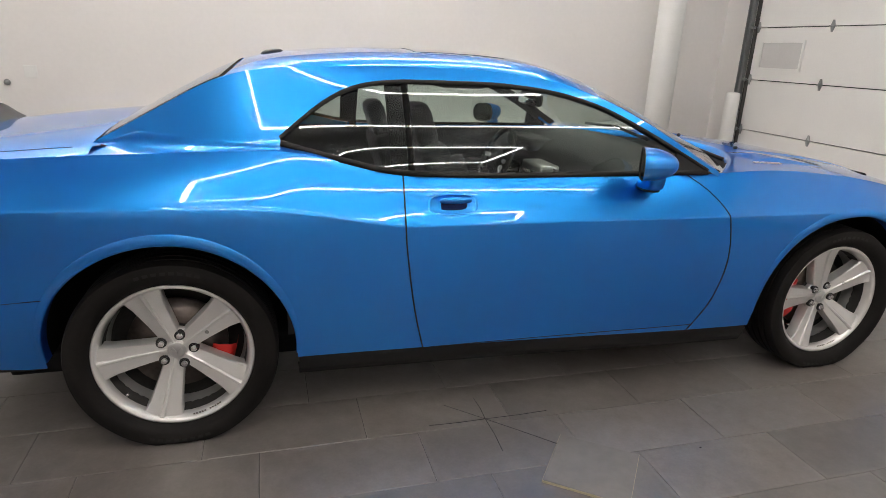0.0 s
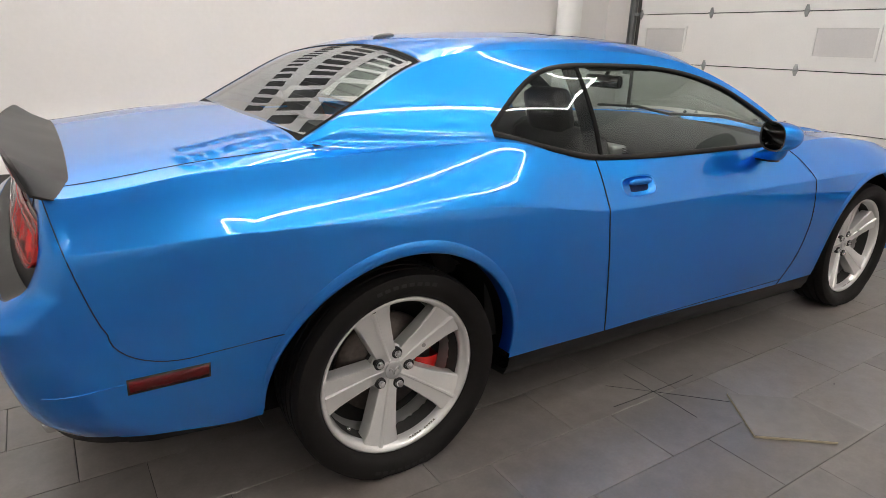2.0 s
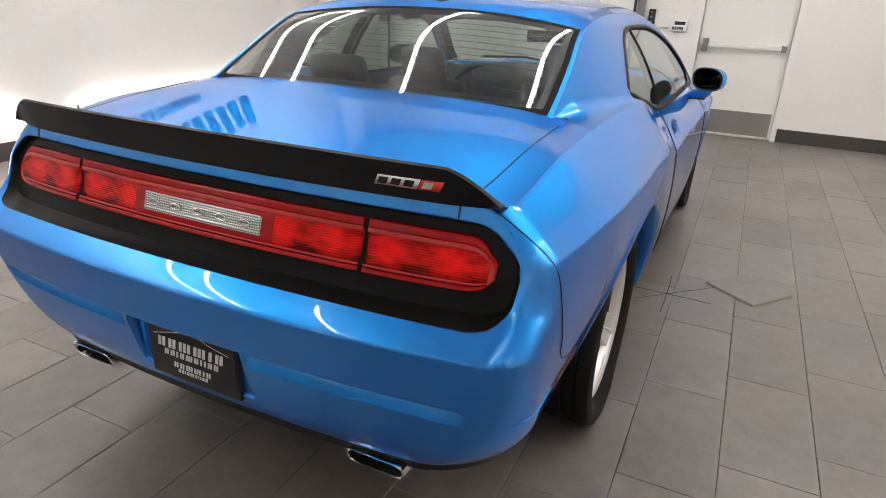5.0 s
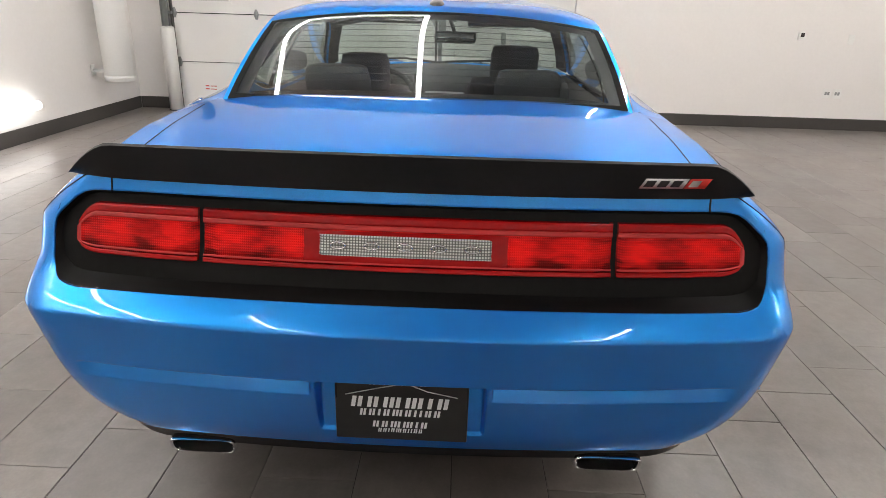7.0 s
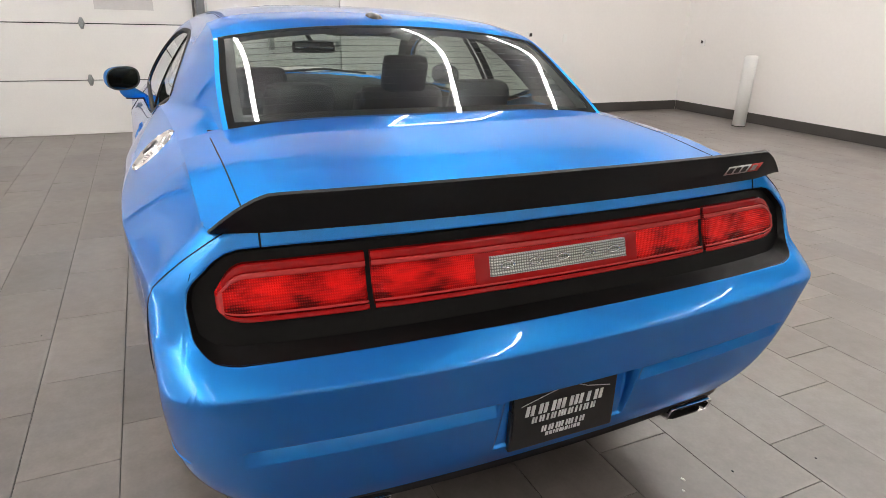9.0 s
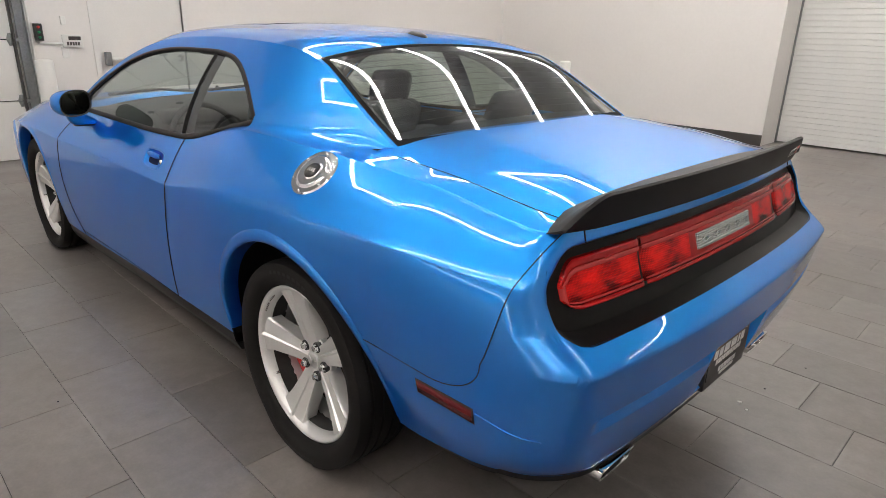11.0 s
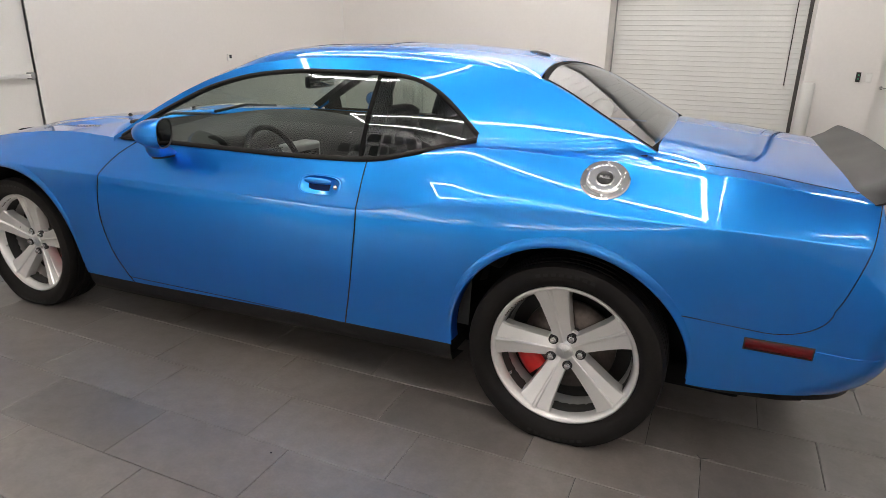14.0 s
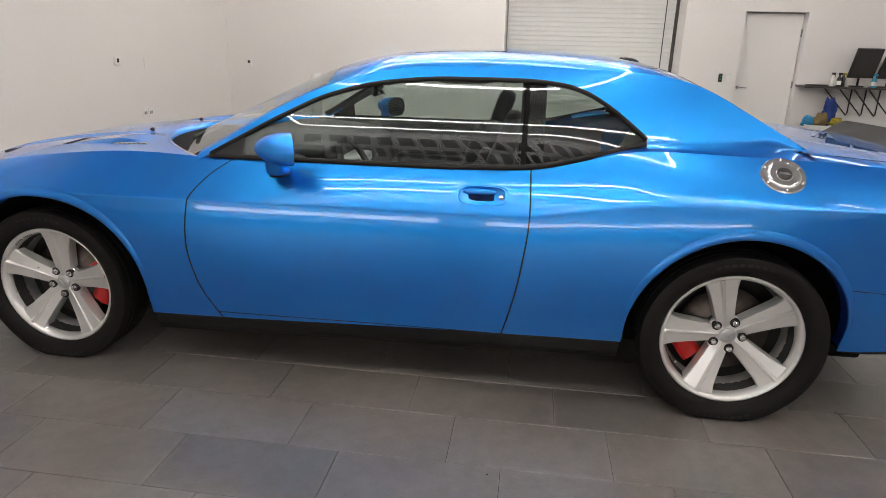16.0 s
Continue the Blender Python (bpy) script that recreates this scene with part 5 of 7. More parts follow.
for y0, y1, material, name in ((-0.500, -0.596, SILVER_TRIM, "badge_plate"), (-0.598, -0.646, BADGE_RED, "badge_end")):
    rows = [[(badge_x(y, z) - o, y - 0.012 * (z - 1.034) / 0.024, z) for z, o in ((1.033, -0.003), (1.034, 0.003), (1.057, 0.003), (1.058, -0.003))] for y in frange(y0, y1, 6)]
    part(name, grid_into(bmesh.new(), rows), material, spoiler, "small trunk badge")
for k in range(4):
    y = -0.516 - 0.029 * k + (0.0 if k < 3 else -0.012)
    rows = [[(badge_x(y + d, z) - 0.0040, y + d - 0.012 * (z - 1.034) / 0.024, z) for z in (1.038, 1.0455, 1.053)] for d in (0.010, 0.0, -0.011)]
    part("badge_bar", grid_into(bmesh.new(), rows), BLACK_TRIM if k < 3 else SILVER_TRIM, spoiler, smooth=False)

# roof antenna
rows = []
for k in range(13):
    e = k / 12
    x = 0.445 - 0.100 * e
    swell = max(0.0, 1 - abs(2 * e - 1) ** 2.6) ** 0.5
    h, w = 0.004 + 0.014 * swell * (0.75 + 0.25 * e), 0.003 + 0.027 * swell
    rows.append([(x, w * math.cos(a), roof_z(x) - 0.003 + h * math.sin(a)) for a in frange(0, math.pi, 12)])
part("roof_antenna", grid_into(bmesh.new(), rows), BLACK_TRIM, car, "black roof antenna pod")

# underbody
bm = box(-0.62, 3.45, -0.64, 0.64, 0.20, 0.30, bevel=0.02)
# Wider sill and tail boxes, unseen, added to block light under the car.
box_into(bm, 0.47, 2.42, -0.83, 0.83, 0.205, 0.29, bevel=0.01)
box_into(bm, -0.80, -0.44, -0.58, 0.58, 0.262, 0.31, bevel=0.02)
part("underbody", bm, BLACK_MATTE, car, "dark underbody")
# Two more unseen boxes that keep stray light off the floor.
part("muffler", box(-0.84, -0.48, -0.64, 0.64, 0.262, 0.33, bevel=0.03), BLACK_MATTE, car, "unseen dark box blocking light under the boot floor")
part("sill_floor", box(0.50, 2.44, -0.86, 0.86, 0.215, 0.30, bevel=0.02), BLACK_MATTE, car)
part("cabin_floor", box(0.48, 2.35, -0.82, 0.82, 0.30, 0.36), BLACK_MATTE, car)
part("trunk_well", box(-0.74, -0.12, -0.50, 0.50, 0.30, 0.98, bevel=0.02), BLACK_MATTE, car)
part("engine_bay", box(2.40, 3.45, -0.52, 0.52, 0.28, 0.90, bevel=0.02), BLACK_MATTE, car)


# ---- wheels ----
HUB_Z, INSET = 0.349, 0.030


def make_wheel(sgn, x, spin):
    """A wheel with tyre; its outside faces sgn along y."""
    w = part("wheel", lathe([(0.262, 0.085), (0.268, 0.082), (0.268, 0.070), (0.255, 0.060), (0.248, 0.0), (0.235, -0.06), (0.262, -0.115), (0.268, -0.12), (0.255, -0.12), (0.228, -0.055), (0.238, 0.0), (0.243, 0.05), (0.251, 0.072)], 72, closed=True), SILVER, car, "silver five-spoke wheel with a low-profile tyre")
    prof = [(0.274, 0.076), (0.280, 0.090), (0.300, 0.106), (0.322, 0.112), (0.343, 0.109), (0.355, 0.104), (0.3615, 0.088)]
    for g in (0.062, 0.022, -0.022, -0.062):
        prof += [(0.3635, g + 0.006), (0.356, g + 0.004), (0.356, g - 0.004), (0.3635, g - 0.006)]
    prof += [(0.3615, -0.088), (0.355, -0.104), (0.335, -0.118), (0.300, -0.115), (0.278, -0.095), (0.272, -0.03), (0.272, 0.04)]
    tyre = part("tyre", lathe(prof, 96, closed=True), RUBBER, w, "black low-profile tyre", angle=35)
    bm = bmesh.new()
    for k in range(72):
        a = 2 * math.pi * k / 72
        for h0, h1, da in ((0.070, 0.100, 0.010), (-0.070, -0.100, -0.010)):
            p, q = a, a + da * 2
            r0, r1 = 0.3638, 0.3565
            vs = [bm.verts.new((r * math.cos(t), h, r * math.sin(t))) for r, h, t in ((r0, h0, p), (r0, h0, p + 0.012), (r1, h1, q + 0.012), (r1, h1, q))]
            bm.faces.new(vs)
    part("tread_sipes", bm, GAP, w)["kind"] = "stuff"
    # raised sidewall ring and plain bars for its writing
    for b in range(2):
        for k in range(8):
            a = math.pi / 2 + b * math.pi - 0.34 + 0.085 * k
            rows = [[(r * math.cos(a + t), 0.1122, r * math.sin(a + t)) for t in frange(0, 0.055, 3)] for r in (0.322, 0.334)]
            part("sidewall_mark", grid_into(bmesh.new(), rows), surface_dark_rubber, w)
    for k in range(5):
        a = spin + 2 * math.pi * k / 5
        c, s = math.cos(a), math.sin(a)
        rows = []
        for r in (0.030, 0.060, 0.085, 0.12, 0.16, 0.20, 0.232, 0.252):
            e = (r - 0.03) / 0.222
            hw = 0.033 + 0.030 * e**1.2 + (0.014 * max(0, (e - 0.8) / 0.2) ** 2)
            face = 0.026 + 0.044 * e**1.25
            ridge = 0.007
            row = []
            for t, h in ((-1.0, face - 0.055), (-1.0, face - 0.008), (-0.93, face - 0.001), (-0.20, face), (-0.13, face + ridge * (0.2 + e)), (-0.02, face + ridge * (0.2 + e)), (0.08, face - 0.001), (0.92, face - 0.007), (1.0, face - 0.014), (1.0, face - 0.055)):
                row.append((r * c - hw * t * s, h, r * s + hw * t * c))
            rows.append(row)
        part("spoke", grid_into(bmesh.new(), rows), SILVER, w, angle=28)
        b = a + math.pi / 5
        hole = (0.058 * math.cos(b), 0, 0.058 * math.sin(b))
        part("lug_nut", lathe([(0.0125, 0.035), (0.0125, 0.066), (0.0095, 0.074), (0.0001, 0.076)], 12, "y", hole), CHROME, w, "chrome lug nut", angle=30)
        part("lug_seat", lathe([(0.0190, 0.040), (0.0182, 0.0615), (0.0165, 0.0622), (0.0140, 0.0605), (0.0125, 0.0590)], 20, "y", hole, caps=False), BLACK_TRIM, w, "dark lug nut seat")
    part("hub", lathe([(0.078, 0.02), (0.080, 0.044), (0.074, 0.050), (0.040, 0.053), (0.034, 0.056), (0.0001, 0.057)], 40), SILVER, w, angle=30)
    part("centre_cap", lathe([(0.029, 0.056), (0.031, 0.062), (0.027, 0.0645), (0.010, 0.066), (0.0001, 0.066)], 32), SILVER_TRIM, w, "round centre cap")
    bm = bmesh.new()
    for t in (-1, 1):
        tube_into(bm, [(t * 0.002, 0.0668, -0.012), (t * 0.005, 0.0668, 0.002), (t * 0.014, 0.0668, 0.012), (t * 0.018, 0.0664, 0.002)], 0.0022, 6)
    part("cap_emblem", bm, SILVER_TRIM, w)
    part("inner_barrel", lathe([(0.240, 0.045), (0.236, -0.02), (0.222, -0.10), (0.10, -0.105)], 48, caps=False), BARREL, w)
    part("brake_disc", lathe([(0.06, -0.030), (0.178, -0.030), (0.178, -0.052), (0.06, -0.052)], 48), STEEL, w, "steel brake disc")
    part("disc_hat", lathe([(0.0001, 0.018), (0.078, 0.016), (0.086, -0.03)], 32), DARK_STEEL, w)
    va = spin + 2 * math.pi * 2.5 / 5
    part("valve", tube([(0.226 * math.cos(va), 0.052, 0.226 * math.sin(va)), (0.222 * math.cos(va), 0.066, 0.222 * math.sin(va))], 0.005, 8), CHROME, w)
    bm = bmesh.new()
    for k in range(11):
        a = spin + 2 * math.pi * 3.5 / 5 - 0.22 + 0.040 * k
        rows = [[(r * math.cos(a + t), 0.0705 if r < 0.2455 else 0.0722, r * math.sin(a + t)) for t in (0, 0.026)] for r in (0.2445, 0.2500)]
        if k != 5:
            grid_into(bm, rows)
    part("rim_marks", bm, STEEL, w)
    # caliper ahead of the rear axle or behind the front one
    ca, arc = (-0.46, 0.38) if x < 1 else (math.pi + 0.02, 0.62)
    bm, rows = bmesh.new(), []
    for k in range(13):
        a = ca - arc + 2 * arc * k / 12
        f = 1 - 0.25 * abs(k - 6) / 6
        rows.append([(r * math.cos(a), h, r * math.sin(a)) for r, h in ((0.118, -0.02), (0.122, 0.008 * f), (0.145, 0.024 * f), (0.185, 0.024 * f), (0.208, 0.008), (0.212, -0.07))])
    grid_into(bm, rows)
    cal = part("brake_caliper", bm, CALIPER, w, "red brake caliper")
    m = Matrix.Translation((x, sgn * 0.80, HUB_Z)) @ Matrix.Diagonal((1, sgn, 1, 1))
    for v in w.data.vertices:
        v.co.x, v.co.z = v.co.x * 1.028, v.co.z * 1.028
    for o in w.children:
        if o.name.startswith(("lug", "hub", "centre_cap", "cap_emblem", "disc_hat", "brake_caliper")):
            for v in o.data.vertices:
                v.co.y -= INSET
        if o.name.startswith(("tyre", "tread", "sidewall")):
            # the tyre flattens and bulges where it carries the car
            for v in o.data.vertices:
                sink = -HUB_Z + 0.0015 - v.co.z
                if sink > 0:
                    v.co.z += sink
                elif v.co.z < -0.27 and v.co.y > 0.09:
                    v.co.y += 0.006 * min(1.0, (-0.27 - v.co.z) / 0.05)
        elif not o.name.startswith(("brake", "disc")):
            for v in o.data.vertices:
                v.co.x, v.co.z = v.co.x * 1.028, v.co.z * 1.028
    w.matrix_basis = m
    return w


surface_dark_rubber = surface("raised_rubber", (0.0062, 0.0058, 0.0055), 0.78, vary=0.15)
make_wheel(-1, 0.0, radians(40))
make_wheel(-1, WB + 0.018, radians(32))
make_wheel(1, 0.0, radians(148))
make_wheel(1, WB + 0.022, radians(167))

# ---- car interior ----
def cushion(x0, x1, y0, y1, z0, z1, r=0.05, m=None):
    return box(x0, x1, y0, y1, z0, z1, bevel=r, m=m)


for sgn in (1, -1):
    yc = sgn * 0.37
    seat = part("front_seat", cushion(1.12, 1.62, yc - 0.25, yc + 0.25, 0.46, 0.62), LEATHER, car, "dark leather bucket seat")
    lean = Matrix.Translation((1.20 if sgn < 0 else 1.13, 0, 0.56 if sgn < 0 else 0.51)) @ Matrix.Rotation(radians(-18), 4, "Y")
    bm = bmesh.new()
    box_into(bm, -0.075, 0.05, yc - 0.22, yc + 0.22, 0.0, 0.52, bevel=0.045, m=lean)
    for t in (-1, 1):
        box_into(bm, -0.06, 0.10, yc + t * 0.19 - 0.045, yc + t * 0.19 + 0.045, 0.05, 0.46, bevel=0.035, m=lean)
    part("seat_back", bm, LEATHER, seat)
    part("headrest", box(-0.055, 0.04, yc - 0.12, yc + 0.12, 0.49, 0.69, bevel=0.045, m=lean), LEATHER, seat)
    for t in (-0.05, 0.05):
        part("headrest_post", tube([lean @ Vector((0, yc + t, 0.48)), lean @ Vector((0, yc + t, 0.56))], 0.007, 8), CHROME, seat)
    # rear bench half with its head bump
    lean2 = Matrix.Translation((0.42, 0, 0.55)) @ Matrix.Rotation(radians(-24), 4, "Y")
    bench = part("rear_seat", cushion(0.40, 0.88, sgn * 0.04, sgn * 0.60, 0.46, 0.60), LEATHER, car, "dark leather rear seat")
    part("seat_back", box(-0.08, 0.05, min(sgn * 0.03, sgn * 0.60), max(sgn * 0.03, sgn * 0.60), 0.0, 0.55, bevel=0.05, m=lean2), LEATHER, bench)
    part("headrest", box(-0.06, 0.045, sgn * 0.36 - 0.125, sgn * 0.36 + 0.125, 0.40, 0.68, bevel=0.05, m=lean2), LEATHER, bench)
    # inner door skins
    rows = [[(x, sgn * (0.80 - 0.03 * math.sin(math.pi * k / 6)), 0.36 + 0.615 * k / 6) for k in range(7)] for x in frange(0.40, 2.30, 20)]
    part("door_card", grid_into(bmesh.new(), rows), DASH, car, "dark grey door card")
    part("armrest", cushion(1.0, 1.7, sgn * 0.70, sgn * 0.79, 0.70, 0.77, 0.02), LEATHER, car)
part("parcel_shelf", grid_into(bmesh.new(), [[(x, y, 1.035 + (x + 0.2) * 0.02) for y in frange(-0.72, 0.72, 10)] for x in frange(-0.22, 0.22, 5)]), DASH, car, "dark parcel shelf")
part("rear_speaker_cover", box(0.0, 0.14, 0.28, 0.60, 1.035, 1.05, bevel=0.006), BLACK_MATTE, car)
part("rear_speaker_cover", box(0.0, 0.14, -0.60, -0.28, 1.035, 1.05, bevel=0.006), BLACK_MATTE, car)
rows = []
for y in frange(-0.79, 0.79, 24):
    b = 0.06 * (y / 0.79) ** 2
    q = 1 - (y / 0.79) ** 2
    rows.append([(1.86 - b, y, 0.60), (1.80 - b, y, 0.74), (1.83 - b, y, 0.89), (1.90 - b, y, 0.935 + 0.025 * q), (2.08 - b, y, 0.955 + 0.055 * q), (2.20 - b, y, 0.962 + 0.062 * q), (2.32 - b, y, 0.962 + 0.02 * q)])
part("dashboard", grid_into(bmesh.new(), rows), DASH, car, "dark grey dashboard")
part("instrument_hood", cushion(1.78, 1.95, 0.20, 0.54, 0.90, 0.975, 0.03), DASH, car)
part("centre_stack", cushion(1.72, 1.84, -0.13, 0.13, 0.55, 0.88, 0.02), SILVER_TRIM, car, "silver centre console face")
part("dash_screen", box(1.712, 1.722, -0.10, 0.10, 0.75, 0.84), DARK_GLASS, car)
for y in (-0.62, -0.10, 0.10, 0.66):
    bm = bmesh.new()
    for k in range(5):
        box_into(bm, 1.792, 1.806, y - 0.055, y + 0.055, 0.815 + 0.012 * k, 0.820 + 0.012 * k)
    part("air_vent", bm, SILVER_TRIM if abs(y) > 0.3 else BLACK_TRIM, car, "slatted air vent", smooth=False)
part("console", cushion(0.95, 1.78, -0.12, 0.12, 0.36, 0.66, 0.03), DASH, car)
part("gear_lever", tube([(1.50, 0.0, 0.64), (1.48, 0, 0.76)], 0.014, 10), BLACK_TRIM, car)
tilt = Matrix.Translation((1.66, 0.37, 0.84)) @ Matrix.Rotation(radians(-66), 4, "Y")
wheel_pts = [tilt @ Vector((0.185 * math.cos(a), 0.185 * math.sin(a), 0)) for a in frange(0, 2 * math.pi, 40)[:-1]]
steering = part("steering_wheel", tube(wheel_pts, 0.016, 10, closed=True), LEATHER, car, "black leather steering wheel")
bm = bmesh.new()
for a in (math.pi / 2, -math.pi / 2, 0.35 * math.pi + math.pi, -0.35 * math.pi + math.pi):
    tube_into(bm, [tilt @ Vector((0.05 * math.cos(a), 0.05 * math.sin(a), -0.02)), tilt @ Vector((0.18 * math.cos(a), 0.18 * math.sin(a), 0))], 0.013, 8)
part("steering_spokes", bm, SILVER_TRIM, steering)
part("horn_pad", box(-0.07, 0.07, -0.08, 0.08, -0.03, 0.015, bevel=0.02, m=tilt), DASH, steering)
part("column", tube([(1.68, 0.37, 0.83), (1.85, 0.37, 0.76)], 0.04, 10), BLACK_TRIM, steering)
inner = part("inside_mirror", box(1.645, 1.680, -0.185, 0.065, 1.185, 1.250, bevel=0.022), BLACK_TRIM, car, "black inside mirror")
part("mirror_face", box(1.642, 1.6446, -0.172, 0.052, 1.195, 1.240), MIRROR, inner)
part("mirror_stem", tube([(1.675, -0.06, 1.235), (1.74, -0.03, 1.30), (1.77, -0.02, 1.318)], 0.012, 8), BLACK_TRIM, inner)
for sgn in (1, -1):
    part("sun_visor", box(1.50, 1.655, sgn * 0.14, sgn * 0.47, 1.292, 1.306, bevel=0.006), HEADLINER, car)
    part("grab_strap", tube([(1.0, sgn * 0.56, 1.315), (1.06, sgn * 0.55, 1.30), (1.22, sgn * 0.55, 1.30), (1.28, sgn * 0.56, 1.315)], 0.010, 8), HEADLINER, car)


# ---- room ----
FX, BX, LY, RY, H = 6.20, -6.5, 4.25, -7.45, 4.45
T = 0.2
ROLL0, ROLL1, ROLLZ, ROLLD = -1.41, 1.385, 3.0, 0.45


def slab(name, *b, material=WALL, label="", category="wall", kind="structure"):
    ob = part(name, box(*b), material, None, smooth=False)
    return tagged(ob, label, category, "", kind)


# left wall
slab("wall_left", BX - T, FX + T, LY, LY + T, 0, H, label="plain white painted wall with black lettering")
# front wall with the sectional door and the exit door openings
GD0, GD1, GDZ = 0.22, 3.715, 3.35
ED0, ED1, EDZ = -1.51, -0.537, 2.05
bm = bmesh.new()
box_into(bm, FX, FX + T, GD1, LY, 0, H)
box_into(bm, FX, FX + T, GD0, GD1, GDZ, H)
box_into(bm, FX, FX + T, ED1, GD0, 0, H)
box_into(bm, FX, FX + T, ED0, ED1, EDZ, H)
box_into(bm, FX, FX + T, RY - T, ED0, 0, H)
tagged(part("wall_front", bm, WALL, smooth=False), "white painted wall with a garage door and an exit door", "wall", "", "structure")
# right wall with the shutter recess and the staff door
SD0, SD1, SDZ = -3.20, -2.295, 2.07
bm = bmesh.new()
box_into(bm, ROLL1, FX, RY - T, RY, 0, H)
box_into(bm, ROLL1, ROLL1 + T, RY - T - ROLLD, RY - T, 0, H)
box_into(bm, ROLL0, ROLL1, RY - T, RY, ROLLZ, H)
box_into(bm, ROLL0 - T, ROLL0, RY - T - ROLLD, RY - T, 0, H)
box_into(bm, SD1, ROLL0, RY - T, RY, 0, H)
box_into(bm, SD0, SD1, RY - T, RY, SDZ, H)
box_into(bm, BX - T, SD0, RY - T, RY, 0, H)
box_into(bm, ROLL0 - T, ROLL1 + T, RY - 2 * T - ROLLD, RY - T - ROLLD - 0.1, 0, H)
box_into(bm, SD0 - 0.1, SD1 + 0.1, RY - T - 0.12, RY - T - 0.02, 0, SDZ + 0.1)
tagged(part("wall_right", bm, WALL, smooth=False), "white painted wall with a shutter recess and a door", "wall", "", "structure")
slab("wall_back", BX - T, BX, RY - T, LY + T, 0, H, label="plain white painted wall")
tagged(part("ceiling", box(BX - T, FX + T, RY - 2 * T - ROLLD, LY + T, H, H + 0.15), CEILING, smooth=False), "ceiling in a darkened grey, with linear lights", "ceiling", "", "structure")

# baseboards
def skirting(name, *b):
    tagged(part(name, box(*b, bevel=0.003), BASE, smooth=False), "dark rubber skirting along the wall", "baseboard", "", "structure")


skirting("baseboard", BX, FX - 0.012, LY - 0.012, LY, 0, 0.15)
skirting("baseboard", FX - 0.012, FX, GD1 + 0.10, LY - 0.013, 0, 0.15)
skirting("baseboard", FX - 0.012, FX, RY + 0.013, ED0 - 0.06, 0, 0.15)
skirting("baseboard", FX - 0.012, FX, ED1 + 0.06, GD0 - 0.10, 0, 0.15)
skirting("baseboard", ROLL1, FX - 0.013, RY, RY + 0.012, 0, 0.15)
skirting("baseboard", SD1 + 0.06, ROLL0 - 0.004, RY, RY + 0.012, 0, 0.15)
skirting("baseboard", BX, SD0 - 0.06, RY, RY + 0.012, 0, 0.15)
skirting("baseboard", BX, BX + 0.012, RY + 0.013, LY - 0.013, 0, 0.15)

# sectional garage door
gate = thing("garage_door", "white sectional garage door with small window panels, closed", "garage door", (FX + 0.05, (GD0 + GD1) / 2, 0), kind="structure")
for k in range(6):
    z0, z1 = 0.612 * k, min(0.612 * (k + 1) - 0.006, GDZ)
    sec = part("door_section", box(FX + 0.03, FX + 0.08, GD0, GD1, z0 + 0.004, z1, bevel=0.004), DOOR_WHITE, gate, smooth=False)
    if k == 2:
        for j in range(2):
            yc = 3.23 - 2.25 * j
            fr = bmesh.new()
            for a in ((yc - 0.33, yc + 0.33, 1.66, 1.69), (yc - 0.33, yc + 0.33, 1.345, 1.375), (yc - 0.33, yc - 0.30, 1.375, 1.66), (yc + 0.30, yc + 0.33, 1.375, 1.66)):
                box_into(fr, FX + 0.015, FX + 0.032, *a)
            win = part("window_frame", fr, DOOR_WHITE, sec, smooth=False)
            part("window_pane", box(FX + 0.024, FX + 0.029, yc - 0.30, yc + 0.30, 1.375, 1.66), PANE, sec, smooth=False)
    if k:
        for y in (3.655, 2.585, 1.43, 0.28):
            bm = bmesh.new()
            vs = []
            zc = z0 + 0.001
            for f, xx in ((1.0, FX + 0.026), (0.55, FX + 0.012)):
                pts = [(-0.014, 0.062), (0.014, 0.062), (0.030, 0.012), (0.030, -0.012), (0.014, -0.062), (-0.014, -0.062), (-0.030, -0.012), (-0.030, 0.012)]
                vs.append([bm.verts.new((xx, y + a * f, zc + b * f)) for a, b in pts])
            for i in range(8):
                bm.faces.new((vs[0][i], vs[0][(i + 1) % 8], vs[1][(i + 1) % 8], vs[1][i]))
            bm.faces.new(vs[1])
            hinge = part("door_hinge", bm, GREY_METAL, gate, "galvanised panel hinge", smooth=False)
            part("hinge_pin", tube([(FX + 0.012, y - 0.035, zc), (FX + 0.012, y + 0.035, zc)], 0.008, 8), GREY_METAL, hinge)
for y, o in ((GD1 + 0.045, 1), (GD0 - 0.045, -1)):
    bm = bmesh.new()
    box_into(bm, FX - 0.05, FX - 0.002, y - 0.045, y - 0.038, 0, 3.5)
    box_into(bm, FX - 0.05, FX - 0.002, y + 0.038, y + 0.045, 0, 3.5)
    box_into(bm, FX - 0.010, FX - 0.002, y - 0.038, y + 0.038, 0, 3.5)
    track = part("door_track", bm, GREY_METAL, gate, "grey steel door track", smooth=False)
    part("track_seal", box(FX - 0.012, FX + 0.028, y - o * 0.075 - 0.012, y - o * 0.075 + 0.012, 0, 3.35), BASE, gate, smooth=False)
    for k in range(1, 6):
        part("roller_bracket", box(FX - 0.045, FX - 0.012, y - o * 0.05 - 0.045, y - o * 0.05 + 0.02, 0.612 * k - 0.018, 0.612 * k + 0.018), GREY_METAL, gate, smooth=False)
bm = bmesh.new()
for r, (a, b) in enumerate(((0.30, 0.24), (0.26, 0.21))):
    box_into(bm, FX + 0.0265, FX + 0.0295, 3.35 - 0.05, 3.35, a, a + 0.014)
    box_into(bm, FX + 0.0265, FX + 0.0295, 3.35 - 0.15, 3.35 - 0.07, a, a + 0.010)
part("warning_label", bm, CALIPER, gate, "small printed warning label", smooth=False)

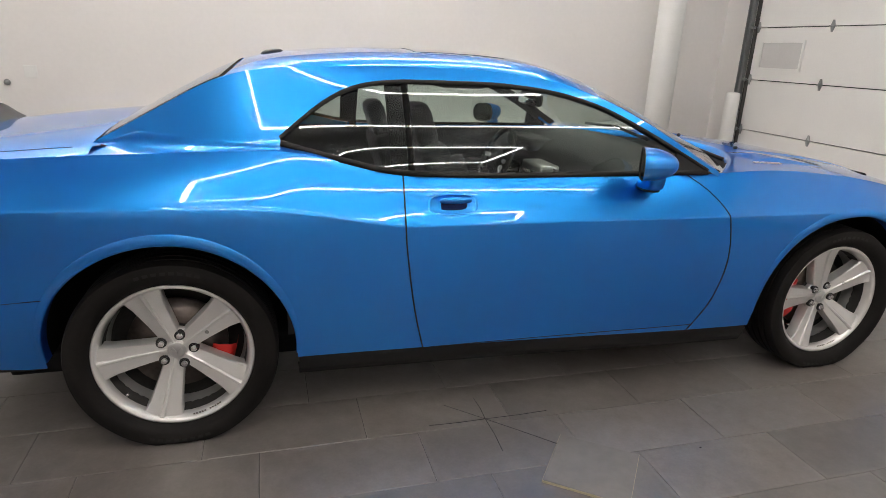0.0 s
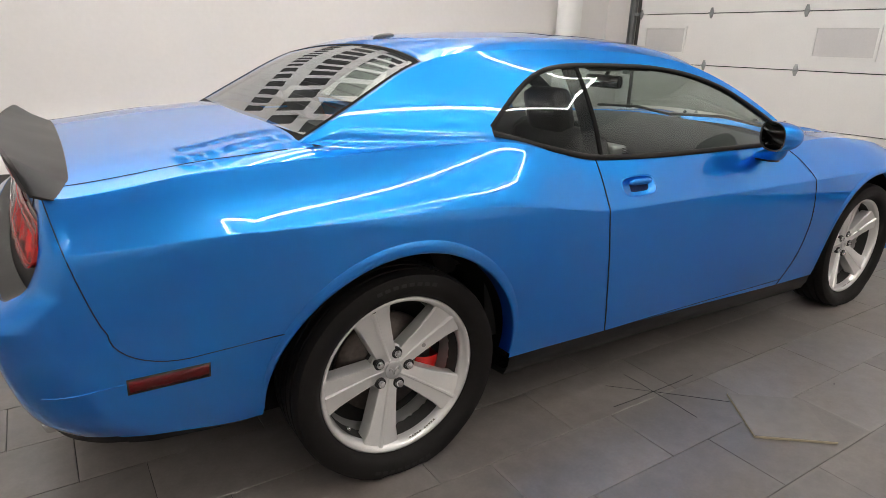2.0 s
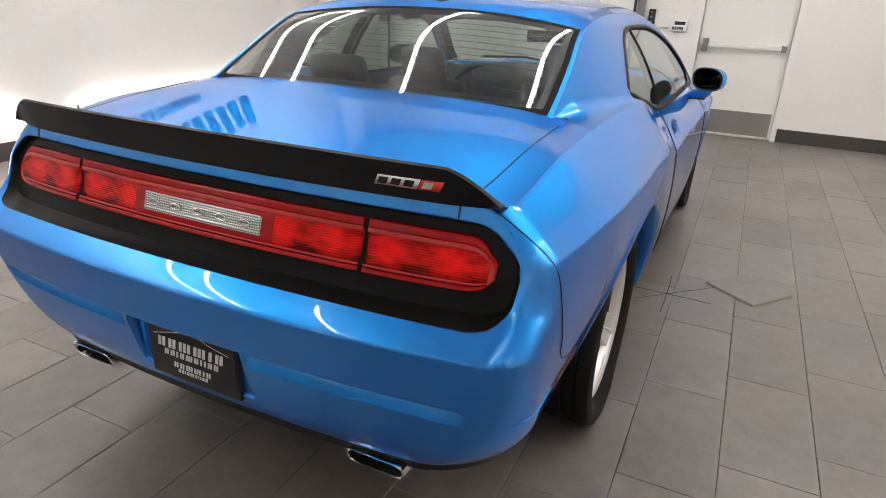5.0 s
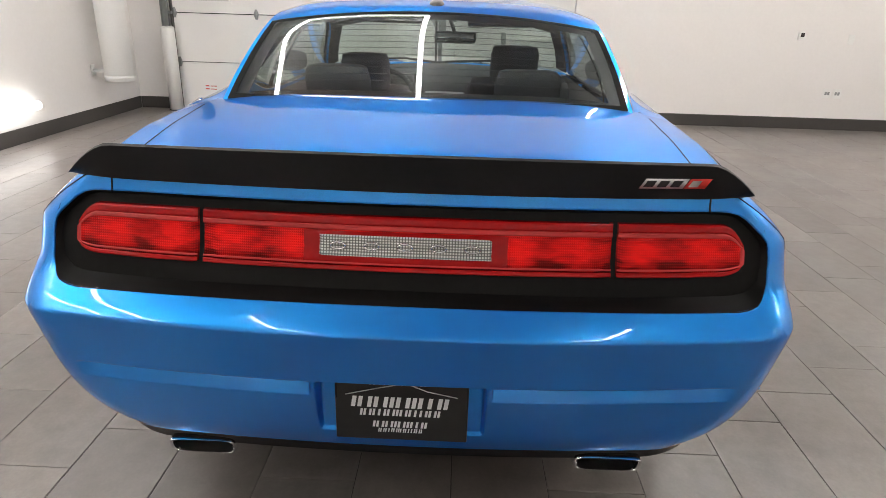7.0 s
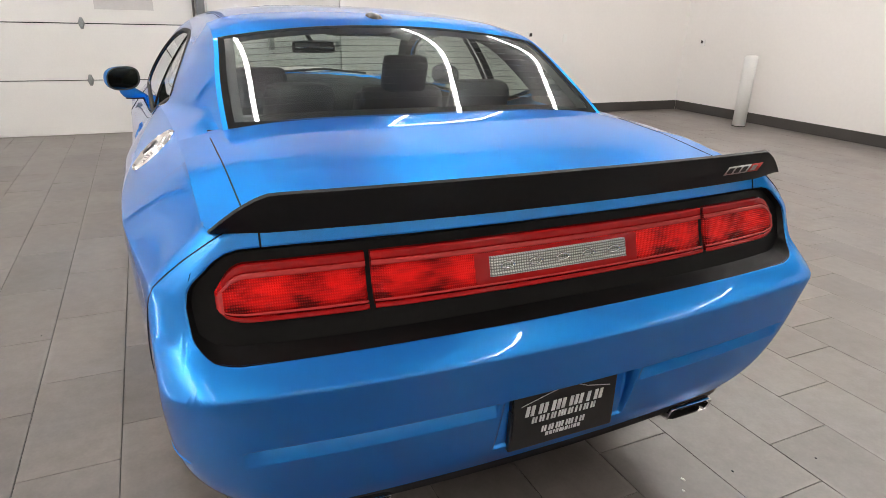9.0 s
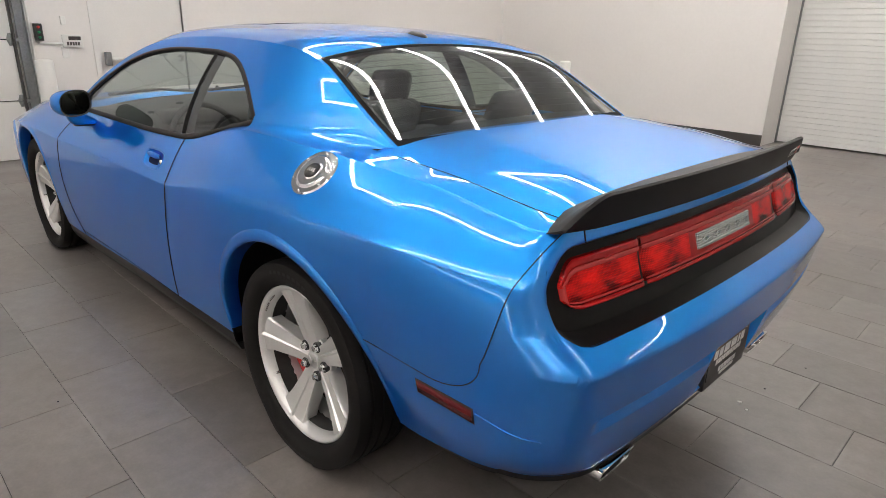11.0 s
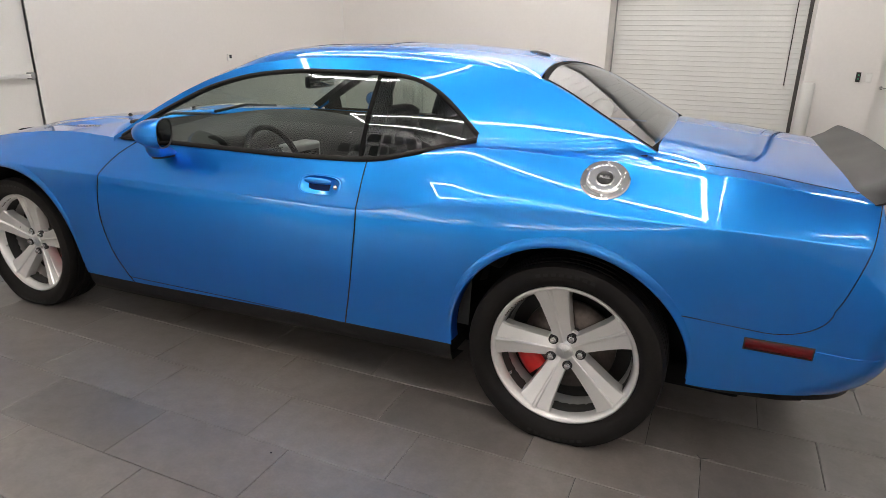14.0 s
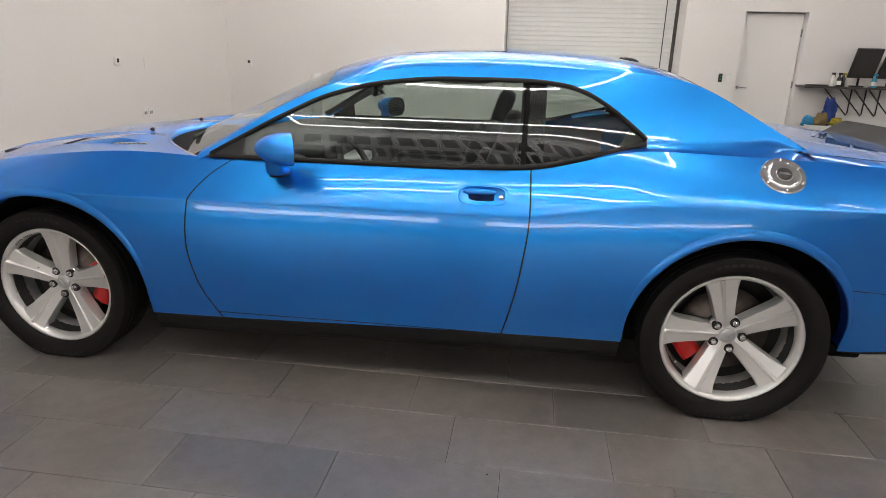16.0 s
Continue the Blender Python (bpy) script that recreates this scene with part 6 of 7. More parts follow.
# exit door with push bar and kick plate
exit_door = thing("exit_door", "white steel exit door with a push bar and kick plate, closed", "door", (FX, (ED0 + ED1) / 2, 0), kind="structure")
part("leaf", box(FX + 0.03, FX + 0.075, ED0 + 0.002, ED1 - 0.002, 0.008, EDZ - 0.01, bevel=0.002), DOOR_WHITE, exit_door, smooth=False)
bm = bmesh.new()
box_into(bm, FX - 0.014, FX + 0.03, ED1, ED1 + 0.055, 0, EDZ + 0.055)
box_into(bm, FX - 0.014, FX + 0.03, ED0 - 0.055, ED0, 0, EDZ + 0.055)
box_into(bm, FX - 0.014, FX + 0.03, ED0, ED1, EDZ, EDZ + 0.055)
part("frame", bm, DOOR_WHITE, exit_door, smooth=False)
part("kick_plate", box(FX + 0.026, FX + 0.0295, ED0 + 0.03, ED1 - 0.03, 0.03, 0.30), KICK, exit_door, "brushed metal kick plate", smooth=False)
push = part("push_bar", box(FX - 0.045, FX - 0.018, ED0 + 0.08, ED1 - 0.10, 1.005, 1.045, bevel=0.008), PLASTIC_WHITE, exit_door, "horizontal push bar")
part("bar_head", box(FX - 0.055, FX + 0.029, ED1 - 0.11, ED1 - 0.05, 0.955, 1.10, bevel=0.01), GREY_METAL, exit_door, "metal latch head")
part("bar_head", box(FX - 0.05, FX + 0.029, ED0 + 0.04, ED0 + 0.09, 0.99, 1.06, bevel=0.008), GREY_METAL, exit_door)
part("threshold", box(FX - 0.05, FX + 0.03, ED0, ED1, 0.0, 0.012), KICK, exit_door, smooth=False)

# small wall fittings on the front wall
def wall_box(name, label, category, x, y, z, w, h, d, material=PLASTIC_WHITE, face="x", bevel=0.006):
    if face == "x":
        b = (x - d, x, y - w / 2, y + w / 2, z - h / 2, z + h / 2)
    elif face == "y-":
        b = (x - w / 2, x + w / 2, y, y + d, z - h / 2, z + h / 2)
    else:
        b = (x - w / 2, x + w / 2, y - d, y, z - h / 2, z + h / 2)
    return tagged(part(name, box(*b, bevel=bevel), material, smooth=False), label, category)


ctl = wall_box("door_control", "black push-button station with green and red buttons on the wall", "control box", FX, 0.03, 1.30, 0.075, 0.17, 0.06, CONTROL_BLACK)
for k, material in enumerate((CALIPER, GREEN, GREEN)):
    part("button", lathe([(0.014, 0.0), (0.014, 0.012), (0.0001, 0.013)], 12, "x", (FX - 0.072, 0.03, 1.35 - 0.05 * k)), material, ctl)
alarm = wall_box("alarm_panel", "white alarm keypad on the wall beside the exit door", "keypad", FX, -0.28, 1.215, 0.20, 0.13, 0.035)
part("keypad_screen", box(FX - 0.038, FX - 0.0355, -0.36, -0.24, 1.225, 1.262), SCREEN, alarm, smooth=False)
part("keypad_keys", bars(-0.22, -0.35, 1.170, 1.205, 5, FX - 0.0355), BASE, alarm, smooth=False)
wall_box("wall_sensor", "small white sensor above the keypad", "sensor", FX, -0.22, 1.42, 0.05, 0.09, 0.03)
wall_box("switch_plate", "white switch plate under the keypad", "switch", FX, -0.20, 1.10, 0.07, 0.115, 0.012)
conduit = tube([(FX - 0.016, 0.03, 1.215), (FX - 0.016, 0.03, 1.19), (FX - 0.016, -0.18, 1.19)], 0.010, 8)
tagged(part("conduit", conduit, PLASTIC_WHITE), "white conduit run between control boxes", "conduit")
tagged(part("conduit", tube([(FX - 0.016, 0.10, 0.02), (FX - 0.016, 0.10, 2.9)], 0.011, 8), PLASTIC_WHITE), "white vertical conduit on the wall", "conduit")
th = wall_box("thermostat", "white thermostat with a dark display on the wall", "thermostat", FX, -4.38, 1.17, 0.085, 0.10, 0.03)
part("display", box(FX - 0.0325, FX - 0.0305, -4.405, -4.36, 1.155, 1.205), SCREEN, th, smooth=False)
wall_box("switch_plate", "white switch plate beside the thermostat", "switch", FX, -5.01, 1.14, 0.075, 0.12, 0.010)
for k in range(2):
    o = wall_box("wall_outlet", "white double wall outlet above the skirting", "outlet", FX, -4.87 - 0.13 * k, 0.47, 0.11, 0.12, 0.010)
    part("sockets", bars(-4.84 - 0.13 * k, -4.91 - 0.13 * k, 0.45, 0.49, 2, FX - 0.0105), GREY_METAL, o, smooth=False)
th2 = wall_box("thermostat", "white thermostat on the side wall near the corner", "thermostat", 5.80, RY, 1.11, 0.085, 0.10, 0.03, face="y-")
part("display", box(5.778, 5.822, RY + 0.0305, RY + 0.0325, 1.10, 1.145), SCREEN, th2, smooth=False)

# fittings on the left wall
wall_box("wall_outlet", "white double wall outlet on the lettered wall", "outlet", -1.88, LY, 1.06, 0.12, 0.12, 0.012, face="y+")
sp = tagged(part("hose_bib", lathe([(0.03, 0.0), (0.03, -0.012), (0.018, -0.02), (0.018, -0.05), (0.0001, -0.055)], 16, "y", (-2.10, LY, 0.95)), GREY_METAL), "small round metal wall fitting", "fitting")

# ventilation pipe with its elbow at the corner
PXC, PYC = 5.15, 3.92
pipe = thing("exhaust_pipe", "wide white vertical pipe hanging near the wall", "pipe", (PXC, PYC, 0.47))
part("pipe_body", lathe([(0.152, 0.47), (0.158, 0.475), (0.158, H - 0.002)], 40, "z", (PXC, PYC, 0)), PLASTIC_WHITE, pipe)
part("pipe_collar", lathe([(0.159, 0.50), (0.164, 0.505), (0.164, 0.53), (0.159, 0.535)], 40, "z", (PXC, PYC, 0), caps=False), PLASTIC_WHITE, pipe)
part("pipe_bracket", tube([(5.18, LY - 0.005, 0.575), (5.17, PYC + 0.22, 0.575), (5.16, PYC + 0.10, 0.575)], 0.022, 10), PLASTIC_WHITE, pipe)
part("bracket_foot", box(5.14, 5.22, LY - 0.014, LY, 0.52, 0.64), PLASTIC_WHITE, pipe)


def bollard(x, y, h, r, label):
    b = thing("bollard", label, "bollard", (x, y, 0), group="white bollards")
    part("post", lathe([(r, 0.0), (r, h - 0.03), (r * 0.92, h - 0.008), (r * 0.6, h), (0.0001, h + 0.003)], 28, "z", (x, y, 0)), PLASTIC_WHITE, b)
    part("base_ring", lathe([(r + 0.004, 0.0), (r + 0.004, 0.012), (r, 0.014)], 28, "z", (x, y, 0)), GROUT, b)
    return b


bollard(6.06, 3.70, 1.06, 0.085, "white sleeved bollard beside the garage door track")
bollard(5.95, 0.08, 1.04, 0.085, "white sleeved bollard below the control box")
bollard(4.45, -7.0, 1.0, 0.09, "white sleeved bollard near the side wall")
bollard(-1.45, RY + 0.28, 1.0, 0.085, "white sleeved bollard beside the roller shutter")

# roller shutter in its recess
shut = thing("roller_shutter", "pale slatted roller shutter, closed", "roller shutter", ((ROLL0 + ROLL1) / 2, RY - T - ROLLD, 0), kind="structure")
slat = None
for k in range(40):
    z = 0.02 + 0.075 * k
    if slat is None:
        rows = [[(x, dy, dz) for dy, dz in ((-0.004, 0.0), (0.006, 0.0025), (0.0075, 0.036), (0.006, 0.0695), (-0.004, 0.072), (-0.004, 0.075))] for x in (ROLL0 + 0.05, ROLL1 - 0.02)]
        slat = part("slat", grid_into(bmesh.new(), rows), SHUTTER, None, smooth=False)
        slat.location = (0, RY - T - ROLLD + 0.06, z)
        slat.parent = shut
        slat.matrix_parent_inverse = Matrix.Translation(shut.location).inverted()
    else:
        s2 = slat.copy()
        scene.collection.objects.link(s2)
        s2.location = (0, RY - T - ROLLD + 0.06, z)
part("guide", box(ROLL0 + 0.0, ROLL0 + 0.05, RY - T - ROLLD + 0.02, RY - T - ROLLD + 0.10, 0, ROLLZ), BASE, shut, "dark shutter guide rail", smooth=False)
part("guide", box(ROLL1 - 0.02, ROLL1 - 0.002, RY - T - ROLLD + 0.02, RY - T - ROLLD + 0.10, 0, ROLLZ), GREY_METAL, shut, smooth=False)
part("pull_cord", tube([(ROLL0 + 0.20, RY - T - ROLLD + 0.09, 0.9), (ROLL0 + 0.20, RY - T - ROLLD + 0.09, ROLLZ)], 0.008, 6), BASE, shut)

# staff door
sd = thing("staff_door", "plain white door set in a recess, closed", "door", ((SD0 + SD1) / 2, RY - 0.1, 0), kind="structure")
part("leaf", box(SD0 + 0.01, SD1 - 0.01, RY - 0.17, RY - 0.13, 0.01, SDZ - 0.02, bevel=0.002), DOOR_WHITE, sd, smooth=False)
part("lever", tube([(SD1 - 0.08, RY - 0.13, 0.94), (SD1 - 0.08, RY - 0.08, 0.94), (SD1 - 0.20, RY - 0.08, 0.94)], 0.010, 8), CHROME, sd, "metal lever handle")
part("rose", lathe([(0.026, -0.0), (0.026, 0.008), (0.0001, 0.009)], 18, "y", (SD1 - 0.08, RY - 0.13, 0.94)), CHROME, sd)
for z in (0.25, 0.95, 1.72):
    part("hinge", box(SD0 + 0.002, SD0 + 0.022, RY - 0.135, RY - 0.115, z, z + 0.11), GREY_METAL, sd, smooth=False)
rd = wall_box("card_reader", "black card reader beside the white door", "reader", -2.055, RY, 1.08, 0.055, 0.13, 0.03, CONTROL_BLACK, face="y-")
for k in range(2):
    part("indicator", box(-2.063, -2.047, RY + 0.0305, RY + 0.033, 1.05 + 0.05 * k, 1.065 + 0.05 * k), GREEN, rd, smooth=False)
wall_box("switch_plate", "white switch plate beside the card reader", "switch", -2.18, RY, 1.075, 0.075, 0.12, 0.010, face="y-")

# wall shelf with monitor and supplies
SHX0, SHX1, SHY, SHZ = -5.07, -3.19, RY + 0.36, 1.013
shelf = thing("wall_shelf", "dark narrow wall shelf on folded rod brackets", "shelf", (-4.17, RY, SHZ))
part("board", box(SHX0, SHX1, RY, SHY, SHZ - 0.03, SHZ, bevel=0.004), BASE, shelf, smooth=False)
for x in (-3.50, -3.71, -3.91, -4.12):
    part("bracket", tube([(x, SHY - 0.03, SHZ - 0.035), (x - 0.50, RY + 0.03, SHZ - 0.44), (x - 0.52, RY + 0.02, SHZ - 0.42), (x - 0.52, RY + 0.02, SHZ - 0.035)], 0.010, 8), CONTROL_BLACK, shelf, "black bent rod bracket")
for x, w, turn in ((-4.01, 0.18, 0), (-4.42, 0.20, 8)):
    mon = thing("monitor", "dark computer monitor tilted down over the shelf", "monitor", (x, RY + 0.24, SHZ), group="monitors on the shelf")
    tm = Matrix.Translation((x, RY + 0.20, SHZ + 0.135)) @ Matrix.Rotation(radians(turn), 4, "Z") @ Matrix.Rotation(radians(-22), 4, "X")
    part("casing", box(-w, w, -0.02, 0.02, 0.0, 0.45, bevel=0.006, m=tm), CONTROL_BLACK, mon)
    part("screen", box(-w + 0.012, w - 0.012, 0.0205, 0.0215, 0.014, 0.436, m=tm), SCREEN, mon, smooth=False)
    part("stand", box(x - 0.10, x + 0.10, RY + 0.10, RY + 0.26, SHZ, SHZ + 0.015, bevel=0.004), CONTROL_BLACK, mon)
    part("neck", tube([(x, RY + 0.17, SHZ + 0.012), (x, RY + 0.17, SHZ + 0.24), (x, RY + 0.235, SHZ + 0.27)], 0.016, 10), CONTROL_BLACK, mon)
kb = thing("keyboard", "flat black keyboard on the shelf", "keyboard", (-3.44, RY + 0.17, SHZ))
part("body", box(-3.62, -3.30, RY + 0.09, RY + 0.22, SHZ, SHZ + 0.016, bevel=0.004), CONTROL_BLACK, kb)


def cup(x, y, material=PAPER):
    tagged(part("paper_cup", lathe([(0.026, 0.0), (0.036, 0.10), (0.038, 0.102), (0.034, 0.10), (0.025, 0.006)], 20, "z", (x, y, SHZ)), material), "pale paper cup on the shelf", "cup", "cups on the shelf")


cup(-3.80, RY + 0.31)
cup(-4.07, RY + 0.31)


def spray(x, y, label, body, cap_, band=None):
    b = thing("spray_bottle", label, "bottle", (x, y, SHZ), group="bottles on the shelf")
    part("body", lathe([(0.0001, 0.0), (0.032, 0.0), (0.034, 0.006), (0.034, 0.10), (0.026, 0.13), (0.012, 0.15), (0.012, 0.17)], 18, "z", (x, y, SHZ)), body, b)
    part("trigger_head", box(x - 0.035, x + 0.02, y - 0.012, y + 0.012, SHZ + 0.168, SHZ + 0.20, bevel=0.005), cap_, b)
    part("trigger", tube([(x - 0.026, y, SHZ + 0.17), (x - 0.034, y, SHZ + 0.145), (x - 0.030, y, SHZ + 0.125)], 0.004, 6), cap_, b)
    if band:
        part("paper_label", lathe([(0.0346, 0.025), (0.0346, 0.085)], 18, "z", (x, y, SHZ), caps=False), band, b)


spray(-3.69, RY + 0.29, "dark spray bottle with a pale label", CONTROL_BLACK, CONTROL_BLACK, PAPER)
spray(-4.17, RY + 0.31, "blue spray bottle with a trigger head", BLUE_PLASTIC, BLUE_PLASTIC, PAPER)
spray(-3.61, RY + 0.25, "pale spray bottle with a black trigger head", PAPER, CONTROL_BLACK)
spray(-3.77, RY + 0.24, "dark spray bottle with a yellow trigger head", CONTROL_BLACK, CLOTH_YELLOW)

# cart with cleaning cloths
cart = thing("cloth_bin", "pale plastic bin heaped with cleaning cloths under the shelf", "bin", (-3.59, RY + 0.35, 0))
rows = []
for z, f in ((0.0, 0.86), (0.02, 0.88), (0.42, 1.0), (0.44, 1.04), (0.45, 1.04), (0.44, 0.98), (0.04, 0.86)):
    rows.append([(-3.59 + 0.30 * f * sx_, RY + 0.35 + 0.20 * f * sy_, z) for sx_, sy_ in ((-1, -0.85), (-0.9, -1), (0.9, -1), (1, -0.85), (1, 0.85), (0.9, 1), (-0.9, 1), (-1, 0.85), (-1, -0.85))])
part("tub", grid_into(bmesh.new(), rows), PLASTIC_WHITE, cart)


def cloth(x, y, z, r, h, material, label, seed):
    rng = random.Random(seed)
    bm = bmesh.new()
    bmesh.ops.create_icosphere(bm, subdivisions=4, radius=1.0)
    for v in bm.verts:
        q = v.co * 1.7 + Vector((seed * 3.1, 0, 0))
        k = 1 + 0.42 * noise.noise(q) + 0.30 * abs(noise.noise(q * 2.6)) - 0.10 + 0.14 * noise.noise(q * 6.0)
        v.co = Vector((x + v.co.x * r * k, y + v.co.y * r * 0.8 * k, z + v.co.z * h * k))
    tagged(part("cleaning_cloth", bm, material), label, "cloth", "cloths in the bin")


cloth(-3.35, RY + 0.36, 0.49, 0.10, 0.08, CLOTH_CYAN, "crumpled light blue cleaning cloth", 1)
cloth(-3.62, RY + 0.34, 0.64, 0.10, 0.20, CLOTH_BLUE, "hanging dark blue cleaning cloth", 2)
cloth(-3.50, RY + 0.40, 0.52, 0.10, 0.12, CLOTH_BROWN, "crumpled tan cleaning cloth", 3)
cloth(-3.72, RY + 0.36, 0.50, 0.12, 0.06, CLOTH_YELLOW, "crumpled yellow cleaning cloth", 4)

# black lettering on the left wall, as plain blocks
def wall_blocks(name, x0, widths, z, h, gap, slant=0.22):
    """Rows of plain black slanted bars, up to three for each character of the sign."""
    sign = thing(name, "row of black slanted bars high on the white wall", "wall lettering", (x0, LY, z))
    x = x0
    for w in widths:
        n = 1 if w < h * 0.5 else (3 if w > h * 1.1 else 2)
        u = w / (n * 1.5 - 0.5)
        bm = bmesh.new()
        for k in range(n):
            box_into(bm, x + 1.5 * u * k, x + 1.5 * u * k + u, LY - 0.006, LY - 0.001, z, z + h)
        for v in bm.verts:
            v.co.x += (v.co.z - z) * slant
        part("letter_bar", bm, LETTER, sign, smooth=False)
        x += w + gap
    return sign


wall_blocks("wall_lettering", -0.12, (0.50, 0.54, 0.66, 0.66, 0.19, 0.50), 3.48, 0.55, 0.08)
wall_blocks("wall_lettering", -0.12, (0.36, 0.32, 0.22, 0.34, 0.52, 0.34, 0.22, 0.13, 0.32, 0.34), 2.84, 0.42, 0.055)
wall_blocks("wall_lettering", 0.0, (0.20, 0.20, 0.20, 0.05, 0.15, 0.15, 0.20, 0.20, 0.06, 0.12, 0.15, 0.15, 0.11, 0.15, 0.05), 2.38, 0.24, 0.045)

# ---- lights: linear tubes in rectangles under the ceiling ----
LZ = 4.38


def led_run(x0, y0, x1, y1, z, material, group, label, r=0.022, back=False):
    d = Vector((x1 - x0, y1 - y0, 0))
    lamp_ = thing("linear_light", label, "ceiling light", (x0, y0, z), group=group)
    s = d.normalized().cross(Vector((0, 0, 1)))
    o = Vector((x0, y0, z))
    bm = bmesh.new()
    pr = [(-0.030, 0.02), (-0.030, 0.05), (0.030, 0.05), (0.030, 0.02)]
    if back:
        pr = [(-b, a) for a, b in ((-0.030, 0.03), (-0.030, 0.08), (0.030, 0.08), (0.030, 0.03))]
    grid_into(bm, [[o + e * d + a * s + Vector((0, 0, b)) for a, b in pr + pr[:1]] for e in (0, 1)])
    part("housing", bm, PLASTIC_WHITE, lamp_, smooth=False)
    part("tube", tube([o, o + d], r, 10), material, lamp_, "glowing white tube")


LOOPS = ((0.28, 1.75, -0.6, 3.5, LED), (-3.25, -1.85, -0.35, 4.4, LED), (-6.65, -4.75, -0.6, 3.5, LED), (3.3, 3.9, -4.4, 3.5, SOFT_LED))
lab = "linear ceiling light tube in a rectangle"
for ya, yb, xa, xb, glow in LOOPS:
    led_run(xa, ya, xb, ya, LZ, glow, "ceiling light rectangles", lab)
    led_run(xa, yb, xb, yb, LZ, glow, "ceiling light rectangles", lab)
    led_run(xa, ya + 0.03, xa, yb - 0.03, LZ, glow, "ceiling light rectangles", lab)
    led_run(xb, ya + 0.03, xb, yb - 0.03, LZ, glow, "ceiling light rectangles", lab)
# Unseen rear tubes; the one at y -5.2 is added to brighten the tail.
for y in (1.75, -1.85, -5.2):
    led_run(-5.6, y, -2.1, y, LZ, REAR_LED, "rear ceiling lights", "unseen linear ceiling tube that brightens the tail")
led_run(1.65, LY - 0.08, 3.98, LY - 0.08, 0.345, WALL_LED, "wall lights", "low linear light tube along the wall", 0.042, True)
led_run(-1.1, LY - 0.08, 1.2, LY - 0.08, 0.345, WALL_LED, "wall lights", "low linear light tube along the wall", 0.042, True)

# ---- floor ----
rng = random.Random(7)
floor = part("floor", box(BX - T, FX + T, RY - 2 * T - ROLLD, LY + T, -0.12, -0.004), GROUT, smooth=False)
tagged(floor, "grey porcelain tile floor laid in a third bond", "floor", "", "structure")
# loose tile and debris
spin = Matrix.Translation((1.446, -1.385, 0.0015)) @ Matrix.Rotation(radians(-38), 4, "Z")
loose = tagged(part("loose_tile", box(-0.150, 0.150, -0.150, 0.150, 0.0085, 0.0105, bevel=0.0008, m=spin), LOOSE_TILE, smooth=False), "spare grey-brown tile lying loose on the floor", "tile")
part("tile_body", box(-0.1515, 0.1515, -0.1515, 0.1515, 0.0, 0.0085, m=spin), TILE_BISCUIT, loose, "cream unglazed edge", smooth=False)
crack = bmesh.new()
hub = (1.168, -0.994)
for tip, r in (((1.170, -0.831), 0.0013), ((1.162, -1.213), 0.0015), ((1.026, -0.858), 0.0010), ((1.391, -1.218), 0.0015), ((0.93, -0.992), 0.0016), ((1.444, -0.989), 0.0016)):
    mid = ((hub[0] + tip[0]) / 2 + 0.004, (hub[1] + tip[1]) / 2 - 0.003)
    tube_into(crack, [(x, y, 0.0004) for x, y in (hub, mid, tip)], r, 4)
for pts in (((-0.509, 0.756), (-0.521, 0.772), (-0.562, 0.760)), ((-0.521, 0.772), (-0.523, 0.83))):
    tube_into(crack, [(x, y, 0.0004) for x, y in pts], 0.0016, 4)
tagged(part("floor_cracks", crack, GAP), "thin dark cracks across a floor tile", "crack", "", "structure")
for x, y, w in ((-0.940, -0.597, 0.010), (-0.975, -0.783, 0.006), (-0.981, -0.560, 0.007), (-1.041, -1.110, 0.005), (1.93, -1.36, 0.005), (0.92, 1.42, 0.005)):
    bm = bmesh.new()
    bmesh.ops.create_icosphere(bm, subdivisions=1, radius=w)
    for v in bm.verts:
        v.co = Vector((x + v.co.x * (1 + 0.5 * math.sin(31 * v.co.y / w)), y + v.co.y * 0.7, 0.002 + max(-0.0015, v.co.z * 0.35)))
    tagged(part("debris_crumb", bm, PAPER if w > 0.0065 else GAP, smooth=False), "tiny crumb of debris on the tiles", "debris", "floor debris")
PITCH_Y, PITCH_X, JY, JX = 0.300, 0.600, 1.075, 0.475
far_faces, far_verts = [], []


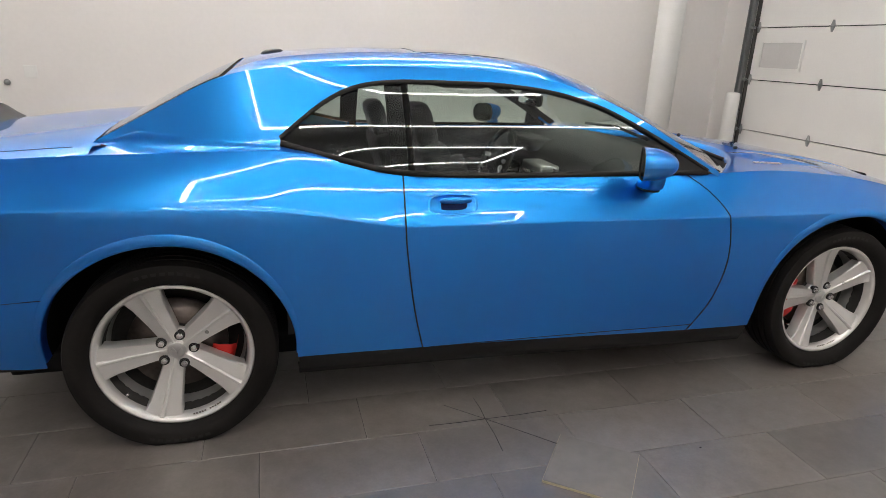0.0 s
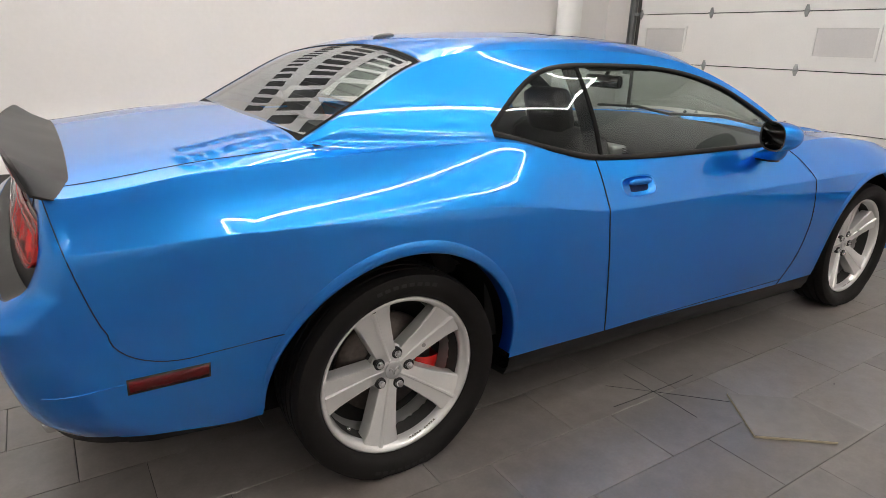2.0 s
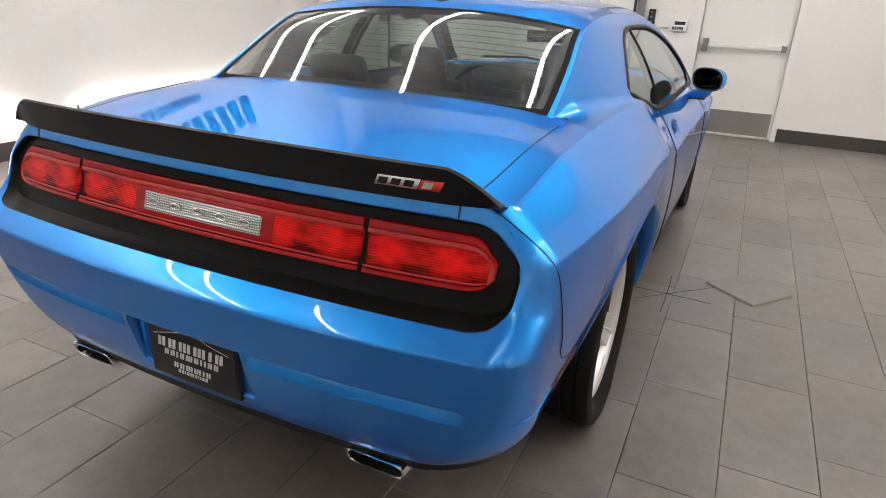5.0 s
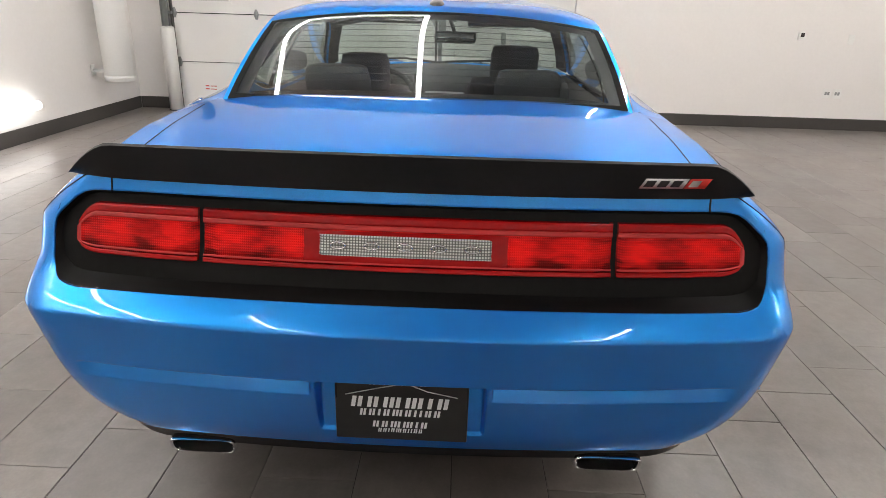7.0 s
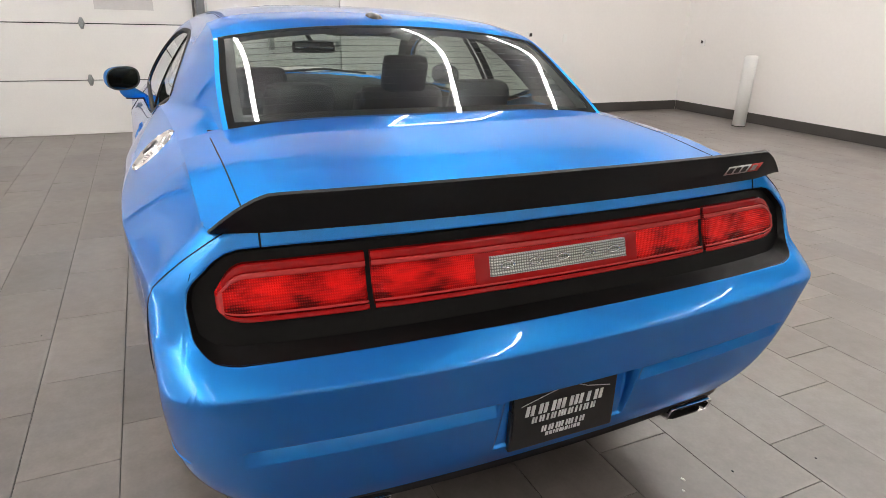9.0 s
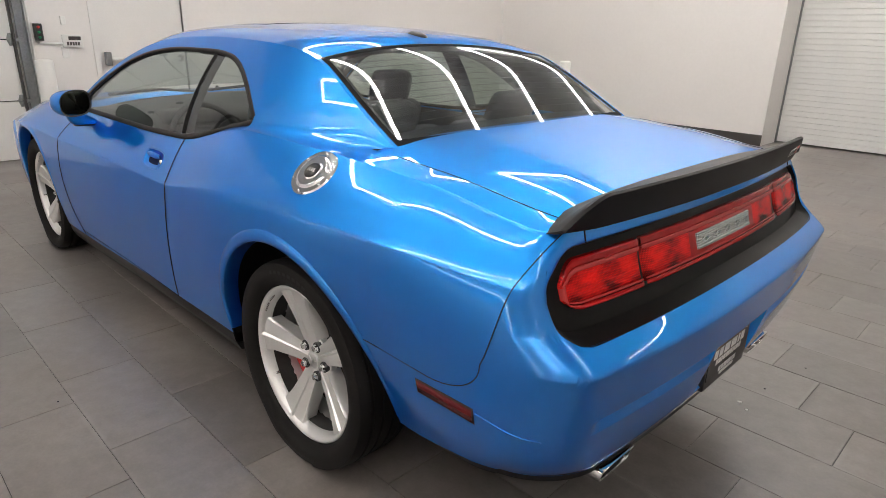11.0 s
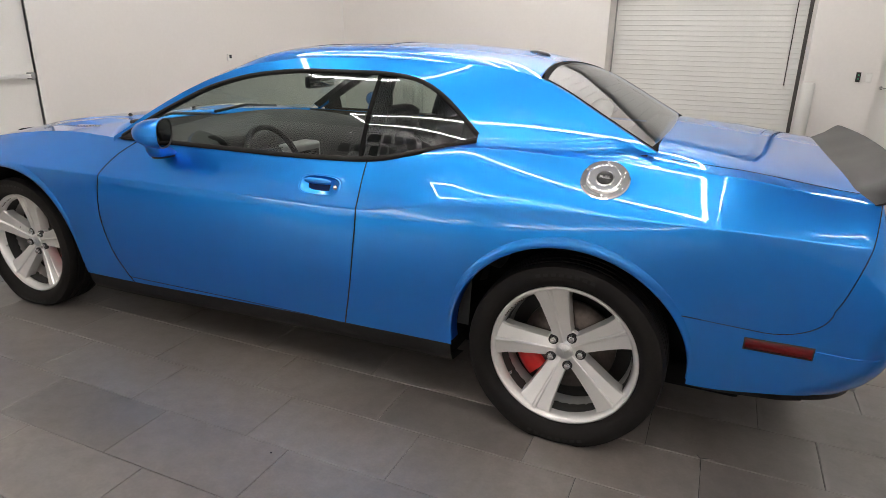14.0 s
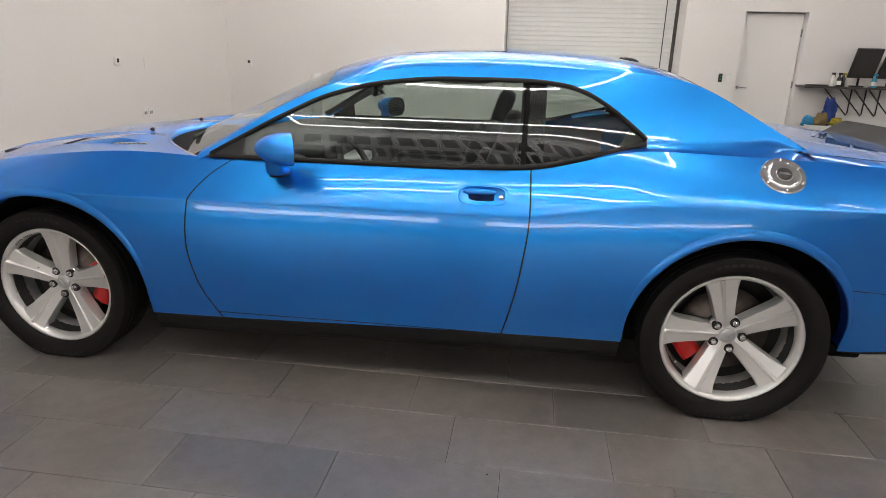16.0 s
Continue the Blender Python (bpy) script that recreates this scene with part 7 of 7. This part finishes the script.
def tile_mesh():
    hx, hy, b = PITCH_X / 2 - 0.0013, PITCH_Y / 2 - 0.0013, 0.0012
    vs = [(sx_ * hx, sy_ * hy, -0.006) for sx_, sy_ in ((-1, -1), (1, -1), (1, 1), (-1, 1))]
    vs += [(sx_ * hx, sy_ * hy, -b) for sx_, sy_ in ((-1, -1), (1, -1), (1, 1), (-1, 1))]
    vs += [(sx_ * (hx - b), sy_ * (hy - b), 0.0) for sx_, sy_ in ((-1, -1), (1, -1), (1, 1), (-1, 1))]
    fs = [(8, 9, 10, 11)]
    for k in range(4):
        j = (k + 1) % 4
        fs += [(k, j, 4 + j, 4 + k), (4 + k, 4 + j, 8 + j, 8 + k)]
    return vs, fs


tv, tf = tile_mesh()
me = bpy.data.meshes.new("tile")
me.from_pydata(tv, [], tf)
RIM = [c for f in tf for i in f for c in ((tv[i][0] / (PITCH_X / 2), tv[i][1] / (PITCH_Y / 2)))]
me.uv_layers.new(name="rim").data.foreach_set("uv", RIM)
me.materials.append(TILE)
cands = []
for n in range(math.floor((RY - ROLLD - T - JY) / PITCH_Y), math.ceil((LY - JY) / PITCH_Y)):
    off = (JX - 0.2 * n) % PITCH_X
    y = JY + PITCH_Y * (n + 0.5)
    for k in range(math.floor((BX - off) / PITCH_X), math.ceil((FX - off) / PITCH_X)):
        x = off + PITCH_X * (k + 0.5)
        out_x = max(0, abs(x - 0.7) - 2.9)
        out_y = max(0, abs(y) - 0.95)
        inside = abs(x - 1.4) < 1.9 and abs(y) < 0.7
        cands.append((abs(out_x) * 1.2 + abs(y) * 0.9 + (9 if inside else 0), x, y))
cands.sort()
for i, (_, x, y) in enumerate(cands):
    dz = rng.uniform(-0.0006, 0.0004)
    if i < 298:
        t_ = new("tile", me)
        t_.location = (x, y, dz)
        t_.rotation_euler = (rng.uniform(-0.0012, 0.0012), rng.uniform(-0.0008, 0.0008), rng.uniform(-0.001, 0.001))
        t_.parent = floor
    else:
        b0 = len(far_verts)
        far_verts += [(vx + x, vy + y, vz + dz) for vx, vy, vz in tv]
        far_faces += [tuple(b0 + j for j in f) for f in tf]
fm = bpy.data.meshes.new("far_tiles")
fm.from_pydata(far_verts, [], far_faces)
fm.uv_layers.new(name="rim").data.foreach_set("uv", np.tile(np.array(RIM, dtype=np.float32), len(far_verts) // len(tv)))
fm.materials.append(TILE)
ft = new("far_tiles", fm)
ft.parent = floor
ft["kind"] = "stuff"
